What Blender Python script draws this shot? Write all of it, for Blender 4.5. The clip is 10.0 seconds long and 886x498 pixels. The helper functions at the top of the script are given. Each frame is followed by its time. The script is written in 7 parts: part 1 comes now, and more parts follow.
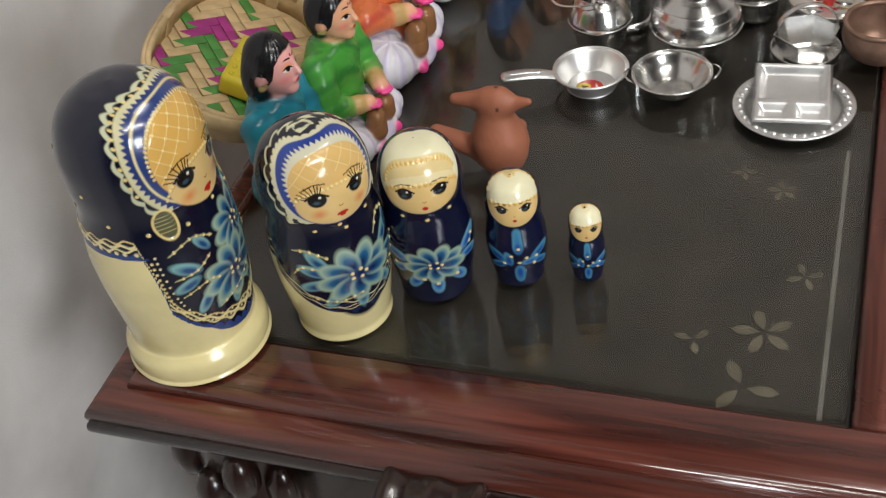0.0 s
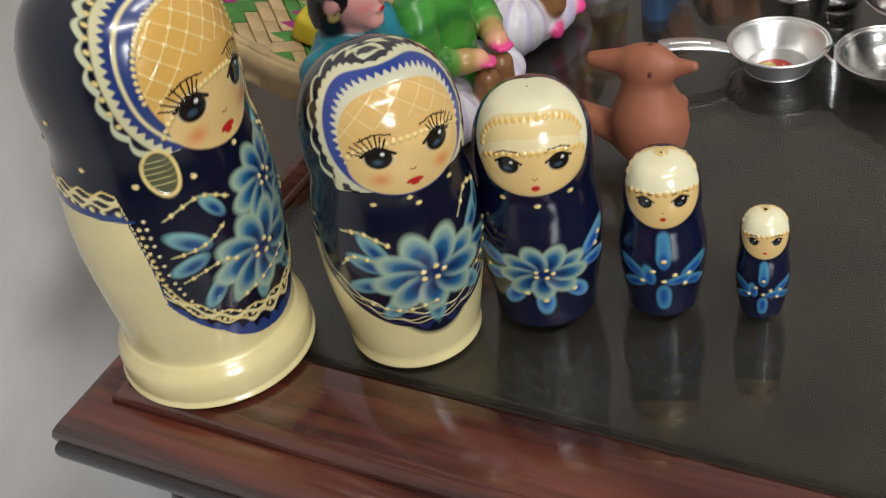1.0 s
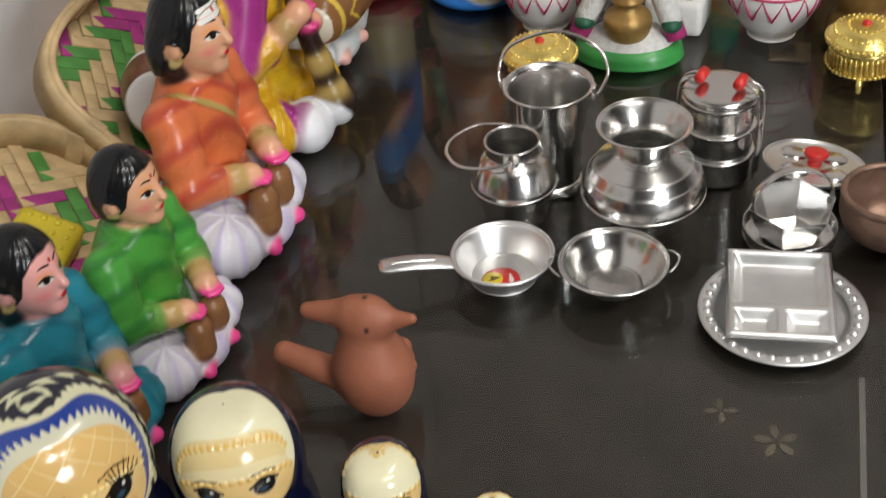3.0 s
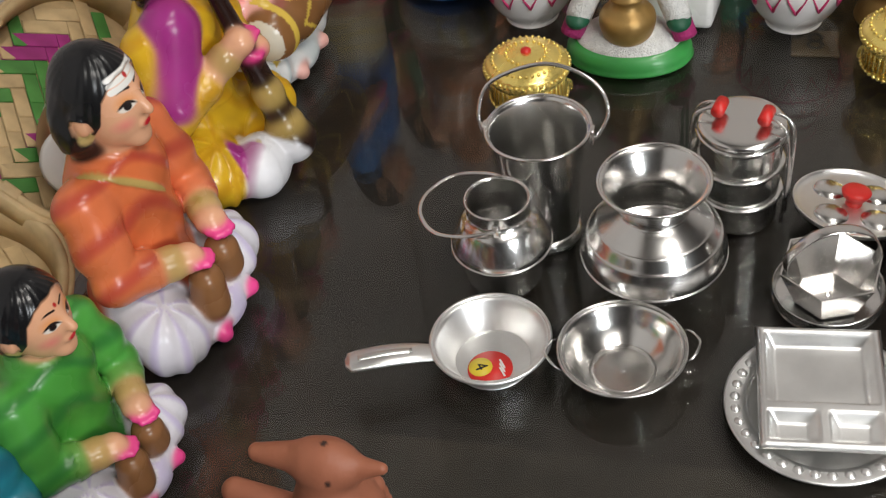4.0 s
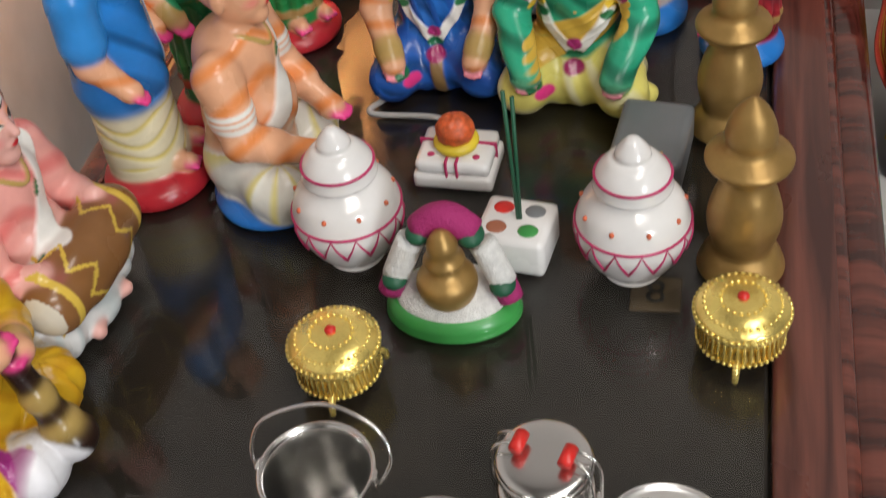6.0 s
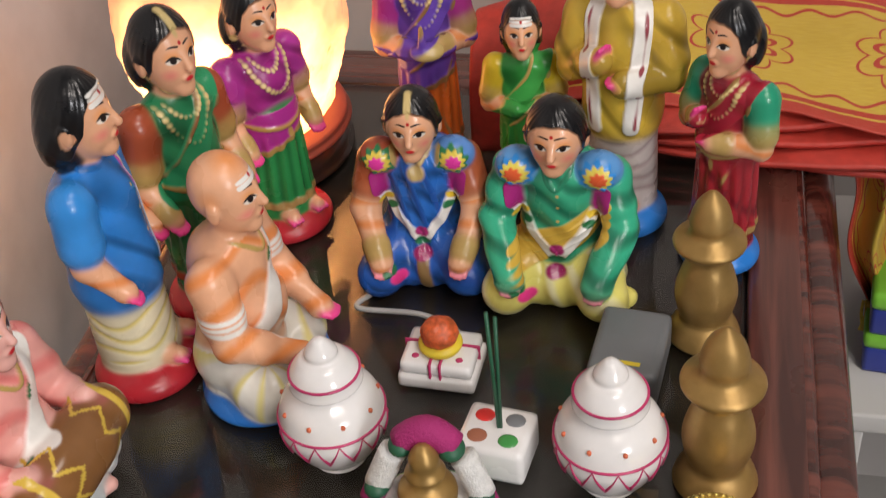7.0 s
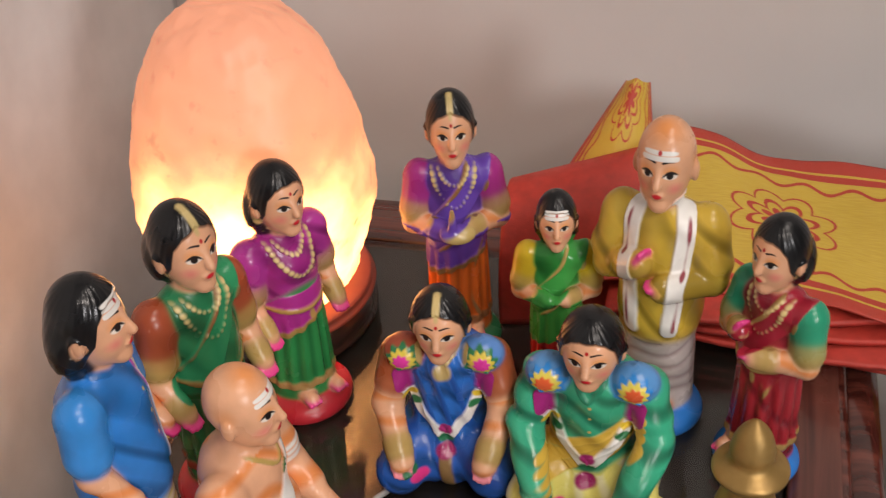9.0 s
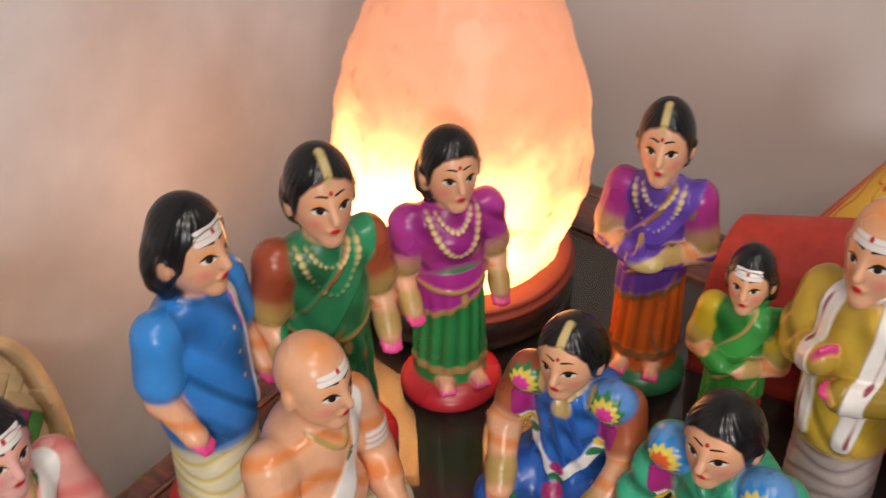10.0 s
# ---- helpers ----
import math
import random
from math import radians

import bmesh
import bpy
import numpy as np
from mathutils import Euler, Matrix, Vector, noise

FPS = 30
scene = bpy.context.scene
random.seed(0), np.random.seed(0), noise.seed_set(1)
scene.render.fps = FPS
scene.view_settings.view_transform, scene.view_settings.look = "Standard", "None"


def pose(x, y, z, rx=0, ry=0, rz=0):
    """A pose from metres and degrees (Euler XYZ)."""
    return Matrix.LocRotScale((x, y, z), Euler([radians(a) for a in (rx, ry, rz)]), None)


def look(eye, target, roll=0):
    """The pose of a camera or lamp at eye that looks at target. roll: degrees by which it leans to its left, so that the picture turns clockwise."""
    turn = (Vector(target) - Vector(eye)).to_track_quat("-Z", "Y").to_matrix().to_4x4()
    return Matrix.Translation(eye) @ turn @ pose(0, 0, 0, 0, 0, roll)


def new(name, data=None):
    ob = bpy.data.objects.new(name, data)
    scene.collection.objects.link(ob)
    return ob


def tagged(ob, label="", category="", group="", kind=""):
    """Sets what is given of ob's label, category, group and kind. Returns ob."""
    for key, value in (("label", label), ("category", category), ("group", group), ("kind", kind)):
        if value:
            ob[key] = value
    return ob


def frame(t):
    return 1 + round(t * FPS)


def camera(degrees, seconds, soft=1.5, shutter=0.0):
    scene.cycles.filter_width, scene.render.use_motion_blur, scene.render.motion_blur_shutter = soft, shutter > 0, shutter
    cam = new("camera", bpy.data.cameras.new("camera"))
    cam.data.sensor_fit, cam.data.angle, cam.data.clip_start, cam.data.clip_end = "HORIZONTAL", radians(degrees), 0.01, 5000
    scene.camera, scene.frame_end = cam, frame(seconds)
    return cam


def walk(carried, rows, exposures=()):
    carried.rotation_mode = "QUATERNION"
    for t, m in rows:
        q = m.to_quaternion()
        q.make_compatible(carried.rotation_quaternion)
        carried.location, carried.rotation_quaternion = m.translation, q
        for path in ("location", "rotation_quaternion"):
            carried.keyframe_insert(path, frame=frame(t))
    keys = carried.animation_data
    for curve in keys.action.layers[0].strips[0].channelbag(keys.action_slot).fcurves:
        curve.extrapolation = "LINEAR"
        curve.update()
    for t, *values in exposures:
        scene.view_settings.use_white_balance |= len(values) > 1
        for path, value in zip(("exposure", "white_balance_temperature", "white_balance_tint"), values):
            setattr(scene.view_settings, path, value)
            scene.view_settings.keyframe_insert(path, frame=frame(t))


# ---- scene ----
cam = camera(39.5, 10.0, 1.2, 0.25)
PATH = [
    (0, (-0.018, -0.426, 0.502), (-0.614, 0.942, -0.83), -9.5),
    (0.5, (-0.023, -0.374, 0.445), (-0.735, 0.982, -0.842), -9.7),
    (1, (-0.068, -0.299, 0.352), (-0.873, 1.042, -0.894), -9.1),
    (1.5, (-0.078, -0.281, 0.336), (-0.887, 1.062, -0.907), -8.4),
    (2, (-0.059, -0.273, 0.345), (-0.824, 1.117, -0.872), -8.1),
    (2.5, (-0.039, -0.249, 0.365), (-0.706, 1.224, -0.812), -8.3),
    (3, (-0.067, -0.202, 0.401), (-0.553, 1.297, -0.83), -6.2),
    (3.2, (-0.079, -0.18, 0.414), (-0.515, 1.318, -0.837), -5.8),
    (4.3, (-0.088, -0.035, 0.403), (-0.569, 1.261, -1.044), -10.9),
    (4.5, (-0.07, -0.017, 0.404), (-0.548, 1.226, -1.089), -11.9),
    (5, (-0.044, 0.01, 0.399), (-0.496, 1.238, -1.113), -13.4),
    (5.5, (-0.031, 0.042, 0.427), (-0.464, 1.336, -1.035), -11.3),
    (6, (-0.033, 0.088, 0.464), (-0.445, 1.457, -0.935), -8.7),
    (6.2, (-0.034, 0.098, 0.474), (-0.442, 1.496, -0.896), -7.9),
    (7.3, (-0.028, 0.106, 0.528), (-0.424, 1.631, -0.703), -5.6),
    (7.5, (-0.022, 0.106, 0.539), (-0.413, 1.642, -0.681), -5.5),
    (8, (-0.019, 0.114, 0.551), (-0.389, 1.68, -0.637), -4.7),
    (8.5, (-0.047, 0.163, 0.566), (-0.415, 1.74, -0.608), -4.8),
    (9, (-0.053, 0.181, 0.558), (-0.479, 1.733, -0.629), -4.0),
    (9.5, (-0.014, 0.257, 0.551), (-0.68, 1.709, -0.652), -2.4),
    (10, (0.019, 0.298, 0.53), (-0.925, 1.56, -0.701), -0.8),
]
walk(cam, [(t, look(eye, target, roll)) for t, eye, target, roll in PATH],
     [(0, -0.36, 6500, 10), (3, -0.36, 6500, 10), (6, -0.28, 6550, 11), (7.5, -0.24, 6850, 17), (10, -0.33, 6950, 17)])

# ---- light ----
world = bpy.data.worlds.new("room_air")
world.use_nodes = True
world.node_tree.nodes["Background"].inputs[0].default_value = (0.8, 0.85, 0.9, 1)
world.node_tree.nodes["Background"].inputs[1].default_value = 0.15
scene.world = world


def area(name, m, sx, sy, watts, colour, spread=105):
    lamp = bpy.data.lights.new(name, "AREA")
    lamp.shape, lamp.size, lamp.size_y, lamp.energy, lamp.color = "RECTANGLE", sx, sy, watts, colour
    ob = new(name, lamp)
    lamp.spread = radians(spread)
    ob.matrix_world = m
    return ob


# ceiling tube lights and a window behind the viewer
area("tube_light", look((0.9, -0.9, 1.95), (-0.1, 0.2, 0)), 1.2, 0.10, 11.5, (1.0, 0.96, 0.90))
area("tube_light_far", look((0.6, 0.35, 2.05), (0.0, 0.4, 0)), 0.9, 0.10, 5.0, (1.0, 0.96, 0.90))
area("window_light", look((1.9, -1.9, 1.0), (-0.2, 0.3, 0)), 0.7, 0.8, 9.0, (0.93, 0.97, 1.0), 72)



# ---- materials ----
def mat(name, base=(0.5, 0.5, 0.5), rough=0.5, metal=0.0, coat=0.0, vary=0.12, scale=40.0, bump=0.0, bump_scale=200.0,
        attr="", trans=0.0, spec=0.5, island=False):
    m = bpy.data.materials.new(name)
    m.use_nodes = True
    n, l = m.node_tree.nodes, m.node_tree.links
    b = n["Principled BSDF"]
    b.inputs["Roughness"].default_value = rough
    b.inputs["Metallic"].default_value = metal
    b.inputs["Coat Weight"].default_value = coat
    b.inputs["Coat Roughness"].default_value = 0.08
    b.inputs["Transmission Weight"].default_value = trans
    b.inputs["Specular IOR Level"].default_value = spec
    geo = n.new("ShaderNodeTexCoord")
    tex = n.new("ShaderNodeTexNoise")
    tex.inputs["Scale"].default_value, tex.inputs["Detail"].default_value = scale, 6
    l.new(geo.outputs["Object"], tex.inputs["Vector"])
    ramp = n.new("ShaderNodeMapRange")
    ramp.inputs[1].default_value, ramp.inputs[2].default_value = 0.3, 0.7
    ramp.inputs[3].default_value, ramp.inputs[4].default_value = 1 - vary, 1 + vary
    l.new(tex.outputs["Fac"], ramp.inputs[0])
    mul = n.new("ShaderNodeVectorMath")
    mul.operation = "SCALE"
    if attr:
        a = n.new("ShaderNodeAttribute")
        a.attribute_name = attr
        l.new(a.outputs["Color"], mul.inputs[0])
    else:
        mul.inputs[0].default_value = base
    l.new(ramp.outputs[0], mul.inputs["Scale"])
    l.new(mul.outputs[0], b.inputs["Base Color"])
    rr = n.new("ShaderNodeMapRange")
    rr.inputs[1].default_value, rr.inputs[2].default_value = 0.3, 0.75
    rr.inputs[3].default_value, rr.inputs[4].default_value = rough * 0.8, min(1, rough * 1.35 + 0.02)
    t2 = n.new("ShaderNodeTexNoise")
    t2.inputs["Scale"].default_value, t2.inputs["Detail"].default_value = scale * 0.35, 5
    l.new(geo.outputs["Object"], t2.inputs["Vector"])
    l.new(t2.outputs["Fac"], rr.inputs[0])
    l.new(rr.outputs[0], b.inputs["Roughness"])
    if bump:
        t3 = n.new("ShaderNodeTexNoise")
        t3.inputs["Scale"].default_value, t3.inputs["Detail"].default_value = bump_scale, 4
        l.new(geo.outputs["Object"], t3.inputs["Vector"])
        bp = n.new("ShaderNodeBump")
        bp.inputs["Strength"].default_value, bp.inputs["Distance"].default_value = bump, 0.002
        l.new(t3.outputs["Fac"], bp.inputs["Height"])
        l.new(bp.outputs[0], b.inputs["Normal"])
    return m


def wood_mat(name, dark, light, rough, coat, along=1):
    m = mat(name, dark, rough, coat=coat)
    n, l = m.node_tree.nodes, m.node_tree.links
    b = n["Principled BSDF"]
    geo = n.new("ShaderNodeTexCoord")
    mp = n.new("ShaderNodeMapping")
    mp.inputs["Scale"].default_value = (6, 90, 60) if along == 0 else (90, 6, 60)
    l.new(geo.outputs["Object"], mp.inputs["Vector"])
    tex = n.new("ShaderNodeTexNoise")
    tex.inputs["Scale"].default_value, tex.inputs["Detail"].default_value, tex.inputs["Distortion"].default_value = 1.0, 8, 0.6
    l.new(mp.outputs[0], tex.inputs["Vector"])
    cr = n.new("ShaderNodeValToRGB")
    cr.color_ramp.elements[0].position, cr.color_ramp.elements[1].position = 0.35, 0.72
    cr.color_ramp.elements[0].color, cr.color_ramp.elements[1].color = (*dark, 1), (*light, 1)
    l.new(tex.outputs["Fac"], cr.inputs[0])
    l.new(cr.outputs[0], b.inputs["Base Color"])
    bp = n.new("ShaderNodeBump")
    bp.inputs["Strength"].default_value, bp.inputs["Distance"].default_value = 0.30, 0.0015
    l.new(tex.outputs["Fac"], bp.inputs["Height"])
    l.new(bp.outputs[0], b.inputs["Normal"])
    return m


M_WOOD = wood_mat("polished_red_brown_wood_x", (0.036, 0.009, 0.0065), (0.165, 0.044, 0.029), 0.18, 0.6, 0)
M_WOODY = wood_mat("polished_red_brown_wood_y", (0.052, 0.015, 0.011), (0.185, 0.060, 0.042), 0.28, 0.35, 1)
M_DARK = wood_mat("dark_carved_wood", (0.012, 0.006, 0.005), (0.035, 0.015, 0.011), 0.25, 0.4, 0)
M_UNDER = mat("dark_table_panel", (0.020, 0.0145, 0.0105), 0.6, vary=0.4, scale=14)
M_PAINT = mat("painted_clay", attr="paint", rough=0.26, coat=0.0, spec=0.42, vary=0.16, scale=38, bump=0.06, bump_scale=160)
M_LACQ = mat("lacquered_paint", attr="paint", rough=0.2, coat=0.5, vary=0.06, scale=60, bump=0.03, bump_scale=90)
M_STEEL = mat("stainless_steel", (0.74, 0.73, 0.71), 0.2, metal=1.0, vary=0.06, scale=30, bump=0.02, bump_scale=120)
M_ALU = mat("pressed_aluminium", (0.86, 0.86, 0.85), 0.36, metal=1.0, vary=0.06, scale=60, bump=0.05, bump_scale=300)
M_COPPER = mat("worn_copper", (0.27, 0.165, 0.12), 0.42, metal=0.55, vary=0.35, scale=70, bump=0.15, bump_scale=260)
M_GOLDP = mat("matt_gold_paint", (0.36, 0.22, 0.07), 0.42, metal=0.55, vary=0.2, scale=60, bump=0.12, bump_scale=220)
M_GOLD = mat("shiny_gold_plastic", (0.95, 0.74, 0.22), 0.26, metal=0.75, vary=0.12, scale=120, bump=0.1, bump_scale=500)
M_WHITE = mat("white_glazed_clay", (0.74, 0.73, 0.72), 0.22, coat=0.5, vary=0.05, scale=50)
M_PINKLINE = mat("magenta_paint_line", (0.46, 0.03, 0.12), 0.35, vary=0.15)
M_ORANGE = mat("orange_paint_dot", (0.62, 0.14, 0.06), 0.35)
M_RED = mat("red_plastic", (0.62, 0.025, 0.02), 0.35, vary=0.08)
M_YELLOW = mat("yellow_paint", (0.72, 0.55, 0.04), 0.4)
M_BLACK = mat("black_rubber", (0.015, 0.015, 0.016), 0.5)
M_TERRA = mat("terracotta", (0.33, 0.115, 0.062), 0.62, vary=0.12, scale=60, bump=0.12, bump_scale=260)
M_BAMBOO = mat("dry_bamboo", (0.52, 0.38, 0.20), 0.55, vary=0.22, scale=70, bump=0.2, bump_scale=150)
M_BGREEN = mat("green_dyed_strip", (0.07, 0.24, 0.05), 0.5, vary=0.25, scale=60)
M_BPINK = mat("magenta_dyed_strip", (0.33, 0.03, 0.19), 0.5, vary=0.25, scale=60)
M_GREEN = mat("green_paint", (0.04, 0.28, 0.06), 0.35, coat=0.3)
M_DGREEN = mat("dark_green_stick", (0.012, 0.09, 0.045), 0.5)
M_MAG = mat("magenta_flock", (0.36, 0.02, 0.14), 0.7, bump=0.6, bump_scale=700)
M_WFLOCK = mat("white_flock", (0.72, 0.72, 0.70), 0.8, vary=0.12, scale=300, bump=0.8, bump_scale=900)
M_GREY = mat("grey_plastic", (0.16, 0.17, 0.18), 0.35, vary=0.08)
M_CABLE = mat("grey_cable", (0.45, 0.45, 0.44), 0.4)
M_WALL = mat("white_wall_paint", (0.62, 0.59, 0.57), 0.75, vary=0.04, scale=6, bump=0.05, bump_scale=300)
M_WALLD = mat("unseen_wall_grey", (0.20, 0.19, 0.18), 0.75, vary=0.06, scale=5)
M_CEIL = mat("white_ceiling_paint", (0.55, 0.54, 0.52), 0.8, vary=0.03, scale=4)
M_DRAPE = mat("white_cloth", (0.60, 0.58, 0.57), 0.85, vary=0.05, scale=30, bump=0.15, bump_scale=900)
M_FLOOR = mat("pale_floor_tile", (0.42, 0.41, 0.39), 0.3, vary=0.08, scale=9)
M_SILKR = mat("red_silk", (0.50, 0.045, 0.03), 0.5, vary=0.15, scale=120, bump=0.3, bump_scale=1400)
M_SILKY = mat("gold_silk", (0.60, 0.40, 0.05), 0.42, metal=0.25, vary=0.25, scale=260, bump=0.4, bump_scale=1600)
M_LACQBLUE = mat("blue_box_print", (0.03, 0.05, 0.30), 0.35)
M_LIME = mat("lime_green_lid", (0.20, 0.55, 0.05), 0.35)
M_PAPER = mat("pale_paper_label", (0.7, 0.7, 0.68), 0.6)
M_TAN = mat("tan_wood_block", (0.11, 0.075, 0.04), 0.5)
M_PALE = mat("grey_printed_paper", (0.20, 0.19, 0.17), 0.7, vary=0.25, scale=25)

M_GLASS = bpy.data.materials.new("table_glass")
M_GLASS.use_nodes = True
gn, gl = M_GLASS.node_tree.nodes, M_GLASS.node_tree.links
gn.remove(gn["Principled BSDF"])
g_clear, g_gloss, g_mix = gn.new("ShaderNodeBsdfTransparent"), gn.new("ShaderNodeBsdfGlossy"), gn.new("ShaderNodeMixShader")
g_clear.inputs["Color"].default_value = (0.86, 0.87, 0.85, 1)
g_gloss.inputs["Roughness"].default_value = 0.015
g_face = gn.new("ShaderNodeLayerWeight")
g_face.inputs["Blend"].default_value = 0.5
g_pow, g_add = gn.new("ShaderNodeMath"), gn.new("ShaderNodeMath")
g_pow.operation, g_pow.inputs[1].default_value = "POWER", 4.0
g_add.operation, g_add.inputs[1].default_value, g_add.inputs[2].default_value = "MULTIPLY_ADD", 0.9, 0.042
gl.new(g_face.outputs["Facing"], g_pow.inputs[0])
gl.new(g_pow.outputs[0], g_add.inputs[0])
gl.new(g_add.outputs[0], g_mix.inputs[0])
gl.new(g_clear.outputs[0], g_mix.inputs[1])
gl.new(g_gloss.outputs[0], g_mix.inputs[2])
gl.new(g_mix.outputs[0], gn["Material Output"].inputs["Surface"])

# pink salt, lit from inside: brightest low down where the bulb sits
M_SALT = bpy.data.materials.new("glowing_pink_salt")
M_SALT.use_nodes = True
sn, sl = M_SALT.node_tree.nodes, M_SALT.node_tree.links
sb = sn["Principled BSDF"]
sb.inputs["Roughness"].default_value = 0.45
stc = sn.new("ShaderNodeTexCoord")
smap = sn.new("ShaderNodeMapping")
smap.inputs["Location"].default_value = (-0.012, 0.070, -0.070)
smap.inputs["Scale"].default_value = (0.72, 0.33, 0.95)
sl.new(stc.outputs["Object"], smap.inputs["Vector"])
sdist = sn.new("ShaderNodeVectorMath")
sdist.operation = "LENGTH"
sl.new(smap.outputs[0], sdist.inputs[0])
snoise = sn.new("ShaderNodeTexNoise")
snoise.inputs["Scale"].default_value, snoise.inputs["Detail"].default_value = 22, 7
sl.new(stc.outputs["Object"], snoise.inputs["Vector"])
smix = sn.new("ShaderNodeMath")
smix.operation = "MULTIPLY_ADD"
smix.inputs[1].default_value = 0.06
sl.new(snoise.outputs["Fac"], smix.inputs[0])
sl.new(sdist.outputs["Value"], smix.inputs[2])
sramp = sn.new("ShaderNodeValToRGB")
els = sramp.color_ramp.elements
els[0].position, els[0].color = 0.055, (1.0, 0.40, 0.11, 1)
els[1].position, els[1].color = 0.29, (0.36, 0.125, 0.070, 1)
for pos_, col_ in ((0.085, (1.0, 0.46, 0.15, 1)), (0.115, (0.92, 0.38, 0.13, 1)), (0.155, (0.66, 0.25, 0.11, 1)), (0.20, (0.46, 0.165, 0.085, 1))):
    els.new(pos_).color = col_
sl.new(smix.outputs[0], sramp.inputs[0])
sspot = sn.new("ShaderNodeTexNoise")
sspot.inputs["Scale"].default_value, sspot.inputs["Detail"].default_value = 60, 3
sl.new(stc.outputs["Object"], sspot.inputs["Vector"])
sthr = sn.new("ShaderNodeMapRange")
sthr.inputs[1].default_value, sthr.inputs[2].default_value = 0.60, 0.74
sthr.inputs[3].default_value, sthr.inputs[4].default_value = 1.0, 0.45
sl.new(sspot.outputs["Fac"], sthr.inputs[0])
sfall = sn.new("ShaderNodeMapRange")
sfall.inputs[1].default_value, sfall.inputs[2].default_value = 0.04, 0.145
sfall.inputs[3].default_value, sfall.inputs[4].default_value = 17.0, 1.15
sfall.interpolation_type = "SMOOTHERSTEP"
sl.new(smix.outputs[0], sfall.inputs[0])
sstr = sn.new("ShaderNodeMath")
sstr.operation = "MULTIPLY"
sl.new(sthr.outputs[0], sstr.inputs[0])
sl.new(sfall.outputs[0], sstr.inputs[1])
sb.inputs["Base Color"].default_value = (0.62, 0.30, 0.20, 1)
sl.new(sramp.outputs[0], sb.inputs["Emission Color"])
sl.new(sstr.outputs[0], sb.inputs["Emission Strength"])


# ---- mesh helpers ----
def part(name, bm, material, parent=None, label="", smooth=True):
    me = bpy.data.meshes.new(name)
    bm.to_mesh(me)
    bm.free()
    if smooth:
        me.shade_smooth()
    me.materials.append(material)
    ob = new(name, me)
    if parent:
        ob.parent = parent
    if label:
        ob["label"] = label
    return ob


def empty(name, m=None):
    ob = new(name)
    ob.empty_display_size = 0.01
    if m is not None:
        ob.matrix_world = m
    return ob


def lathe(profile, segs=48, m=None, bm=None):
    """Spin (r, z) pairs round z."""
    bm = bm or bmesh.new()
    rings = []
    for r, z in profile:
        if r < 1e-5:
            rings.append([bm.verts.new((0, 0, z))])
        else:
            rings.append([bm.verts.new((r * math.cos(2 * math.pi * i / segs), r * math.sin(2 * math.pi * i / segs), z)) for i in range(segs)])
    for a, b in zip(rings, rings[1:]):
        for i in range(segs):
            j = (i + 1) % segs
            if len(a) == 1 and len(b) > 1:
                bm.faces.new((a[0], b[j], b[i]))
            elif len(b) == 1 and len(a) > 1:
                bm.faces.new((a[i], a[j], b[0]))
            elif len(a) > 1:
                bm.faces.new((a[i], a[j], b[j], b[i]))
    if m is not None:
        bmesh.ops.transform(bm, matrix=m, verts=[v for ring in rings for v in ring])
    return bm


def spline(pts, n=8):
    """A smooth line through the points."""
    pts = [Vector(p) for p in pts]
    out = []
    for i in range(len(pts) - 1):
        p0, p1, p2, p3 = pts[max(i - 1, 0)], pts[i], pts[i + 1], pts[min(i + 2, len(pts) - 1)]
        for k in range(n):
            t = k / n
            out.append(0.5 * ((2 * p1) + (p2 - p0) * t + (2 * p0 - 5 * p1 + 4 * p2 - p3) * t * t + (3 * p1 - p0 - 3 * p2 + p3) * t ** 3))
    return out + [pts[-1]]


def smooth_profile(pts, n=6):
    return [(max(p.x, 0.0), p.y) for p in spline([(r, z, 0) for r, z in pts], n)]


def tube(pts, r, segs=8, flat=1.0, bm=None, closed=False):
    """A tube along points; flat squeezes its section."""
    bm = bm or bmesh.new()
    pts = [Vector(p) for p in pts]
    rings, side = [], None
    n = len(pts)
    for i, p in enumerate(pts):
        d = (pts[(i + 1) % n] - pts[i - 1]) if closed else (pts[min(i + 1, n - 1)] - pts[max(i - 1, 0)])
        d.normalize()
        if side is None:
            side = d.cross(Vector((0, 0, 1)) if abs(d.z) < 0.9 else Vector((1, 0, 0))).normalized()
        side = (side - d * side.dot(d)).normalized()
        up = d.cross(side)
        rr = r(i / (n - 1)) if callable(r) else r
        rings.append([bm.verts.new(p + side * (rr * math.cos(2 * math.pi * k / segs)) + up * (rr * flat * math.sin(2 * math.pi * k / segs))) for k in range(segs)])
    pairs = list(zip(rings, rings[1:])) + ([(rings[-1], rings[0])] if closed else [])
    for a, b in pairs:
        for k in range(segs):
            bm.faces.new((a[k], a[(k + 1) % segs], b[(k + 1) % segs], b[k]))
    if not closed:
        bm.faces.new(rings[0][::-1])
        bm.faces.new(rings[-1])
    return bm


def box(sx, sy, sz, m=None, bevel=0.0, bm=None, segs=2):
    """A box standing on z = 0 of m."""
    own = bm is None
    bm = bm or bmesh.new()
    vs = bmesh.ops.create_cube(bm, size=1, matrix=Matrix.Diagonal((sx, sy, sz, 1)))["verts"]
    bmesh.ops.translate(bm, vec=(0, 0, sz / 2), verts=vs)
    if bevel:
        es = list({e for v in vs for e in v.link_edges})
        got = bmesh.ops.bevel(bm, geom=es, offset=bevel, segments=segs, affect="EDGES", profile=0.6)
        vs = list({v for v in got["verts"]} | {v for v in vs if v.is_valid})
    if m is not None:
        bmesh.ops.transform(bm, matrix=m, verts=bm.verts if own else vs)
    return bm


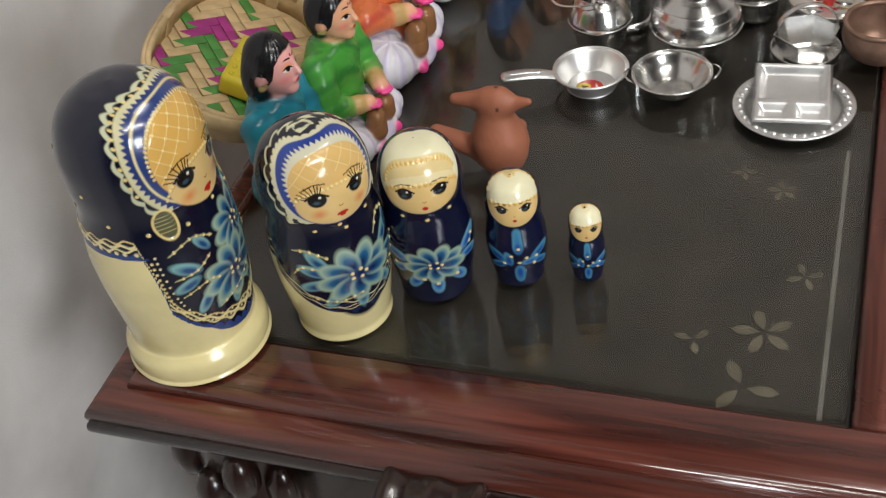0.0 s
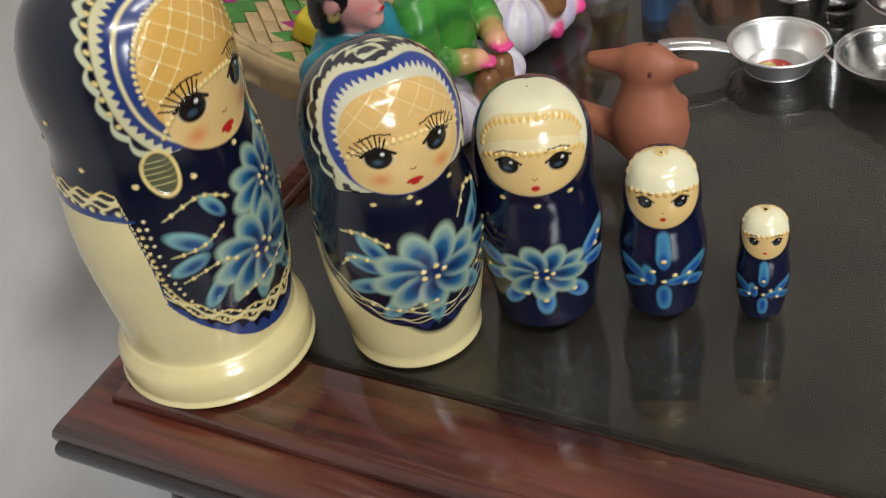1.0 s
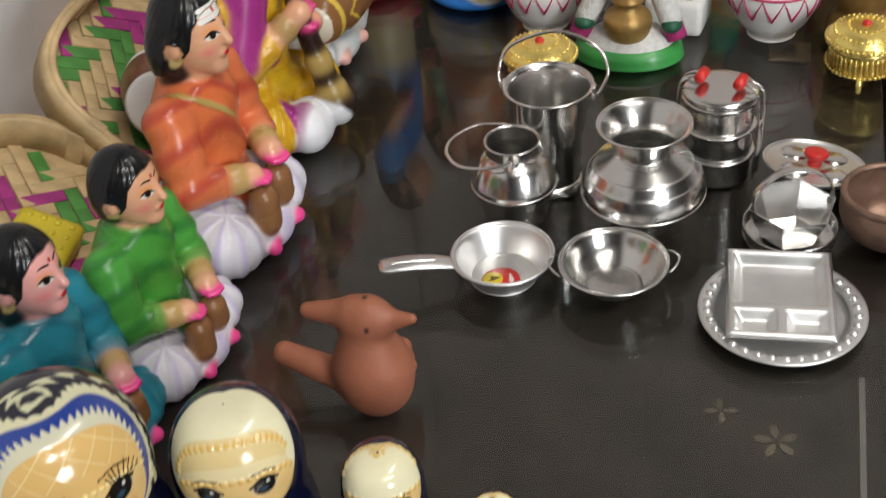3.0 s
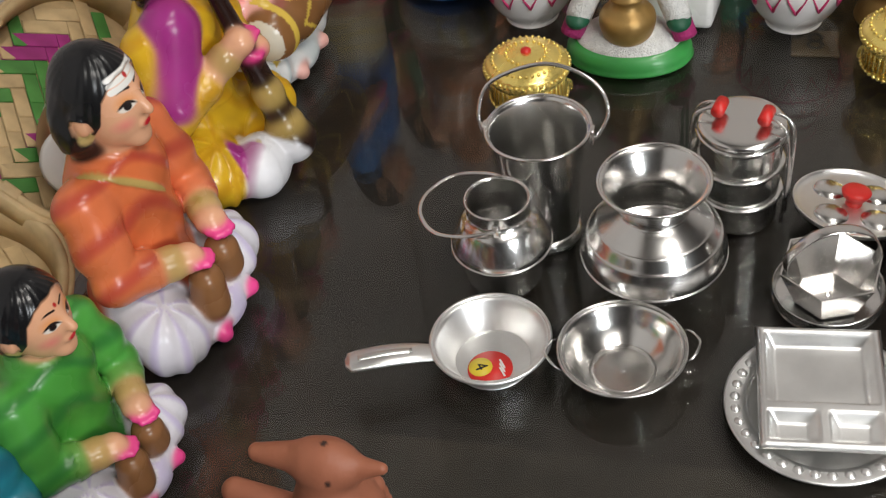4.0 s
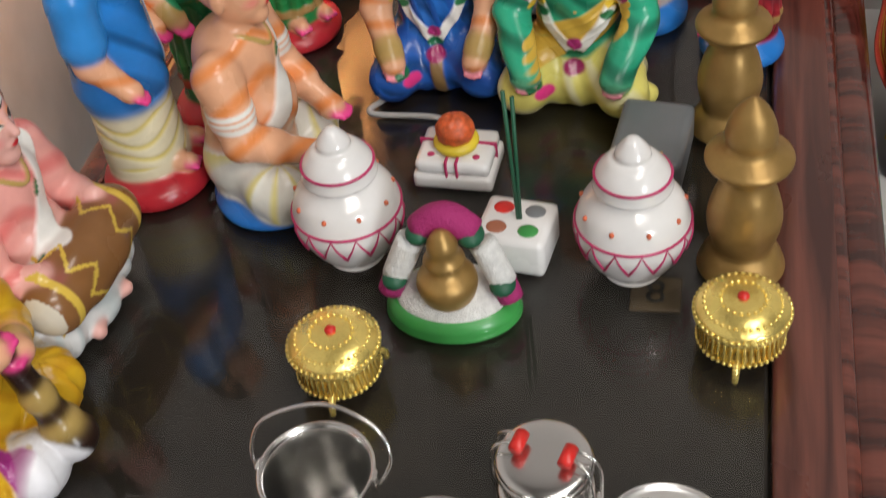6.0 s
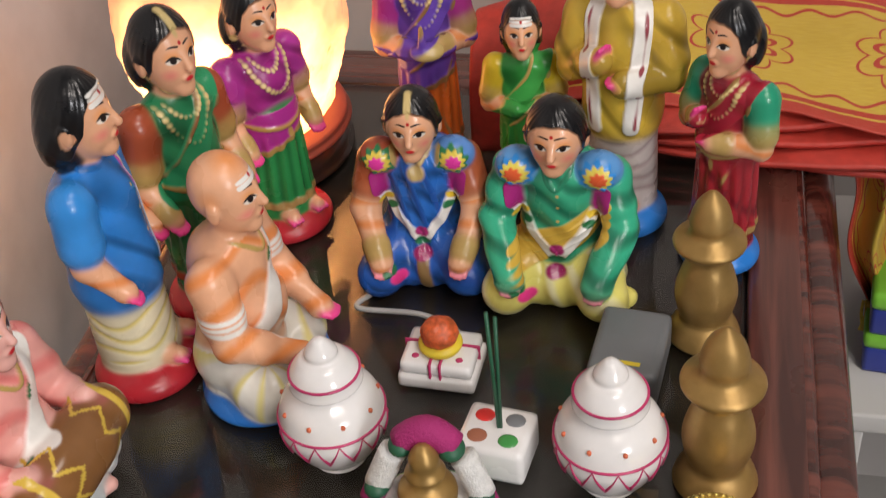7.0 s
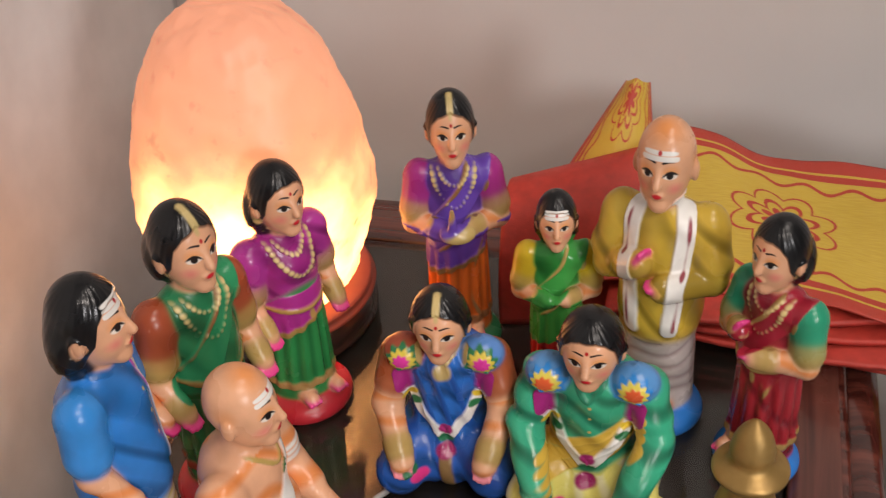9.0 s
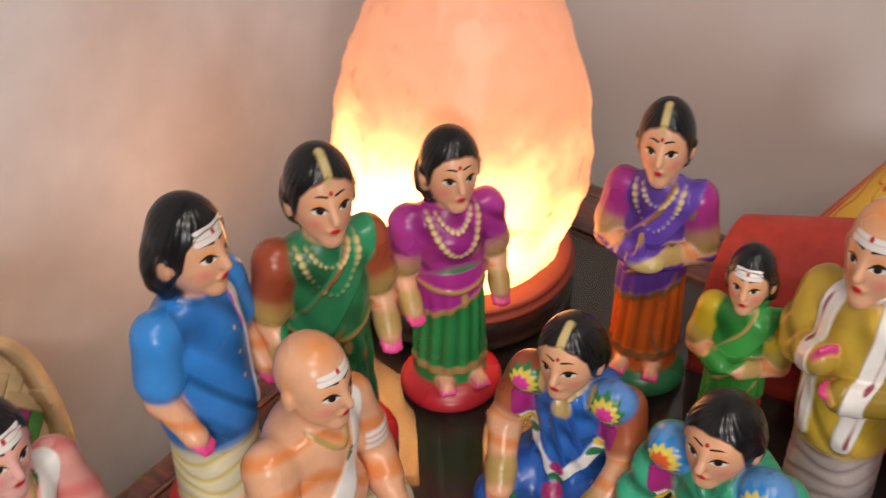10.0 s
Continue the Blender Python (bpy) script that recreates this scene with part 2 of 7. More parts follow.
def ball(c, radii, bm=None, u=14, v=9):
    bm = bm or bmesh.new()
    if not hasattr(radii, "__len__"):
        radii = (radii, radii, radii)
    bmesh.ops.create_uvsphere(bm, u_segments=u, v_segments=v, radius=1, matrix=Matrix.Translation(c) @ Matrix.Diagonal((*radii, 1)))
    return bm


# ---- the room ----
FLOOR, CEIL = -0.62, 2.15
XL, XR, YF, YB = -0.56, 3.2, -3.2, 1.10


def slab(name, x0, x1, y0, y1, z0, z1, material, label, category="wall"):
    bm = box(x1 - x0, y1 - y0, z1 - z0, Matrix.Translation(((x0 + x1) / 2, (y0 + y1) / 2, z0)))
    ob = part(name, bm, material, smooth=False)
    return tagged(ob, label, category, kind="structure")


slab("floor", XL, XR, YF, YB, FLOOR - 0.1, FLOOR, M_FLOOR, "pale polished tile floor of the room", "floor")
slab("ceiling", XL - 0.1, XR + 0.1, YF - 0.1, YB + 0.1, CEIL, CEIL + 0.1, M_CEIL, "plain white painted ceiling", "ceiling")
slab("wall_west", XL - 0.1, XL, YF, YB, FLOOR, CEIL, M_WALL, "white painted wall behind the cloth")
# east and south walls are unseen additions, dark grey to cut bounced light
slab("wall_east", XR, XR + 0.1, YF, YB, FLOOR, CEIL, M_WALLD, "unseen wall added to close the room, greyed to cut bounce light")
slab("wall_north", XL - 0.1, XR + 0.1, YB, YB + 0.1, FLOOR, CEIL, M_WALL, "white painted wall behind the table")
slab("wall_south", XL - 0.1, XR + 0.1, YF - 0.1, YF, FLOOR, CEIL, M_WALLD, "unseen wall added to close the room, greyed to cut bounce light")

# ---- table ----
TX0, TX1, TY0, TY1 = -0.414, 0.062, -0.068, 0.985
GX0, GX1, GY0, GY1 = -0.385, 0.0, 0.0, 0.915
table = tagged(empty("coffee_table", pose(TX0, TY0, FLOOR)), "dark red-brown polished wooden table with carved legs and glass inlay", "table")


def tpart(name, bm, material, label="", smooth=True):
    ob = part(name, bm, material, None, label, smooth)
    ob.parent = table
    ob.matrix_parent_inverse = table.matrix_world.inverted()
    return ob


def rail(name, x0, x1, y0, y1, material):
    """One board of the top with a rounded, stepped outer edge."""
    return tpart(name, box(x1 - x0, y1 - y0, 0.016, Matrix.Translation(((x0 + x1) / 2, (y0 + y1) / 2, -0.017)), 0.003), material)


LIP = 0.026
rail("front_rail", TX0 + LIP, TX1 - LIP, TY0 + LIP, GY0 - 0.002, M_WOOD)
rail("back_rail", TX0 + LIP, TX1 - LIP, GY1 + 0.002, TY1 - LIP, M_WOOD)
rail("side_rail", TX0 + LIP, GX0 - 0.002, GY0 - 0.001, GY1 + 0.001, M_WOODY)
rail("side_rail", GX1 + 0.002, TX1 - LIP, GY0 - 0.001, GY1 + 0.001, M_WOODY)


def moulding(name, inset, z, w, h, material):
    """A rounded bead, mitred at the corners, that runs round the table."""
    x0, x1, y0, y1 = TX0 + inset, TX1 - inset, TY0 + inset, TY1 - inset
    bm = bmesh.new()
    rings = []
    for cx, cy, sx, sy in ((x0, y0, -1, -1), (x1, y0, 1, -1), (x1, y1, 1, 1), (x0, y1, -1, 1)):
        rings.append([bm.verts.new((cx + sx * w * math.cos(a), cy + sy * w * math.cos(a), z + h * math.sin(a))) for a in [2 * math.pi * k / 18 for k in range(18)]])
    for a, b in zip(rings, rings[1:] + rings[:1]):
        for k in range(18):
            bm.faces.new((a[k], a[(k + 1) % 18], b[(k + 1) % 18], b[k]))
    bmesh.ops.recalc_face_normals(bm, faces=bm.faces)
    return tpart(name, bm, material)


moulding("edge_bead", 0.0265, -0.0080, 0.0055, 0.0072, M_WOOD)
moulding("edge_bead", 0.0135, -0.0150, 0.0125, 0.0095, M_WOOD)
moulding("edge_bead", 0.0040, -0.0240, 0.0040, 0.0060, M_DARK)
moulding("edge_bead", 0.0200, -0.0330, 0.0080, 0.0060, M_DARK)
moulding("edge_bead", 0.0360, -0.0450, 0.0090, 0.0080, M_DARK)
tpart("panel", box(GX1 - GX0 + 0.03, GY1 - GY0 + 0.03, 0.01, Matrix.Translation(((GX0 + GX1) / 2, (GY0 + GY1) / 2, -0.019))), M_UNDER, "dark wooden panel below the glass", False)
glass = tpart("glass_top", box(GX1 - GX0 - 0.002, GY1 - GY0 - 0.002, 0.005, Matrix.Translation(((GX0 + GX1) / 2, (GY0 + GY1) / 2, -0.005)), 0.0006, segs=1), M_GLASS, "clear glass sheet", False)
glass.visible_shadow = False
for x0, x1, y, n in ((TX0 + 0.03, TX1 - 0.03, TY0 + 0.055, "front_apron"), (TX0 + 0.03, TX1 - 0.03, TY1 - 0.035, "back_apron")):
    tpart(n, box(x1 - x0, 0.02, 0.09, Matrix.Translation(((x0 + x1) / 2, y, -0.13)), 0.004), M_DARK)
for x in (TX0 + 0.035, TX1 - 0.035):
    tpart("side_apron", box(0.02, TY1 - TY0 - 0.1, 0.09, Matrix.Translation((x, (TY0 + TY1) / 2, -0.13)), 0.004), M_DARK)
LEG = smooth_profile([(0.0, FLOOR), (0.024, FLOOR), (0.026, FLOOR + 0.03), (0.018, FLOOR + 0.08), (0.03, FLOOR + 0.16), (0.022, FLOOR + 0.26),
                      (0.034, FLOOR + 0.36), (0.028, FLOOR + 0.42), (0.04, FLOOR + 0.50), (0.034, FLOOR + 0.54), (0.038, -0.03)], 5)
for lx in (TX0 + 0.065, TX1 - 0.065):
    for ly in (TY0 + 0.055, TY1 - 0.055):
        bm = lathe(LEG, 24, Matrix.Translation((lx, ly, 0)))
        for k in range(10):
            a = k * 0.63
            ball((lx + 0.036 * math.cos(a), ly + 0.036 * math.sin(a), -0.075 - 0.02 * (k % 2)), (0.012, 0.012, 0.02), bm, 10, 6)
        tpart("leg", bm, M_DARK, "turned and carved dark wooden leg")
# carved scroll that stands out from the middle of the front apron
bm = lathe(smooth_profile([(0.0, -0.026), (0.022, -0.026), (0.027, -0.022), (0.024, -0.012), (0.026, 0.0), (0.024, 0.012), (0.027, 0.022), (0.022, 0.026), (0.0, 0.026)], 4), 36, Matrix.Translation((-0.200, TY0 - 0.008, -0.040)) @ Matrix.Scale(1.12, 4) @ Matrix.Rotation(radians(90), 4, "Y"))
tpart("carved_scroll", bm, M_DARK, "carved scroll on the apron")

# white cloth hung along the wall beside the table
bm = bmesh.new()
NX, NZ = 160, 60
grid = []
for i in range(NX + 1):
    y = -1.0 + (YB - 0.01 + 1.0) * i / NX
    col = []
    for k in range(NZ + 1):
        z = FLOOR + 0.01 + 1.9 * k / NZ
        f = 0.010 * noise.noise((y * 3.1, z * 0.5, 1.0)) + 0.012 * noise.noise((y * 9.0 + z * 1.3, z * 0.9, 5.0)) + 0.006 * noise.noise((y * 14 - z * 9.0, z * 7, 9.0))
        col.append(bm.verts.new((XL + 0.028 + f, y, z)))
    grid.append(col)
for i in range(NX):
    for k in range(NZ):
        bm.faces.new((grid[i][k], grid[i + 1][k], grid[i + 1][k + 1], grid[i][k + 1]))
drape = part("wall_cloth", bm, M_DRAPE)
mod = drape.modifiers.new("thick", "SOLIDIFY")
mod.thickness = 0.003
tagged(drape, "plain white cloth hung in soft folds along the wall", "curtain")


# ---- modelled clay figures: blended solids turned into one skin ----
def refine(P, quads, centre, radius):
    """Split the quads within a ball into four and smooth what was split."""
    sel = np.linalg.norm(P[quads].mean(1) - np.array(centre), axis=1) < radius
    q, n = quads[sel], len(P)
    e = np.sort(np.stack([q, np.roll(q, -1, 1)], -1).reshape(-1, 2), 1)
    pairs, back, count = np.unique(e, axis=0, return_inverse=True, return_counts=True)
    mid = n + back.reshape(-1, 4)
    cen = n + len(pairs) + np.arange(len(q))
    X = np.concatenate([P, P[pairs].mean(1), P[q].mean(1)])
    parts = [np.stack([q[:, k], mid[:, k], cen, mid[:, k - 1]], 1) for k in range(4)]
    fresh = np.concatenate(parts)
    fixed = np.ones(len(X), bool)
    fixed[fresh] = False
    fixed[quads[~sel]] = True
    rim_ = count == 1
    fixed[n:n + len(pairs)][rim_] = True
    fixed[pairs[rim_]] = True
    for _ in range(3):
        acc, cnt = np.zeros_like(X), np.zeros(len(X))
        for k in range(4):
            i, j = fresh[:, k], fresh[:, (k + 1) % 4]
            for c in range(3):
                acc[:, c] += np.bincount(i, X[j, c], len(X)) + np.bincount(j, X[i, c], len(X))
            cnt += np.bincount(i, minlength=len(X)) + np.bincount(j, minlength=len(X))
        move = ~fixed & (cnt > 0)
        X[move] = 0.5 * X[move] + 0.5 * acc[move] / cnt[move][:, None]
    return X, np.concatenate([quads[~sel], fresh])


def skin(solids, h=0.00115, fine=()):
    """solids: (centre, radii, turn, colour, blend) blobs or (a, b, ra, rb, colour, blend) limbs; fine: (centre, radius, times) to split. Returns points, quads and colours."""
    lo, hi = [], []
    for s in solids:
        if len(s) == 5:
            r = max(s[1])
            lo.append([c - r for c in s[0]]), hi.append([c + r for c in s[0]])
        else:
            r = max(s[2], s[3])
            lo.append([min(p, q) - r for p, q in zip(s[0], s[1])]), hi.append([max(p, q) + r for p, q in zip(s[0], s[1])])
    lo = np.array(lo).min(0) - 4 * h
    hi = np.array(hi).max(0) + 4 * h
    shape = np.ceil((hi - lo) / h).astype(int) + 1
    ax = [lo[i] + h * np.arange(shape[i]) for i in range(3)]

    def dist(s, x, y, z):
        if len(s) == 5:
            x, y, z = x - s[0][0], y - s[0][1], z - s[0][2]
            if any(s[2]):
                q = np.array(Euler([radians(a) for a in s[2]]).to_matrix().transposed())
                x, y, z = (q[i][0] * x + q[i][1] * y + q[i][2] * z for i in range(3))
            r = s[1]
            k0 = np.sqrt((x / r[0]) ** 2 + (y / r[1]) ** 2 + (z / r[2]) ** 2)
            k1 = np.sqrt((x / r[0] ** 2) ** 2 + (y / r[1] ** 2) ** 2 + (z / r[2] ** 2) ** 2) + 1e-9
            return k0 * (k0 - 1) / k1
        a, b = np.array(s[0]), np.array(s[1])
        ab = b - a
        t = np.clip(((x - a[0]) * ab[0] + (y - a[1]) * ab[1] + (z - a[2]) * ab[2]) / ab.dot(ab), 0, 1)
        d = np.sqrt((x - a[0] - t * ab[0]) ** 2 + (y - a[1] - t * ab[1]) ** 2 + (z - a[2] - t * ab[2]) ** 2)
        return d - (s[2] + t * (s[3] - s[2]))

    G = np.full(shape, 0.02)
    for s in solids:
        k = s[-1]
        if len(s) == 5:
            r = max(s[1])
            a, b = np.array(s[0]) - r, np.array(s[0]) + r
        else:
            r = max(s[2], s[3])
            a, b = np.minimum(s[0], s[1]) - r, np.maximum(s[0], s[1]) + r
        i0 = np.maximum(((a - lo - 0.006) / h).astype(int), 0)
        i1 = np.minimum(((b - lo + 0.006) / h).astype(int) + 2, shape)
        sl_ = tuple(slice(p, q) for p, q in zip(i0, i1))
        d = dist(s, ax[0][sl_[0]][:, None, None], ax[1][sl_[1]][None, :, None], ax[2][sl_[2]][None, None, :])
        g = G[sl_]
        w = np.clip(0.5 + 0.5 * (g - d) / k, 0, 1)
        G[sl_] = g * (1 - w) + d * w - k * w * (1 - w)
    I = G < 0
    c = I[:-1, :-1, :-1].astype(np.int8)
    tot = np.zeros(c.shape, np.int8)
    for dx in (0, 1):
        for dy in (0, 1):
            for dz in (0, 1):
                tot += I[dx:shape[0] - 1 + dx, dy:shape[1] - 1 + dy, dz:shape[2] - 1 + dz]
    act = np.argwhere((tot > 0) & (tot < 8))
    num = np.full(c.shape, -1, np.int64)
    num[tuple(act.T)] = np.arange(len(act))
    acc, cnt = np.zeros((len(act), 3)), np.zeros(len(act))
    corners = [(i, j, k) for i in (0, 1) for j in (0, 1) for k in (0, 1)]
    for p in corners:
        for axis in range(3):
            if p[axis]:
                continue
            q = list(p)
            q[axis] = 1
            va, vb = G[tuple((act + p).T)], G[tuple((act + q).T)]
            hit = (va < 0) != (vb < 0)
            t = np.where(hit, va / np.where(hit, va - vb, 1), 0)
            pt = np.array(p, float)[None, :].repeat(len(act), 0)
            pt[:, axis] = t
            acc += pt * hit[:, None]
            cnt += hit
    P = lo + h * (act + acc / cnt[:, None])
    quads = []
    for axis in range(3):
        u, v = (axis + 1) % 3, (axis + 2) % 3
        a = np.moveaxis(I, (axis, u, v), (0, 1, 2))
        n = np.moveaxis(num, (axis, u, v), (0, 1, 2))
        e = np.argwhere(a[:-1, 1:-1, 1:-1] != a[1:, 1:-1, 1:-1])
        i, j, k = e[:, 0], e[:, 1] + 1, e[:, 2] + 1
        f = np.stack([n[i, j - 1, k - 1], n[i, j, k - 1], n[i, j, k], n[i, j - 1, k]], 1)
        flip = ~a[i, j, k]
        f[flip] = f[flip][:, ::-1]
        quads.append(f)
    quads = np.concatenate(quads)
    quads = quads[(quads >= 0).all(1)]
    for centre, radius, times in fine:
        for k in range(times):
            P, quads = refine(P, quads, centre, radius * (1 - 0.12 * k))
    D = np.stack([dist(s, P[:, 0], P[:, 1], P[:, 2]) for s in solids], 1)
    W = np.exp(-(D - D.min(1, keepdims=True)) / 0.0007)
    W /= W.sum(1, keepdims=True)
    C = W @ np.array([s[-2] for s in solids], float)
    return P, quads, C


def blot(P, C, centre, radii, colour, turn=0.0, soft=0.25, amount=1.0):
    """Paint an oval patch (in the x, z plane turned by degrees) of the front."""
    a = radians(turn)
    x, y, z = P[:, 0] - centre[0], P[:, 1] - centre[1], P[:, 2] - centre[2]
    u, v = x * math.cos(a) + z * math.sin(a), -x * math.sin(a) + z * math.cos(a)
    d = np.sqrt((u / radii[0]) ** 2 + (y / radii[1]) ** 2 + (v / radii[2]) ** 2)
    w = np.clip((1 - d) / soft, 0, 1)[:, None] * amount
    C[:] = C * (1 - w) + np.array(colour) * w


def stroke(P, C, pts, r, colour, soft=0.5, depth=0.3, amount=1.0):
    """Paint a line of beads or a border through the points."""
    flat = np.array([1.0, depth, 1.0])
    P = P * flat
    pts = np.array([tuple(p) for p in spline(pts, 6)]) * flat
    d = np.full(len(P), 9.0)
    for a, b in zip(pts, pts[1:]):
        ab = b - a
        t = np.clip(((P - a) @ ab) / (ab @ ab + 1e-12), 0, 1)
        d = np.minimum(d, np.linalg.norm(P - a - t[:, None] * ab, axis=1))
    w = np.clip((r - d) / (r * soft), 0, 1)[:, None] * amount
    C[:] = C * (1 - w) + np.array(colour) * w


def skin_object(name, P, quads, C, m, scale, material, label, category, group=""):
    me = bpy.data.meshes.new(name)
    me.vertices.add(len(P))
    me.vertices.foreach_set("co", (P * np.array(scale)).astype(np.float32).ravel())
    me.loops.add(quads.size)
    me.loops.foreach_set("vertex_index", quads.astype(np.int32).ravel())
    me.polygons.add(len(quads))
    me.polygons.foreach_set("loop_start", np.arange(0, quads.size, 4, dtype=np.int32))
    me.update(calc_edges=True)
    me.shade_smooth()
    at = me.color_attributes.new("paint", "FLOAT_COLOR", "POINT")
    at.data.foreach_set("color", np.concatenate([np.clip(C, 0, 1), np.ones((len(C), 1))], 1).astype(np.float32).ravel())
    me.materials.append(material)
    ob = new(name, me)
    ob.matrix_world = m
    return tagged(ob, label, category, group)


HAIR = (0.008, 0.008, 0.009)
SKIN = (0.72, 0.38, 0.225)
TAN = (0.70, 0.21, 0.04)
PINK = (0.76, 0.06, 0.26)
GOLD = (0.42, 0.29, 0.09)
WHT = (0.76, 0.74, 0.70)
RED, BLUE = (0.42, 0.02, 0.03), (0.02, 0.16, 0.52)


def ease(x):
    x = np.clip(x, 0, 1)
    return x * x * (3 - 2 * x)


def lift(P, w, amount, y0=0.004):
    """Push painted relief outwards from the upright axis."""
    d = P[:, :2] - np.array([0.0, y0])
    d /= np.linalg.norm(d, axis=1, keepdims=True) + 1e-6
    P[:, :2] += d * (w * amount)[:, None]


def band(P, C, pts, r, colour, raised=0.0, soft=0.3, depth=0.5, amount=1.0, front=True):
    """A flat painted strip through the points, standing proud of the clay."""
    flat = np.array([1.0, depth, 1.0])
    line = np.array([tuple(p) for p in spline(pts, 7)]) * flat
    X = P * flat
    d = np.full(len(P), 9.0)
    for a, b in zip(line, line[1:]):
        ab = b - a
        t = np.clip(((X - a) @ ab) / (ab @ ab + 1e-12), 0, 1)
        d = np.minimum(d, np.linalg.norm(X - a - t[:, None] * ab, axis=1))
    w = np.clip((r - d) / (r * soft), 0, 1) * amount
    if front:
        w = w * (P[:, 1] < 0.012)
    C[:] = C * (1 - w[:, None]) + np.array(colour) * w[:, None]
    if raised:
        lift(P, ease(w), raised)


def beadline(P, C, pts, step, r, colour=(0.64, 0.50, 0.22), raised=0.0014, depth=0.3):
    """A string of embossed beads."""
    flat = np.array([1.0, depth, 1.0])
    line = spline(pts, 24)
    run, centres = step, []
    for a, b in zip(line, line[1:]):
        run += (b - a).length
        if run >= step:
            run = 0.0
            centres.append(tuple(b))
    d = np.full(len(P), 9.0)
    for c in centres:
        d = np.minimum(d, np.linalg.norm((P - np.array(c)) * flat, axis=1))
    w = np.clip((r - d) / (r * 0.5), 0, 1) * (P[:, 1] < 0.006)
    C[:] = C * (1 - w[:, None]) + np.array(colour) * w[:, None]
    lift(P, np.sqrt(w), raised)


def head(S, hx, hy, hz, hair, s=1.0, tone=SKIN):
    """Skull, face, nose, lips, ears and the hair behind the neck."""
    S.append(((hx, hy + 0.0015 * s, hz + 0.0035 * s), (0.0168 * s, 0.0188 * s, 0.0196 * s), (0, 0, 0), tone, 0.003))
    S.append(((hx, hy - 0.0035 * s, hz - 0.0045 * s), (0.0144 * s, 0.0148 * s, 0.0186 * s), (0, 0, 0), tone, 0.004))
    S.append(((hx, hy - 0.0125 * s, hz - 0.0180 * s), (0.0062 * s, 0.0052 * s, 0.0050 * s), (0, 0, 0), tone, 0.004))
    S.append(((hx, hy - 0.0172 * s, hz + 0.0035 * s), (hx, hy - 0.0212 * s, hz - 0.0045 * s), 0.0016 * s, 0.0026 * s, tone, 0.0028))
    S.append(((hx, hy - 0.0176 * s, hz - 0.0108 * s), (0.0038 * s, 0.0020 * s, 0.0022 * s), (0, 0, 0), tone, 0.002))
    for sx in (-1, 1):
        S.append(((hx + sx * 0.0168 * s, hy + 0.002 * s, hz - 0.003 * s), (0.0026 * s, 0.0042 * s, 0.0062 * s), (0, 0, sx * 15), tone, 0.0015))
    if hair == "bun":
        S.append(((hx, hy + 0.0135 * s, hz - 0.007 * s), (0.0165 * s, 0.0125 * s, 0.0190 * s), (0, 0, 0), HAIR, 0.003))
    if hair == "long":
        S.append(((hx, hy + 0.0105 * s, hz - 0.010 * s), (0.0192 * s, 0.0130 * s, 0.0215 * s), (0, 0, 0), HAIR, 0.003))
    if hair == "short":
        S.append(((hx, hy + 0.0080 * s, hz - 0.004 * s), (0.0170 * s, 0.0130 * s, 0.0180 * s), (0, 0, 0), HAIR, 0.003))


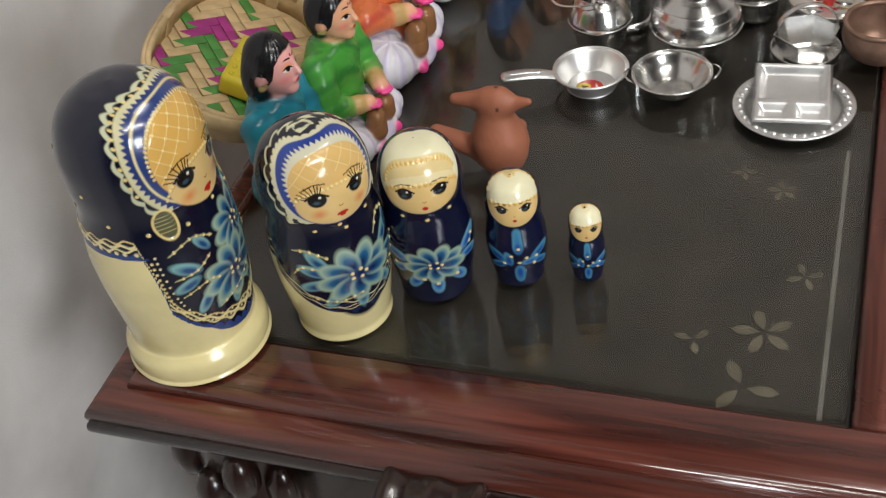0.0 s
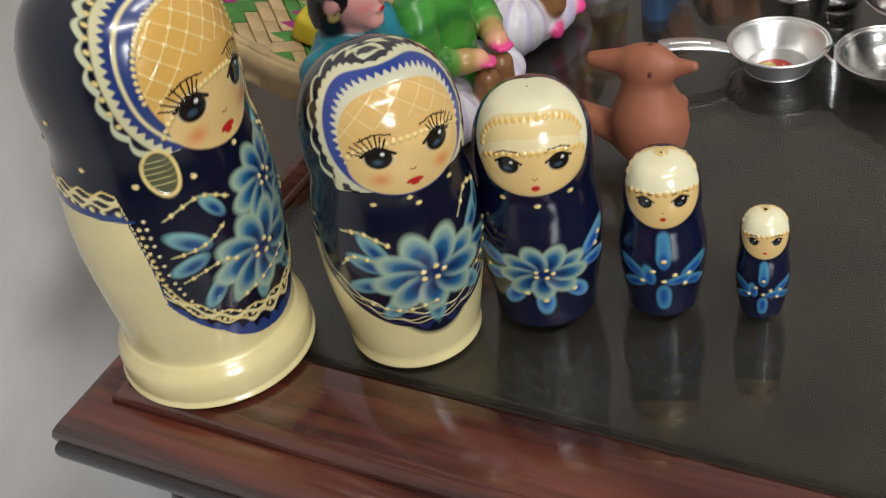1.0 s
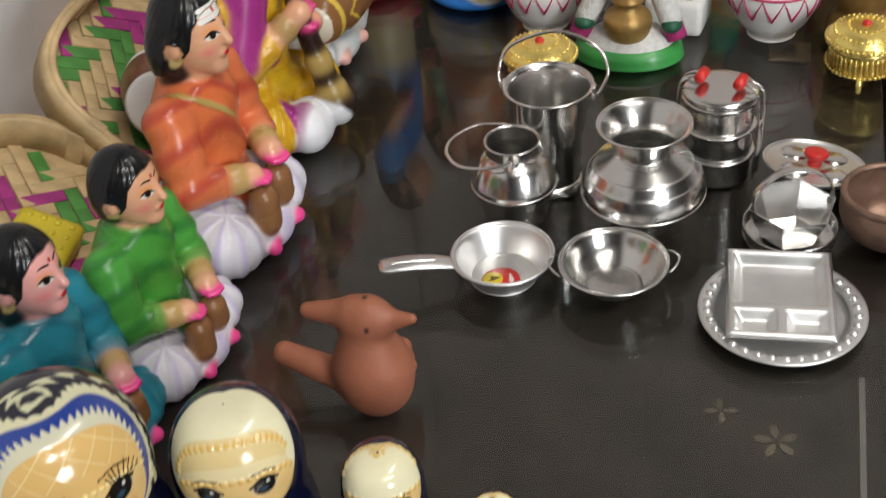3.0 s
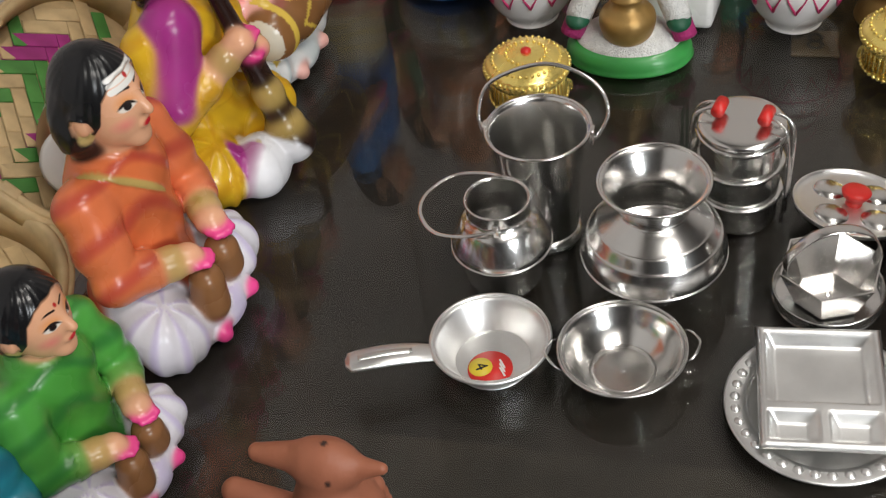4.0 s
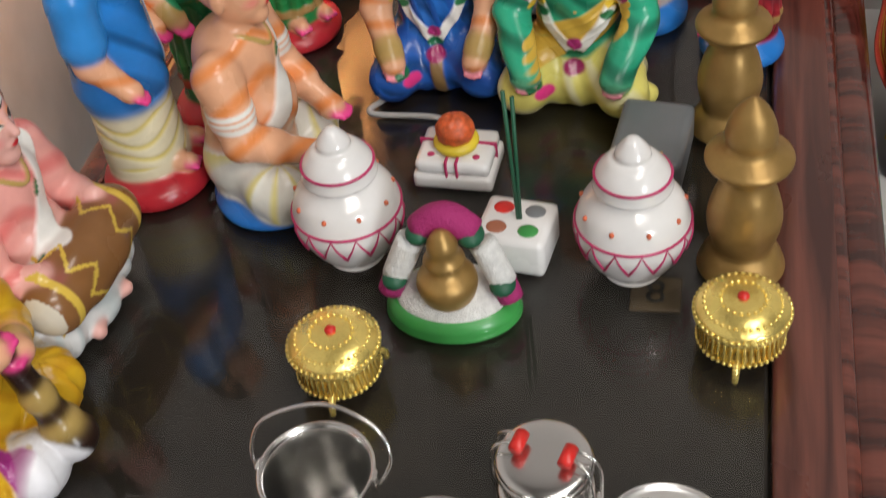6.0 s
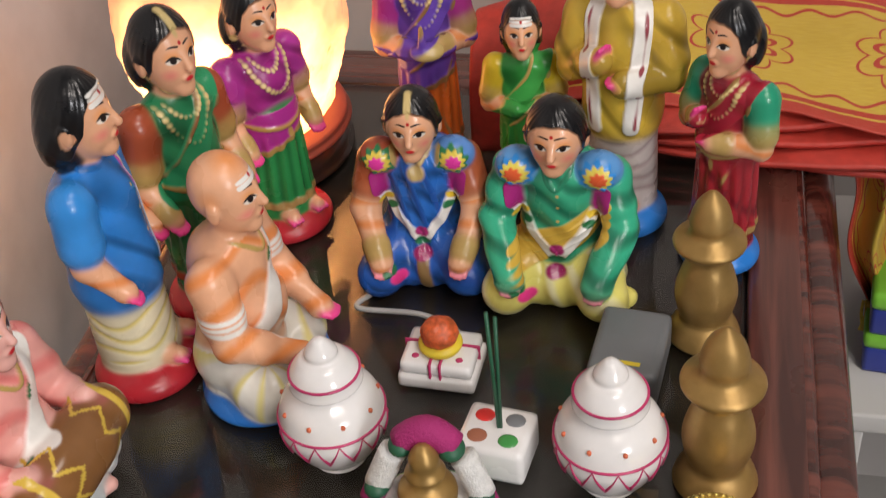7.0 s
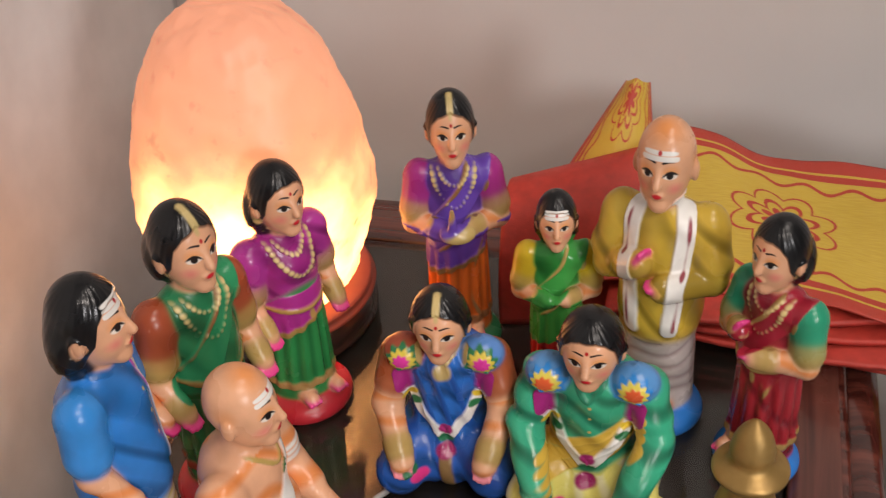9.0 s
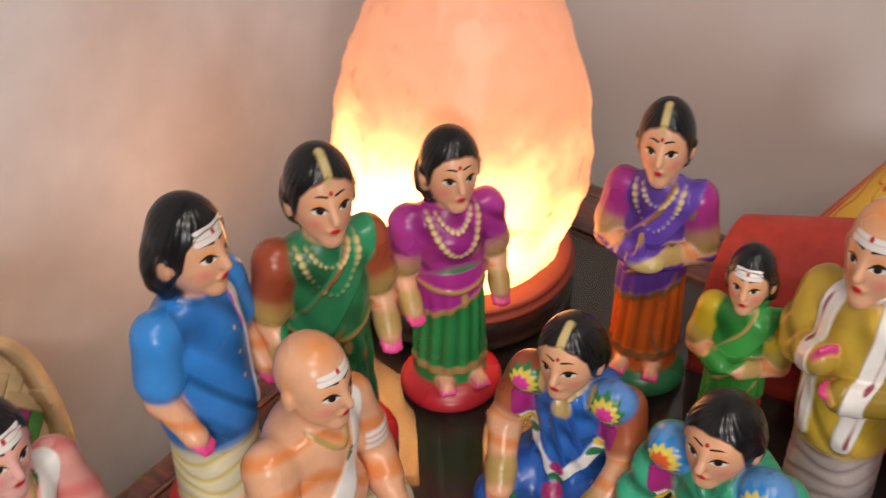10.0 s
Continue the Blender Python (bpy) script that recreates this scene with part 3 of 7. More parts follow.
def paint_head(P, C, hx, hy, hz, hair, s=1.0, mark="dot", parting=False, jewels=False):
    """Hair cap with its hairline, then the painted features."""
    L = (P - np.array([hx, hy, hz])) / s
    th = np.arctan2(np.abs(L[:, 0]), -L[:, 1])
    near = (np.abs(L[:, 0]) < 0.0235) & (np.abs(L[:, 1]) < 0.027) & (L[:, 2] > -0.026)
    ear = np.linalg.norm((L - np.array([0, 0.001, -0.0045])) * np.array([0, 1, 0.8]), axis=1) < 0.0044
    ear &= np.abs(L[:, 0]) > 0.0155
    if hair == "bald":
        for ox, oy, oz, r, a in ((0, -0.006, 0.022, 0.0130, 0.75), (-0.0135, 0.002, 0.004, 0.0075, 0.6), (0.0135, 0.002, 0.004, 0.0075, 0.6), (0, 0.017, -0.010, 0.010, 0.5)):
            w = np.clip((1 - np.linalg.norm(L - np.array([ox, oy, oz]), axis=1) / r) / 0.8, 0, 1)[:, None] * a
            C[:] = C * (1 - w) + np.array((0.72, 0.24, 0.05)) * w
        tuft = np.clip((0.0085 - np.linalg.norm((L - np.array([0, 0.021, 0.004])) * np.array([0.8, 1, 0.8]), axis=1)) / 0.002, 0, 1)
        C[:] = C * (1 - tuft[:, None]) + np.array(HAIR) * tuft[:, None]
    else:
        line = np.interp(th, [0, 0.30, 0.62, 0.95, 1.15, 1.40, 1.75, 3.2], [0.0150 if parting else 0.0128, 0.0130, 0.0112, 0.0060, -0.0040, -0.0085, -0.016, -0.024])
        m = np.clip((L[:, 2] - line) / 0.0012, 0, 1) * near * ~ear
        C[:] = C * (1 - m[:, None]) + np.array(HAIR) * m[:, None]
        d = L / (np.linalg.norm(L, axis=1, keepdims=True) + 1e-6)
        comb = 1 + 0.06 * np.sin(th * 26 + L[:, 2] * 500)
        P += d * (ease(m) * 0.0015 * s * comb)[:, None]
    f = hy - 0.0165 * s
    for sx in (-1, 1):
        ex = hx + sx * 0.0066 * s
        blot(P, C, (hx + sx * 0.0092 * s, f + 0.003, hz - 0.0068 * s), (0.0056 * s, 0.012, 0.0046 * s), (0.78, 0.13, 0.16), 0, 0.95, 0.55)
        blot(P, C, (ex, f, hz + 0.0026 * s), (0.0062 * s, 0.010, 0.0044 * s), (0.76, 0.27, 0.05), sx * 8, 0.9, 0.75)
        blot(P, C, (ex, f, hz + 0.0008 * s), (0.0046 * s, 0.010, 0.0021 * s), (0.74, 0.68, 0.60), -sx * 4, 0.25)
        blot(P, C, (ex, f, hz + 0.0010 * s), (0.0021 * s, 0.010, 0.0021 * s), (0.012, 0.008, 0.008), 0, 0.25)
        stroke(P, C, [(ex - sx * 0.0046 * s, f, hz + 0.0002 * s), (ex, f, hz + 0.0028 * s), (ex + sx * 0.0052 * s, f, hz + 0.0006 * s)], 0.0009 * s, (0.015, 0.01, 0.01), 0.4)
        stroke(P, C, [(ex - sx * 0.0044 * s, f, hz + 0.0074 * s), (ex + sx * 0.0006 * s, f, hz + 0.0080 * s), (ex + sx * 0.0066 * s, f, hz + 0.0050 * s)], 0.0007 * s, (0.015, 0.01, 0.01), 0.4)
        if jewels:
            blot(P, C, (hx + sx * 0.0170 * s, hy + 0.001, hz - 0.0105 * s), (0.0032 * s, 0.006, 0.0040 * s), (0.55, 0.41, 0.16), 0, 0.3)
    blot(P, C, (hx, f - 0.002, hz - 0.0108 * s), (0.0036 * s, 0.008, 0.0017 * s), (0.56, 0.02, 0.03), 0, 0.4)
    if mark == "dot":
        blot(P, C, (hx, f, hz + 0.0088 * s), (0.0013 * s, 0.010, 0.0014 * s), (0.45, 0.02, 0.02), 0, 0.4)
    else:
        for k in range(3):
            stroke(P, C, [(hx - 0.0098 * s, f + 0.003, hz + (0.0090 + 0.0028 * k) * s), (hx, f, hz + (0.0094 + 0.0028 * k) * s), (hx + 0.0098 * s, f + 0.003, hz + (0.0090 + 0.0028 * k) * s)], 0.0015 * s, WHT, 0.3, 0.6)
        blot(P, C, (hx, f, hz + 0.0120 * s), (0.0014 * s, 0.012, 0.0016 * s), (0.45, 0.02, 0.02), 0, 0.4)
    if parting:
        band(P, C, [(hx, hy - 0.0170 * s, hz + 0.0135 * s), (hx, hy - 0.012 * s, hz + 0.019 * s), (hx, hy - 0.003 * s, hz + 0.0235 * s)], 0.0029 * s, (0.55, 0.42, 0.18), 0, 0.4, 1.0)


def hand(S, p, way, tone=SKIN, tip=PINK, r=0.0066):
    """A palm with four fingers and a thumb, tips dipped in pink."""
    p, way = Vector(p), Vector(way).normalized()
    side = way.cross(Vector((0, 0, 1))).normalized()
    S.append((tuple(p), (r, r * 1.1, r * 0.8), (0, 0, 0), tone, 0.003))
    for k in range(4):
        a = p + side * (k - 1.5) * 0.0030 + way * 0.003
        b = a + way * (0.0085 - 0.0012 * abs(k - 1.4))
        S.append((tuple(a), tuple(b), 0.0023, 0.0019, tip, 0.0009))
    S.append((tuple(p), tuple(p + side * 0.006 + way * 0.005), 0.0024, 0.0018, tip, 0.001))


def ring(S, a, b, t, r, colour=GOLD, w=0.0012):
    """A bangle round the limb from a to b, at t along it."""
    a, b = Vector(a), Vector(b)
    d = (b - a).normalized()
    c = a.lerp(b, t)
    S.append((tuple(c - d * w), tuple(c + d * w), r, r, colour, 0.0006))


def standing(name, label, xy, rz, height, lower, upper, sleeve, hair, base, arms="down", mark="dot", wide=0.95, parting=False, necklace=True, tunic=False,
             kurta=False, drape=None, sari=None, border=None, hem=None, belt=None, stripes=None, plate=False, shawl=False, scarf=None, pleats=14):
    """A standing painted clay figure, 0.205 high before scaling, that looks along -y."""
    S = []
    br = 0.039 if base[0] > 0.3 else 0.036
    S.append(((0, 0.000, 0.004), (br, br * 0.94, 0.0150), (0, 0, 0), base, 0.002))
    for sx in (-1, 1):
        S.append(((sx * 0.011, -0.010, 0.020), (sx * 0.013, -0.027, 0.0185), 0.0070, 0.0058, SKIN, 0.002))
        for k in range(3):
            S.append(((sx * 0.013 + (k - 1) * 0.0038, -0.027, 0.0185), (sx * 0.0135 + (k - 1) * 0.0042, -0.0325, 0.0175), 0.0026, 0.0021, PINK, 0.001))
    S.append(((0, 0.003, 0.022), (0, 0.004, 0.098), 0.0272, 0.0248, lower, 0.004))
    S.append(((0, 0.004, 0.116), (0.0275, 0.0208, 0.034), (0, 0, 0), upper, 0.006))
    S.append(((0, 0.0035, 0.139), (0.0300, 0.0180, 0.014), (0, 0, 0), upper, 0.006))
    if not tunic and not kurta and sari is None:
        S.append(((0, -0.009, 0.128), (0.021, 0.014, 0.013), (0, 0, 0), upper, 0.006))
    if tunic:
        S.append(((0, 0.004, 0.074), (0, 0.004, 0.122), 0.0290, 0.0270, upper, 0.004))
    if kurta:
        S.append(((0, 0.004, 0.082), (0, 0.004, 0.122), 0.0295, 0.0265, upper, 0.005))
    S.append(((0, 0.003, 0.144), (0, 0.000, 0.163), 0.0098, 0.0086, SKIN, 0.005))
    for sx in (-1, 1):
        sh = (sx * 0.0285, 0.005, 0.137)
        S.append((sh, (0.0128, 0.0135, 0.0145), (0, 0, 0), sleeve, 0.005))
        if arms == "down" or (arms == "one" and sx > 0):
            el, hd, way = (sx * 0.0350, 0.004, 0.103), (sx * 0.0330, -0.014, 0.083), (-sx * 0.15, -0.75, -0.65)
        elif arms == "pray" and sx < 0:
            el, hd, way = (sx * 0.0370, -0.002, 0.106), (sx * 0.0085, -0.026, 0.123), (0.35, -0.2, 0.9)
        else:
            el, hd, way = (sx * 0.0365, -0.002, 0.107), (sx * 0.0080, -0.028, 0.110), (-sx * 0.9, -0.3, 0.2)
        mid = tuple(p + (q - p) * 0.62 for p, q in zip(sh, el))
        full = tunic or kurta
        S.append((sh, mid, 0.0138, 0.0142 if full else 0.0128, sleeve, 0.003))
        S.append((mid, el, 0.0102, 0.0092, sleeve if kurta else SKIN, 0.002))
        S.append((el, hd, 0.0098 if kurta else 0.0090, 0.0085 if kurta else 0.0066, sleeve if kurta else SKIN, 0.003))
        hand(S, hd, way, SKIN, PINK if (arms != "clasp" or kurta) else SKIN)
        if not full:
            ring(S, sh, el, 0.66, 0.0134)
            ring(S, el, hd, 0.72, 0.0085)
            ring(S, el, hd, 0.88, 0.0080)
    if plate:
        S.append(((0, -0.036, 0.112), (0.0150, 0.0095, 0.0050), (20, 0, 0), (0.52, 0.38, 0.14), 0.001))
        S.append(((-0.004, -0.036, 0.115), (-0.004, -0.038, 0.131), 0.0045, 0.0020, (0.40, 0.24, 0.10), 0.002))
    head(S, 0, -0.003, 0.1785, hair, 1.09)
    P, Q, C = skin(S, 0.00118, [((0, -0.014, 0.180), 0.022, 2), ((0, -0.016, 0.140), 0.034, 1)])
    an = np.arctan2(P[:, 0], -P[:, 1] + 0.003)
    low = ease((P[:, 2] - 0.022) / 0.006) * ease((0.096 - P[:, 2]) / 0.02) * (np.abs(C - np.array(lower)).sum(1) < 0.12)
    if stripes:
        for k in range(7):
            z = 0.026 + 0.0105 * k
            w = np.clip(1 - np.abs(P[:, 2] - z - 0.20 * P[:, 0] - 0.003 * np.sin(an * 3 + k)) / 0.0026, 0, 1) * (low > 0.1)
            C[:] = C * (1 - 0.8 * w[:, None]) + np.array(stripes) * 0.8 * w[:, None]
            lift(P, w, -0.0007)
    else:
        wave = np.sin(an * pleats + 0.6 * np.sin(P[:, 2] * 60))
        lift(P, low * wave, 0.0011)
        # pleat troughs darkened in the paint: airbrushed fold shade put into the colour
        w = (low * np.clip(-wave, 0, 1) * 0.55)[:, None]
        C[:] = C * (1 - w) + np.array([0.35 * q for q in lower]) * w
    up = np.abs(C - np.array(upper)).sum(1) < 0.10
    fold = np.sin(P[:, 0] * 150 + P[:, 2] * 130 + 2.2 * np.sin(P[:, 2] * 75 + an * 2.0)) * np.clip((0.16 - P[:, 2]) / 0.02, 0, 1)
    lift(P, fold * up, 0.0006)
    # fold shade airbrushed into the colour of the top's troughs as well
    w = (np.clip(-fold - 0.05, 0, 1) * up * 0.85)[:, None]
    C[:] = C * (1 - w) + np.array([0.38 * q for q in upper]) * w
    arm = (np.abs(C - np.array(SKIN)).sum(1) < 0.06) & (P[:, 2] < 0.135) & (P[:, 2] > 0.06)
    w = (np.clip(np.sin(P[:, 2] * 420 + P[:, 0] * 160), 0, 1) * arm * 0.75)[:, None]
    C[:] = C * (1 - w) + np.array(TAN) * w
    if drape:
        w = (ease((P[:, 2] - drape[0] - 0.35 * P[:, 0]) / 0.002) * (P[:, 2] < 0.108) * (np.abs(C - np.array(lower)).sum(1) < 0.45))
        C[:] = C * (1 - w[:, None]) + np.array(drape[1]) * w[:, None]
        lift(P, w, 0.0010)
        if border:
            band(P, C, [(-0.026, -0.008, drape[0] - 0.009), (0, -0.026, drape[0]), (0.026, -0.008, drape[0] + 0.009)], 0.0030, border, 0.0010, 0.3, 0.4)
    if sari:
        band(P, C, [(0.021, 0.000, 0.152), (0.014, -0.014, 0.136), (-0.006, -0.022, 0.115), (-0.024, -0.012, 0.098)], 0.0115, sari, 0.0010, 0.15, 0.5)
        edge = border or GOLD
        band(P, C, [(0.011, -0.006, 0.153), (0.003, -0.016, 0.136), (-0.016, -0.018, 0.118), (-0.028, -0.006, 0.106)], 0.0021, edge, 0.0012, 0.4, 0.5)
        band(P, C, [(0.030, 0.000, 0.146), (0.023, -0.014, 0.128), (0.004, -0.024, 0.104), (-0.016, -0.020, 0.088)], 0.0021, edge, 0.0012, 0.4, 0.5)
        band(P, C, [(0.022, -0.014, 0.092), (0.012, -0.024, 0.070), (0.010, -0.024, 0.046), (0.018, -0.020, 0.030)], 0.0024, edge, 0.0008, 0.4, 0.5)
    if hem:
        w = np.clip((0.0036 - np.abs(P[:, 2] - 0.0285)) / 0.001, 0, 1) * (np.hypot(P[:, 0], P[:, 1]) < 0.0335)
        C[:] = C * (1 - w[:, None]) + np.array(hem) * w[:, None]
        lift(P, w, 0.0009)
    if belt:
        band(P, C, [(-0.026, 0.000, 0.100), (-0.016, -0.018, 0.096), (0, -0.024, 0.0945), (0.016, -0.018, 0.096), (0.026, 0.0, 0.100)], 0.0025, belt, 0.0013, 0.35, 0.5)
        blot(P, C, (0.003, -0.024, 0.088), (0.0032, 0.008, 0.0056), belt, 0, 0.3)
    if shawl:
        for sx in (-1, 1):
            pts = [(sx * 0.0125, -0.004, 0.158), (sx * 0.0175, -0.014, 0.142), (sx * 0.0165, -0.022, 0.116), (sx * 0.0130, -0.027, 0.078)]
            band(P, C, pts, 0.0062, WHT, 0.0016, 0.15, 0.35)
            band(P, C, [(x + sx * 0.0028, y, z) for x, y, z in pts], 0.0019, (0.26, 0.045, 0.06), 0.0003, 0.3, 0.35)
        band(P, C, [(0, -0.018, 0.152), (0, -0.022, 0.136)], 0.0007, (0.30, 0.16, 0.03), 0, 0.5)
    if scarf:
        band(P, C, [(0.014, -0.004, 0.157), (0.017, -0.016, 0.138), (0.016, -0.026, 0.110), (0.015, -0.028, 0.076)], 0.0040, WHT, 0.0012, 0.2, 0.35)
        band(P, C, [(0.0105, -0.004, 0.157), (0.0135, -0.016, 0.138), (0.0125, -0.026, 0.110), (0.0115, -0.028, 0.076)], 0.0010, (0.45, 0.05, 0.30), 0.0004, 0.4, 0.35)
        for k in range(4):
            blot(P, C, (0.004, -0.023, 0.146 - 0.015 * k), (0.0015, 0.012, 0.0015), (0.62, 0.45, 0.14), 0, 0.3)
        band(P, C, [(-0.014, -0.002, 0.153), (0, -0.016, 0.149), (0.014, -0.002, 0.153)], 0.0028, [0.55 * q for q in upper], 0.0012, 0.4, 0.6)
    if necklace:
        band(P, C, [(-0.0125, -0.006, 0.1585), (0, -0.016, 0.1500), (0.0125, -0.006, 0.1585)], 0.0026, (0.55, 0.41, 0.16), 0.0008, 0.4)
        beadline(P, C, [(-0.0150, -0.006, 0.1560), (-0.0085, -0.017, 0.1435), (0, -0.021, 0.1390), (0.0085, -0.017, 0.1435), (0.0150, -0.006, 0.1560)], 0.0036, 0.0025)
        beadline(P, C, [(-0.0185, -0.006, 0.1540), (-0.0135, -0.019, 0.1340), (0, -0.025, 0.1220), (0.0135, -0.019, 0.1340), (0.0185, -0.006, 0.1540)], 0.0040, 0.0028)
    paint_head(P, C, 0, -0.003, 0.1785, hair, 1.09, mark, parting, necklace)
    P[:, 2] = np.maximum(P[:, 2], 0.0)
    s = height / 0.2055
    return skin_object(name, P, Q, C, pose(xy[0], xy[1], 0.0003, 0, 0, rz), (wide * s, wide * s, s), M_PAINT, label, "figurine", "painted clay figurines on the table")


def rosette(P, C, c, inks, r=0.0118):
    """A ruffled flower disc painted on a shoulder."""
    L = P - np.array(c)
    d = np.sqrt(L[:, 0] ** 2 + (L[:, 1] * 0.5) ** 2 + L[:, 2] ** 2)
    a = np.arctan2(L[:, 2], L[:, 0])
    ok = P[:, 1] < c[1] + 0.010
    for q, n, colour in ((1.0, 9, inks[0]), (0.78, 11, inks[1]), (0.50, 8, inks[2])):
        w = np.clip((r * q * (0.94 + 0.10 * np.sin(a * n)) - d) / 0.0010, 0, 1) * ok
        C[:] = C * (1 - w[:, None]) + np.array(colour) * w[:, None]
        lift(P, w, 0.0008)


def kneeling(name, label, xy, rz, height, skirt, shade, top, arm, cap, hair, inks, parting=False, necklace=False, sash=None, front=None, wide=1.0):
    """A kneeling figure with a garland, hands on the knees, 0.156 high before scaling, that looks along -y."""
    S = [((0, 0.006, 0.014), (0.041, 0.034, 0.024), (0, 0, 0), skirt, 0.006)]
    for sx in (-1, 1):
        S.append(((sx * 0.018, 0.002, 0.026), (sx * 0.030, -0.026, 0.016), 0.0185, 0.0165, skirt, 0.008))
        S.append(((sx * 0.030, -0.018, 0.004), (sx * 0.043, -0.010, 0.002), 0.0110, 0.0075, skirt, 0.007))
    S.append(((0, 0.012, 0.030), (0, 0.007, 0.086), 0.0270, 0.0235, top, 0.008))
    S.append(((0, 0.006, 0.094), (0.0300, 0.0180, 0.0130), (0, 0, 0), top, 0.006))
    S.append(((0, 0.003, 0.098), (0, -0.002, 0.114), 0.0098, 0.0088, SKIN, 0.005))
    bare = arm == SKIN
    for sx in (-1, 1):
        sh, el, hd = (sx * 0.0295, 0.004, 0.092), (sx * 0.0385, -0.008, 0.060), (sx * 0.0270, -0.036, 0.034)
        mid = tuple(p + (q - p) * 0.5 for p, q in zip(sh, el))
        S.append((sh, mid, 0.0135, 0.0128, cap if bare else arm, 0.004))
        S.append((mid, el, 0.0112, 0.0104, arm, 0.003))
        S.append((el, hd, 0.0102 if bare else 0.0118, 0.0076 if bare else 0.0100, arm, 0.003))
        hand(S, hd, (-sx * 0.12, -0.62, -0.55), SKIN, (0.80, 0.26, 0.34), 0.0078)
        if bare:
            ring(S, el, hd, 0.70, 0.0098)
            ring(S, el, hd, 0.82, 0.0094)
        S.append(((sx * 0.0245, -0.003, 0.1015), (0.0140, 0.0125, 0.0120), (0, 0, 0), (0.10, 0.30, 0.62) if not bare else ((0.10, 0.25, 0.58) if sx > 0 else (0.36, 0.08, 0.04)), 0.003))
    head(S, 0, -0.008, 0.1295, hair)
    P, Q, C = skin(S, 0.00118, [((0, -0.020, 0.131), 0.022, 2), ((0, -0.020, 0.075), 0.045, 1)])
    an = np.arctan2(P[:, 0], -P[:, 1] + 0.004)
    low = (np.abs(C - np.array(skirt)).sum(1) < 0.10)
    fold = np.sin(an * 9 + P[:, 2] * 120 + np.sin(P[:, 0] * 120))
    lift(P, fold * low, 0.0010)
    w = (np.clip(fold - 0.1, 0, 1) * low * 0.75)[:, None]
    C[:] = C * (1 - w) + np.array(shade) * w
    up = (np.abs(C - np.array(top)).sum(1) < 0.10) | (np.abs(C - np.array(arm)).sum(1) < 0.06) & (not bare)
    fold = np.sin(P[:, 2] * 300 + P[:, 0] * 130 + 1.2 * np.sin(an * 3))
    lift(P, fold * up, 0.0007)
    # sunken folds of top and sleeves carry airbrushed shade in their colour
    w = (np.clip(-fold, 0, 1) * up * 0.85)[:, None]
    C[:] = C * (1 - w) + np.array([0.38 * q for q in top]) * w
    if bare:
        skin_ = (np.abs(C - np.array(SKIN)).sum(1) < 0.06) & (P[:, 2] < 0.09)
        w = (np.clip(np.sin(P[:, 2] * 330 + P[:, 1] * 200), 0, 1) * skin_ * 0.75)[:, None]
        C[:] = C * (1 - w) + np.array(TAN) * w
    if sash:
        for k in range(4):
            band(P, C, [(0.030, -0.004, 0.080 - 0.006 * k), (0.012, -0.022, 0.066 - 0.006 * k), (-0.010, -0.024, 0.056 - 0.006 * k), (-0.026, -0.014, 0.052 - 0.006 * k)], 0.0038, sash, 0.0008, 0.3, 0.12)
    if front:
        band(P, C, [(0, -0.036, 0.030), (0, -0.044, 0.018), (0.002, -0.046, 0.002)], 0.0052, front, 0.0008, 0.2, 0.12)
    for sx in (-1, 1):
        run = [(sx * 0.0260, -0.016, 0.088), (sx * 0.0225, -0.022, 0.072), (sx * 0.0150, -0.028, 0.056), (sx * 0.0030, -0.036, 0.041)]
        band(P, C, run[1:], 0.0046, WHT, 0.0014, 0.2, 0.12)
        band(P, C, [run[0], (sx * 0.0245, -0.019, 0.078)], 0.0062, (0.34, 0.02, 0.17), 0.0022, 0.2, 0.15)
        blot(P, C, (sx * 0.0225, -0.022, 0.0690), (0.0064, 0.040, 0.0034), (0.74, 0.52, 0.04), -sx * 20, 0.2)
        blot(P, C, (sx * 0.0200, -0.024, 0.0625), (0.0062, 0.040, 0.0032), (0.02, 0.16, 0.06), -sx * 25, 0.2)
        rosette(P, C, (sx * 0.0240, -0.014, 0.1015), inks)
    blot(P, C, (0, -0.038, 0.0450), (0.0060, 0.05, 0.0050), (0.40, 0.03, 0.17), 0, 0.2)
    blot(P, C, (0, -0.040, 0.0375), (0.0072, 0.05, 0.0042), (0.02, 0.19, 0.08), 0, 0.2)
    blot(P, C, (0, -0.042, 0.0300), (0.0084, 0.05, 0.0056), (0.34, 0.02, 0.12), 0, 0.2)
    blot(P, C, (-0.0160, -0.046, 0.0190), (0.0068, 0.05, 0.0048), (0.80, 0.05, 0.26), -30, 0.2)
    blot(P, C, (-0.0215, -0.044, 0.0270), (0.0060, 0.05, 0.0030), (0.02, 0.15, 0.06), -50, 0.2)
    if necklace:
        band(P, C, [(-0.0130, -0.006, 0.112), (0, -0.018, 0.100), (0.0130, -0.006, 0.112)], 0.0034, (0.55, 0.41, 0.16), 0.001, 0.4)
        blot(P, C, (0, -0.020, 0.094), (0.0075, 0.012, 0.0085), (0.52, 0.38, 0.15), 0, 0.3)
        band(P, C, [(-0.0150, -0.008, 0.110), (-0.0110, -0.020, 0.088), (0, -0.026, 0.070), (0.0110, -0.020, 0.088), (0.0150, -0.008, 0.110)], 0.0021, (0.50, 0.36, 0.13), 0.0012, 0.4)
    else:
        band(P, C, [(-0.0115, -0.006, 0.111), (0, -0.019, 0.092), (0.0115, -0.006, 0.111)], 0.0022, [0.6 * q for q in top], 0.001, 0.4)
        for k in range(3):
            blot(P, C, (0.001, -0.022, 0.088 - 0.010 * k), (0.0014, 0.012, 0.0014), (0.62, 0.45, 0.14), 0, 0.3)
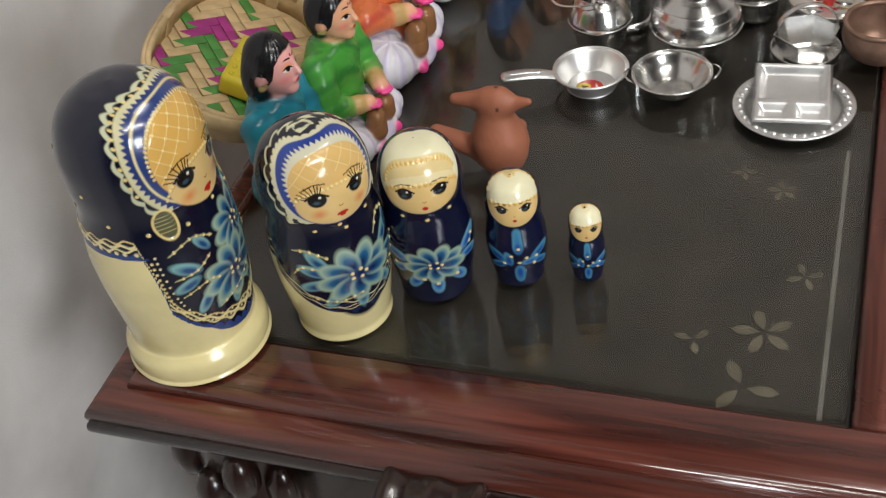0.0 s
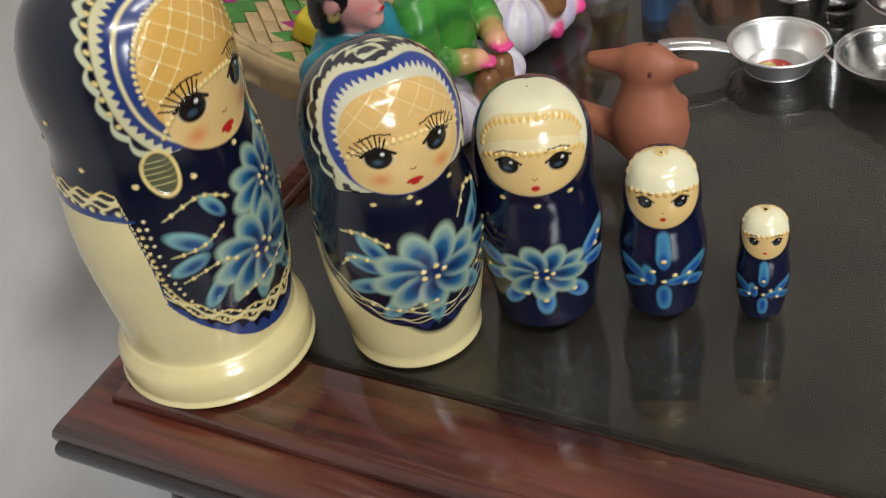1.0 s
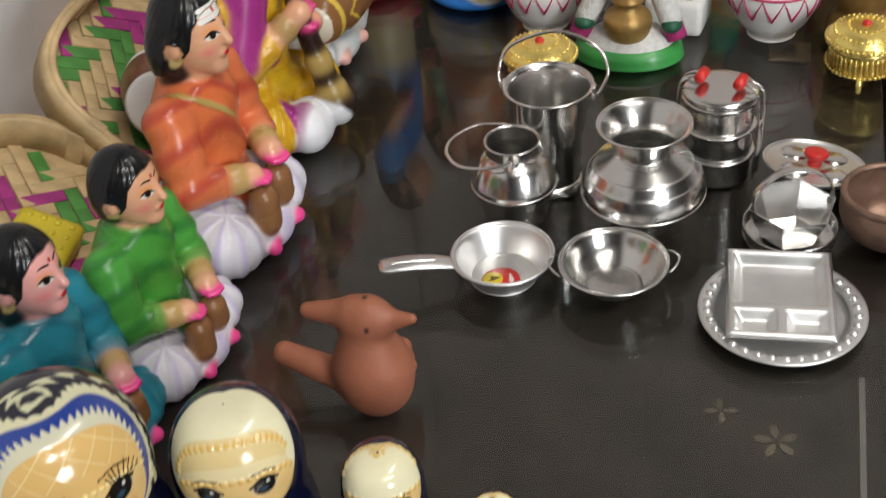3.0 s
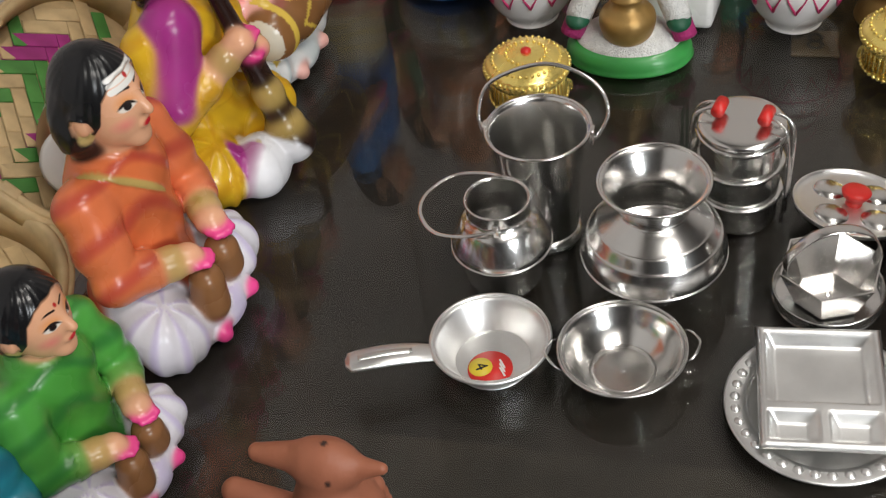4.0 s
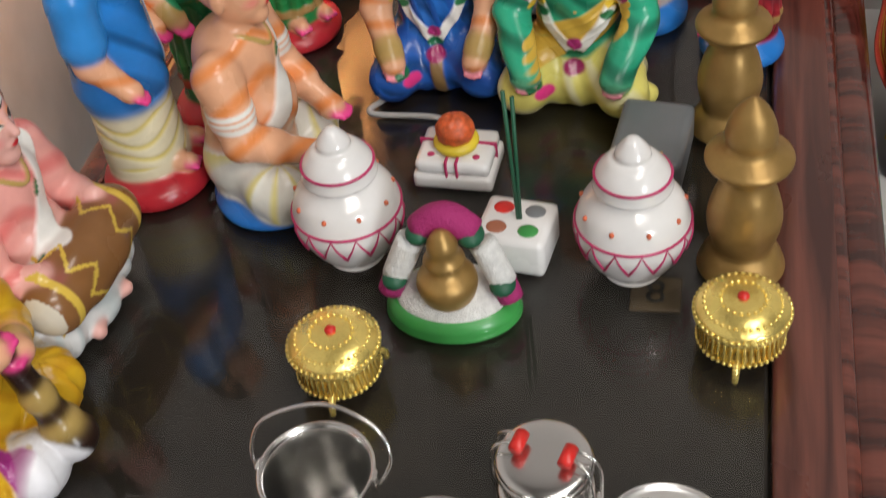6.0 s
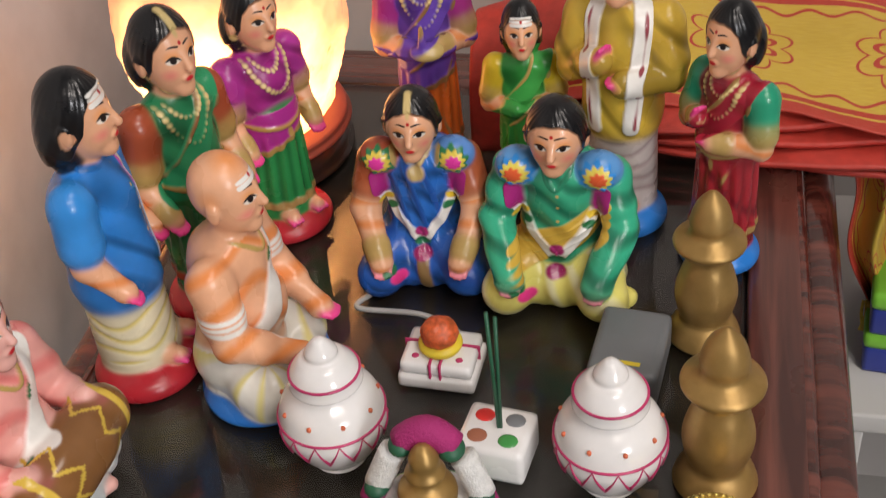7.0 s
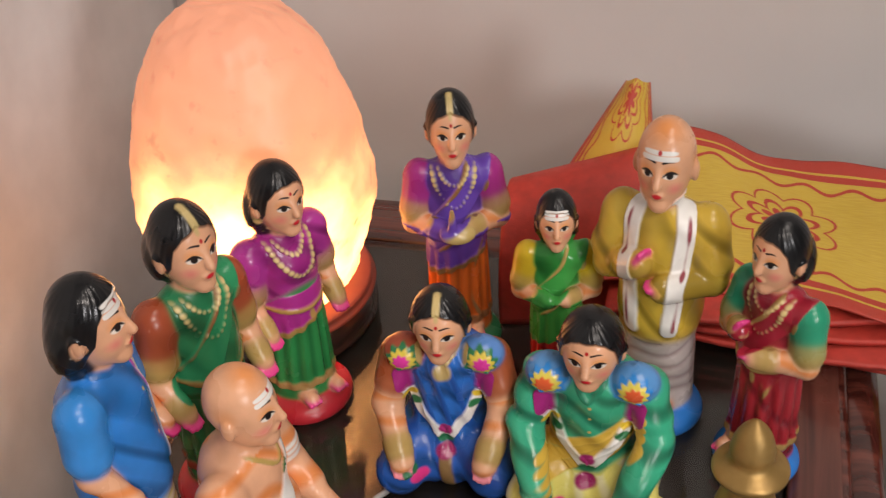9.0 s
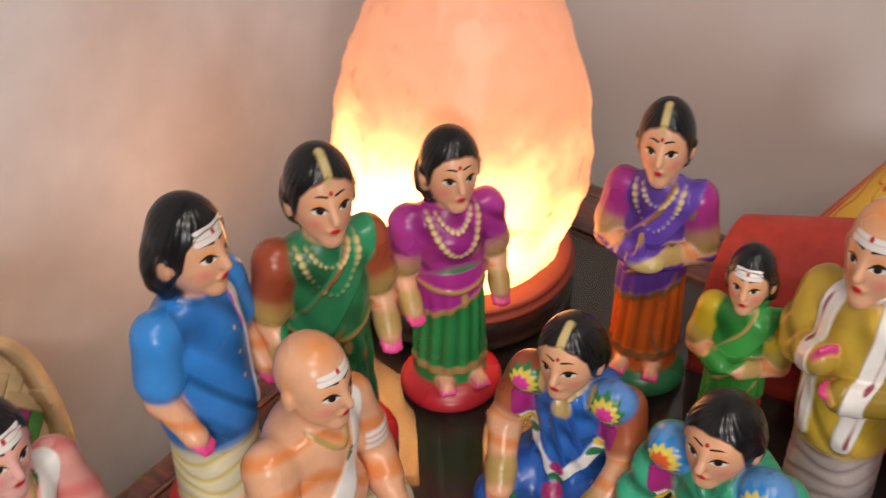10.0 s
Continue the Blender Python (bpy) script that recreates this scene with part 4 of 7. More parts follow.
    paint_head(P, C, 0, -0.008, 0.1295, hair, 1.0, "dot", parting, necklace)
    P[:, 2] = np.maximum(P[:, 2], 0.0)
    s = height / 0.1545
    return skin_object(name, P, Q, C, pose(xy[0], xy[1], 0.0003, 0, 0, rz), (wide * s, wide * s, s), M_PAINT, label, "figurine", "painted clay figurines on the table")


def seated(name, label, xy, rz, height, legs, streak, robe, shade, sleeve, hair, base=None, mark="dot", hold=None, bare=False, tone=SKIN, sash=None, panel=None, wide=1.0,
           lap=None, strap=None, toe=None):
    """A figure seated cross-legged, 0.156 high before scaling, that looks along -y."""
    S = []
    lap = lap or robe
    if base:
        S.append(((0, -0.004, 0.004), (0.047, 0.039, 0.0105), (0, 0, 0), base, 0.002))
    S.append(((0, 0.010, 0.022), (0.034, 0.026, 0.023), (0, 0, 0), lap, 0.008))
    for sx in (-1, 1):
        S.append(((sx * 0.018, 0.002, 0.024), (sx * 0.031, -0.015, 0.019), 0.0185, 0.0180, legs, 0.006))
        S.append(((sx * 0.031, -0.017, 0.016), (sx * 0.004, -0.027, 0.011), 0.0140, 0.0100, legs, 0.006))
        S.append(((sx * 0.010, -0.030, 0.010), (sx * 0.016, -0.035, 0.009), 0.0060, 0.0045, PINK if not bare else tone, 0.002))
    S.append(((0, 0.009, 0.030), (0, 0.005, 0.086), 0.0245, 0.0230, robe, 0.008))
    S.append(((0, 0.004, 0.092), (0.0285, 0.0180, 0.0140), (0, 0, 0), robe, 0.006))
    if bare:
        S.append(((0, -0.008, 0.056), (0.020, 0.016, 0.018), (0, 0, 0), tone, 0.008))
    S.append(((0, 0.003, 0.097), (0, -0.001, 0.114), 0.0098, 0.0088, tone, 0.005))
    for sx in (-1, 1):
        sh, el = (sx * 0.0290, 0.004, 0.090), (sx * 0.0370, -0.004, 0.057)
        hd, way = (sx * 0.0200, -0.036, 0.038), (-sx * 0.1, -0.8, -0.25)
        if hold in ("pot", "drum"):
            hd, way = (sx * (0.0130 if hold == "pot" else 0.0300), -0.027, 0.053 if hold == "pot" else 0.060), (-sx * 0.35, -0.75, -0.2)
        if hold == "pipe":
            hd, way = (sx * 0.0065, -0.034, 0.084 - 0.012 * (sx > 0)), (-sx * 0.9, -0.2, 0.1)
        mid = tuple(p + (q - p) * 0.55 for p, q in zip(sh, el))
        S.append((sh, (0.0128, 0.0128, 0.0140), (0, 0, 0), sleeve, 0.005))
        S.append((sh, mid, 0.0134, 0.0128, sleeve, 0.003))
        S.append((mid, el, 0.0118, 0.0108, sleeve, 0.003))
        fore = tuple(p + (q - p) * 0.45 for p, q in zip(el, hd))
        S.append((el, fore, 0.0106, 0.0098, sleeve, 0.003))
        S.append((fore, hd, 0.0082, 0.0068, tone, 0.002))
        hand(S, hd, way, tone, PINK, 0.0070)
        if not bare:
            ring(S, fore, hd, 0.55, 0.0084)
    if sash:
        S.append(((-0.020, -0.006, 0.098), (-0.034, -0.004, 0.066), 0.0150, 0.0145, sash, 0.004))
    if toe:
        S.append(((-0.016, -0.033, 0.015), (0.019, 0.016, 0.0165), (0, 0, 0), toe, 0.003))
    if hold == "drum":
        S.append(((-0.032, -0.031, 0.046), (0.032, -0.031, 0.046), 0.0165, 0.0165, (0.22, 0.10, 0.035), 0.002))
        S.append(((-0.010, -0.031, 0.046), (0.010, -0.031, 0.046), 0.0190, 0.0190, (0.22, 0.10, 0.035), 0.006))
    if hold == "pot":
        S.append(((0.012, -0.028, 0.028), (0.010, -0.030, 0.038), 0.0095, 0.0085, (0.24, 0.11, 0.045), 0.002))
        S.append(((-0.011, -0.030, 0.024), (-0.010, -0.031, 0.037), 0.0095, 0.0085, (0.24, 0.11, 0.045), 0.002))
    if hold == "pipe":
        S.append(((0, -0.022, 0.112), (0, -0.043, 0.034), 0.0042, 0.0082, (0.020, 0.009, 0.007), 0.002))
        S.append(((0, -0.043, 0.034), (0, -0.046, 0.022), 0.0085, 0.0135, (0.020, 0.009, 0.007), 0.002))
        ring(S, (0, -0.022, 0.112), (0, -0.043, 0.034), 0.80, 0.0088)
        ring(S, (0, -0.022, 0.112), (0, -0.046, 0.022), 0.93, 0.0112)
    head(S, 0, -0.003, 0.1295, hair, 1.0, tone)
    P, Q, C = skin(S, 0.00118, [((0, -0.016, 0.131), 0.022, 2)])
    an = np.arctan2(P[:, 0], -P[:, 1] + 0.004)
    low = (np.abs(C - np.array(legs)).sum(1) < 0.10) & (P[:, 2] < 0.046)
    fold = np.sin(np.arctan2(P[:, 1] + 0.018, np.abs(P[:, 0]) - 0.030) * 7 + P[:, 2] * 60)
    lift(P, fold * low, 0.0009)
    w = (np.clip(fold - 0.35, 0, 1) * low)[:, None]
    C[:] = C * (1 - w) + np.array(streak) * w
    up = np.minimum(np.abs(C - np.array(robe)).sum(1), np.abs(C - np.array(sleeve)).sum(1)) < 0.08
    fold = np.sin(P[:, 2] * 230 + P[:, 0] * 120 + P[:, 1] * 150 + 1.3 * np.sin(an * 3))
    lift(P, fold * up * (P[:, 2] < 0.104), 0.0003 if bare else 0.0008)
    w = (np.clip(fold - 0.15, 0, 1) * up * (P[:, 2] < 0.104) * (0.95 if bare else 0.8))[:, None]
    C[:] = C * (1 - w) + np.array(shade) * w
    if panel:
        band(P, C, [(-0.012, -0.020, 0.060), (-0.024, -0.034, 0.036), (-0.030, -0.040, 0.004)], 0.0085, panel, 0.0008, 0.15, 0.6)
        for dx in (-0.0085, 0.0085):
            band(P, C, [(-0.012 + dx, -0.020, 0.060), (-0.024 + dx, -0.034, 0.036), (-0.030 + dx, -0.040, 0.004)], 0.0014, GOLD, 0.0008, 0.3, 0.6)
    if toe:
        blot(P, C, (-0.016, -0.036, 0.014), (0.021, 0.030, 0.018), toe, 0, 0.12)
    if strap:
        band(P, C, [(-0.022, 0.004, 0.104), (-0.010, -0.016, 0.092), (0.010, -0.022, 0.070), (0.020, -0.018, 0.056)], 0.0022, strap, 0.0012, 0.3, 0.6)
    if bare:
        band(P, C, [(0.022, -0.004, 0.102), (0.006, -0.020, 0.080), (-0.012, -0.024, 0.060), (-0.024, -0.014, 0.046)], 0.0068, WHT, 0.0010, 0.2, 0.6)
        band(P, C, [(0.014, -0.006, 0.104), (-0.002, -0.022, 0.080), (-0.020, -0.022, 0.060)], 0.0014, (0.02, 0.14, 0.05), 0.0010, 0.3, 0.6)
        for sx in (-1, 1):
            for z0 in (0.0685, 0.0725, 0.0765):
                w = np.clip((0.0017 - np.abs(P[:, 2] - z0)) / 0.0006, 0, 1) * (P[:, 0] * sx > 0.025) * (P[:, 1] < 0.012) * (hold is None)
                C[:] = C * (1 - w[:, None]) + np.array(WHT) * w[:, None]
        band(P, C, [(-0.014, -0.004, 0.108), (0, -0.019, 0.094), (0.014, -0.004, 0.108)], 0.0017, GOLD, 0.001, 0.4)
    if hold == "drum":
        dr = np.hypot(P[:, 1] + 0.031, P[:, 2] - 0.046)
        on = (dr < 0.0205) & (np.abs(P[:, 0]) < 0.050) & (P[:, 1] < -0.016)
        t = np.arctan2(P[:, 2] - 0.046, P[:, 1] + 0.031)
        zig = np.abs(np.abs(P[:, 0]) - 0.012 - 0.012 * np.abs((t * 1.9) % 2 - 1)) < 0.0016
        hoop = np.abs(np.abs(P[:, 0]) - 0.034) < 0.0024
        C[on & (zig | hoop)] = (0.62, 0.43, 0.07)
        C[on & (np.abs(P[:, 0]) > 0.043)] = (0.60, 0.55, 0.45)
    paint_head(P, C, 0, -0.003, 0.1295, hair, 1.0, mark, False, not bare)
    P[:, 2] = np.maximum(P[:, 2], 0.0)
    s = height / 0.1545
    return skin_object(name, P, Q, C, pose(xy[0], xy[1], 0.0003, 0, 0, rz), (wide * s, wide * s, s), M_PAINT, label, "figurine", "painted clay figurines on the table")


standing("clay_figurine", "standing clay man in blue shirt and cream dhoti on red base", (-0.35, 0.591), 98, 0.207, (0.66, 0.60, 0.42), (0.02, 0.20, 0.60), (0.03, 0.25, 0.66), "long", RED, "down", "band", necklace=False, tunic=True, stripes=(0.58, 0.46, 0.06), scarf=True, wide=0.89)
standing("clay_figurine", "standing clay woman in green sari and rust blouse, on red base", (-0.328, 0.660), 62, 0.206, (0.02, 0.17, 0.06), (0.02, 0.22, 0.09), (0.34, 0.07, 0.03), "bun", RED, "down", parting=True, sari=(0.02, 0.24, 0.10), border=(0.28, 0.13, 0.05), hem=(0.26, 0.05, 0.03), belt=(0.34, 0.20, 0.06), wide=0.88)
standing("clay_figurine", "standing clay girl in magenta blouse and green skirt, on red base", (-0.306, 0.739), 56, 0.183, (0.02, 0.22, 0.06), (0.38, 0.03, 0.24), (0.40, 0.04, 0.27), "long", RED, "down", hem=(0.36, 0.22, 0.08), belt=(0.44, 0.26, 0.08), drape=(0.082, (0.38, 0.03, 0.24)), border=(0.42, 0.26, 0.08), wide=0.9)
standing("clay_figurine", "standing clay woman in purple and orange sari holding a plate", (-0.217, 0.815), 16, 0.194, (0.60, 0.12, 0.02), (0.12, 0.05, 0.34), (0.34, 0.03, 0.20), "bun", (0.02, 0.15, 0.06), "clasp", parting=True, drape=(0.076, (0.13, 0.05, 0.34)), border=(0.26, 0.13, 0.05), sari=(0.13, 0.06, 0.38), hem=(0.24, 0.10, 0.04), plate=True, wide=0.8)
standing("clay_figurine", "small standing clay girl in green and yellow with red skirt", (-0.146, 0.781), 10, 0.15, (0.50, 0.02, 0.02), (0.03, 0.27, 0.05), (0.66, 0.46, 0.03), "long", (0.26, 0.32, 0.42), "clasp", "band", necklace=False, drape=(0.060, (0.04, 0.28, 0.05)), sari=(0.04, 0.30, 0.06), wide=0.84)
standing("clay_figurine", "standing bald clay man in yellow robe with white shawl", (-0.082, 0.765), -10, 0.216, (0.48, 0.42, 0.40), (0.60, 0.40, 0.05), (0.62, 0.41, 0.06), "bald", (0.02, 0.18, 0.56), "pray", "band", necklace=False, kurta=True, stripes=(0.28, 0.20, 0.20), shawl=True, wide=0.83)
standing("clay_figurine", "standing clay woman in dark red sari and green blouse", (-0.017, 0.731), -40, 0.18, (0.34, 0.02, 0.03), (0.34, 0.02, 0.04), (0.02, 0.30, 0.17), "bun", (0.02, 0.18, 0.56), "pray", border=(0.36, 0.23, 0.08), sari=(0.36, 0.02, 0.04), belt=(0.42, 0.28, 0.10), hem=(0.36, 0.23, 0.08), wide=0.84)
FUCHSIA, LEAF, YOLK = (0.72, 0.05, 0.34), (0.03, 0.20, 0.08), (0.72, 0.56, 0.08)
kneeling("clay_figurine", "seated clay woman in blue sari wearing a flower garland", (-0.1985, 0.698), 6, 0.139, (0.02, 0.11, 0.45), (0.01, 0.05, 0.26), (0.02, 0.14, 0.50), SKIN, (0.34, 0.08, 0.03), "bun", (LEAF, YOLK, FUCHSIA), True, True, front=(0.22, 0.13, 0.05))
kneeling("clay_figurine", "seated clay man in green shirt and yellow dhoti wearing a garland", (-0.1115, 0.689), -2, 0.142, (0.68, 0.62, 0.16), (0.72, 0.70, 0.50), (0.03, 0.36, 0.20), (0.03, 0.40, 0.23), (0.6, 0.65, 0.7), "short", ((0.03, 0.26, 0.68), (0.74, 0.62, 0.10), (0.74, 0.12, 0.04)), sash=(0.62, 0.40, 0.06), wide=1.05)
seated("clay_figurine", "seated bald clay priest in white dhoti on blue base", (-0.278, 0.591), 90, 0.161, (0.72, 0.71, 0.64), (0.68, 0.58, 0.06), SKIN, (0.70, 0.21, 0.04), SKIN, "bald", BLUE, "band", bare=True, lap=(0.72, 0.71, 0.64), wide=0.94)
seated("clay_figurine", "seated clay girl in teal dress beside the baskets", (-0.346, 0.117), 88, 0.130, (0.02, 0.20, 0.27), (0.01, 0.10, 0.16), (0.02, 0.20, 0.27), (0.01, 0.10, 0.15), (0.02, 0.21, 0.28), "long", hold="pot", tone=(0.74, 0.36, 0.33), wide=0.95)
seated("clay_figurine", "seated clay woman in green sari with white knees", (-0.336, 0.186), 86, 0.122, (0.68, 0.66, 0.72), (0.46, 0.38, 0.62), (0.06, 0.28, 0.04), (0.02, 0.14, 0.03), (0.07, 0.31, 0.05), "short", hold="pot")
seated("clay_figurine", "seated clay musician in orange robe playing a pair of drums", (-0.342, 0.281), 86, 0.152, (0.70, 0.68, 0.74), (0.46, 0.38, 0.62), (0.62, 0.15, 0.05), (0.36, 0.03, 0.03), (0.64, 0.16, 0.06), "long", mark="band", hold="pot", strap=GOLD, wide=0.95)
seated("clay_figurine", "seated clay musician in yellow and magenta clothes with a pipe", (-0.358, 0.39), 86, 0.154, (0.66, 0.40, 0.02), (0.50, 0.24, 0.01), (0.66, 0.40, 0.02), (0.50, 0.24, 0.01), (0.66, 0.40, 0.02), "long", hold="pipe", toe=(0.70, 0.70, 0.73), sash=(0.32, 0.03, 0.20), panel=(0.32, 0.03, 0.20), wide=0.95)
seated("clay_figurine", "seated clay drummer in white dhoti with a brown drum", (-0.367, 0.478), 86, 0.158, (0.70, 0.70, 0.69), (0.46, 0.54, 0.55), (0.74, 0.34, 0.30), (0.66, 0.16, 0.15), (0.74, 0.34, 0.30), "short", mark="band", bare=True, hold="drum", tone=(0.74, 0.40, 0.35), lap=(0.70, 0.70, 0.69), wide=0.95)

# terracotta bird whistle
T = (0.33, 0.115, 0.062)
S = [((0, 0, 0.019), (0.0185, 0.0200, 0.0225), (0, 0, 0), T, 0.006), ((0, 0.000, 0.026), (0, 0.002, 0.048), 0.0165, 0.0108, T, 0.008),
     ((0, -0.002, 0.0525), (0.0105, 0.0115, 0.0105), (0, 0, 0), T, 0.005), ((0, -0.010, 0.0525), (0, -0.024, 0.056), 0.006, 0.0025, T, 0.005),
     ((0, 0.008, 0.0525), (0, 0.030, 0.050), 0.0075, 0.0040, T, 0.006), ((0, 0.012, 0.012), (0, 0.048, 0.020), 0.0085, 0.0062, T, 0.006)]
for zz in range(3):
    for k in range(3):
        S.append(((0.0150 - 0.0016 * zz, -0.011 + 0.0085 * k, 0.014 + 0.007 * zz), (0.0052, 0.0052, 0.0045), (0, 0, 0), T, 0.0008))
P, Q, C = skin(S, 0.001)
blot(P, C, (0.001, -0.001, 0.0635), (0.0018, 0.0018, 0.004), (0.03, 0.012, 0.008), 0, 0.3)
blot(P, C, (0.0, 0.0545, 0.0205), (0.0035, 0.004, 0.0035), (0.03, 0.012, 0.008), 0, 0.3)
blot(P, C, (-0.011, -0.005, 0.053), (0.003, 0.0015, 0.0015), (0.03, 0.012, 0.008), 0, 0.3)
M_TERRA2 = mat("terracotta_clay", attr="paint", rough=0.6, vary=0.10, scale=60, bump=0.15, bump_scale=260)
skin_object("bird_whistle", P, Q, C, pose(-0.226, 0.170, 0.0018, 0, 0, 84), (0.86, 0.92, 1.0), M_TERRA2, "unglazed terracotta bird whistle standing on the glass", "whistle")


# ---- nesting dolls ----
def doll(label, xy, rz, H, prof, nu, nv, painter, wide=1.0):
    prof = smooth_profile([(r, z * H / prof[-1][1]) for r, z in prof], 14)
    pr = np.array(prof)
    seg = np.concatenate([[0], np.cumsum(np.hypot(*np.diff(pr, axis=0).T))])
    t = np.linspace(0, seg[-1], nv)
    R, Z = np.interp(t, seg, pr[:, 0]), np.interp(t, seg, pr[:, 1])
    g = np.linspace(-1, 1, nu, endpoint=False)
    U = math.pi * (0.55 * g + 0.45 * g ** 3)
    uu, rr = np.meshgrid(U, R, indexing="xy")
    zz = np.repeat(Z[:, None], nu, 1)
    t7 = float(np.interp(0.70 * H, Z, t))
    V = np.where(Z < 0.70 * H, Z, 0.70 * H + (t - t7))
    V = np.where(t < 0.3 * t[-1], np.minimum(V, Z), V)
    vv_ = np.repeat(V[:, None], nu, 1)
    P = np.stack([rr * np.sin(uu), -rr * np.cos(uu), zz], -1).reshape(-1, 3)
    i, j = np.meshgrid(np.arange(nv - 1), np.arange(nu), indexing="ij")
    k = (j + 1) % nu
    Qd = np.stack([i * nu + j, i * nu + k, (i + 1) * nu + k, (i + 1) * nu + j], -1).reshape(-1, 4)
    C = painter(uu.ravel(), rr.ravel(), vv_.ravel(), H)
    P = P * np.array([wide, wide, 1.0])
    relief = C[:, 3] * 0.0007
    out = np.stack([np.sin(uu.ravel()), -np.cos(uu.ravel()), 0.25 + 0 * uu.ravel()], -1)
    P = P + out * relief[:, None]
    return skin_object("nesting_doll", P, Qd, C[:, :3], pose(xy[0], xy[1], 0.0004, 0, 0, rz), 1.0, M_LACQ, label, "nesting doll", "row of nesting dolls")


NAVY, CREAM, BEAD = (0.004, 0.005, 0.018), (0.76, 0.66, 0.34), (0.80, 0.62, 0.24)
FLESH, AMBER = (0.78, 0.54, 0.22), (0.68, 0.40, 0.10)


class Painter:
    """Brush work in the doll's own surface: a across the front, z up, both in units of the doll's height."""

    def __init__(self, u, r, z, H, rmax):
        self.a, self.z = u * r / H, z / H
        self.C = np.zeros((len(u), 4))

    def lay(self, w, colour, relief=None):
        w = np.clip(w, 0, 1)[:, None]
        self.C[:, :3] = self.C[:, :3] * (1 - w) + np.array(colour) * w
        if relief is not None:
            self.C[:, 3] = self.C[:, 3] * (1 - w[:, 0]) + relief * w[:, 0]

    def oval(self, a, z, ra, rz, colour, turn=0, soft=0.08, relief=None, amount=1.0):
        t = radians(turn)
        x, y = self.a - a, self.z - z
        p, q = x * math.cos(t) + y * math.sin(t), -x * math.sin(t) + y * math.cos(t)
        d = np.sqrt((p / ra) ** 2 + (q / rz) ** 2)
        self.lay((1 - d) / soft * amount if amount == 1 else np.clip((1 - d) / soft, 0, 1) * amount, colour, relief)
        return d, np.arctan2(q / rz, p / ra)

    def line(self, pts, w, colour, relief=None):
        pts = np.array([tuple(p) for p in spline([(x, y, 0) for x, y in pts], 6)])[:, :2]
        lo, hi = pts.min(0) - w, pts.max(0) + w
        idx = np.where((self.a > lo[0]) & (self.a < hi[0]) & (self.z > lo[1]) & (self.z < hi[1]))[0]
        X = np.stack([self.a[idx], self.z[idx]], 1)
        d = np.full(len(idx), 9.0)
        for p, q in zip(pts, pts[1:]):
            s = q - p
            t = np.clip(((X - p) @ s) / (s @ s + 1e-12), 0, 1)
            d = np.minimum(d, np.linalg.norm(X - p - t[:, None] * s, axis=1))
        full = np.zeros(len(self.a))
        full[idx] = np.clip((w - d) / (0.4 * w), 0, 1)
        self.lay(full, colour, relief)

    def beads(self, pts, step, r, colour=BEAD):
        pts = [Vector((x, y, 0)) for x, y in pts]
        pts = spline(pts, 10)
        run = 0.0
        for p, q in zip(pts, pts[1:]):
            run += (q - p).length
            if run >= step:
                run = 0.0
                self.oval(q.x, q.y, r, r, colour, 0, 0.5, 1.0)

    def flower(self, a, z, s, dark=(0.004, 0.020, 0.095), mid=(0.020, 0.13, 0.27), light=(0.34, 0.46, 0.34), petals=9):
        for k in range(petals):
            an = 2 * math.pi * k / petals + 0.5
            ca, cz = a + s * 0.62 * math.cos(an), z + s * 0.50 * math.sin(an)
            self.oval(ca, cz, s * 0.50, s * 0.31, light, math.degrees(an), 0.25)
            self.oval(ca - s * 0.10 * math.cos(an), cz - s * 0.08 * math.sin(an), s * 0.46, s * 0.26, mid, math.degrees(an), 0.55)
            self.oval(ca - s * 0.24 * math.cos(an), cz - s * 0.2 * math.sin(an), s * 0.36, s * 0.19, dark, math.degrees(an), 0.8)
        self.oval(a, z, s * 0.28, s * 0.22, dark, 0, 0.6)
        for k in range(5):
            self.oval(a + s * 0.2 * math.cos(k * 1.26), z + s * 0.14 * math.sin(k * 1.26), s * 0.065, s * 0.065, BEAD, 0, 0.4, 1.0)

    def leaf(self, a, z, s, turn, dark=(0.008, 0.06, 0.19), light=(0.20, 0.40, 0.40)):
        self.oval(a, z, s, s * 0.45, light, turn, 0.3)
        t = radians(turn)
        self.oval(a - 0.15 * s * math.cos(t), z - 0.15 * s * math.sin(t) - 0.1 * s, s * 0.85, s * 0.36, dark, turn, 0.7)

    def features(self, a, z, s, lashes=True, cheeks=True, tilt=0.0, mouth=1.0):
        for sx in (-1, 1):
            ea, ez = a + sx * 0.42 * s, z
            if lashes:
                for k in range(8):
                    an = math.pi * (0.10 + 0.085 * k) if sx < 0 else math.pi * (0.90 - 0.085 * k)
                    ca, sa = math.cos(math.pi - an), math.sin(an)
                    ca = -abs(ca) * 1.0 if (sx < 0 and k < 5) else (abs(ca) if (sx > 0 and k < 5) else ca * 0.6)
                    self.line([(ea + ca * 0.15 * s, ez + sa * 0.13 * s), (ea + ca * 0.40 * s, ez + sa * 0.34 * s + 0.02 * s)], 0.014 * s, (0.012, 0.008, 0.006))
            self.oval(ea, ez - 0.01 * s, 0.225 * s, 0.15 * s, (0.66, 0.56, 0.38), sx * 5, 0.2)
            self.oval(ea, ez + 0.01 * s, 0.195 * s, 0.190 * s, (0.010, 0.008, 0.007), 0, 0.15)
            self.oval(ea - 0.02 * s, ez - 0.05 * s, 0.09 * s, 0.06 * s, (0.04, 0.08, 0.12), 0, 0.7)
            self.oval(ea + 0.06 * s, ez + 0.07 * s, 0.035 * s, 0.035 * s, (0.8, 0.8, 0.75), 0, 0.4)
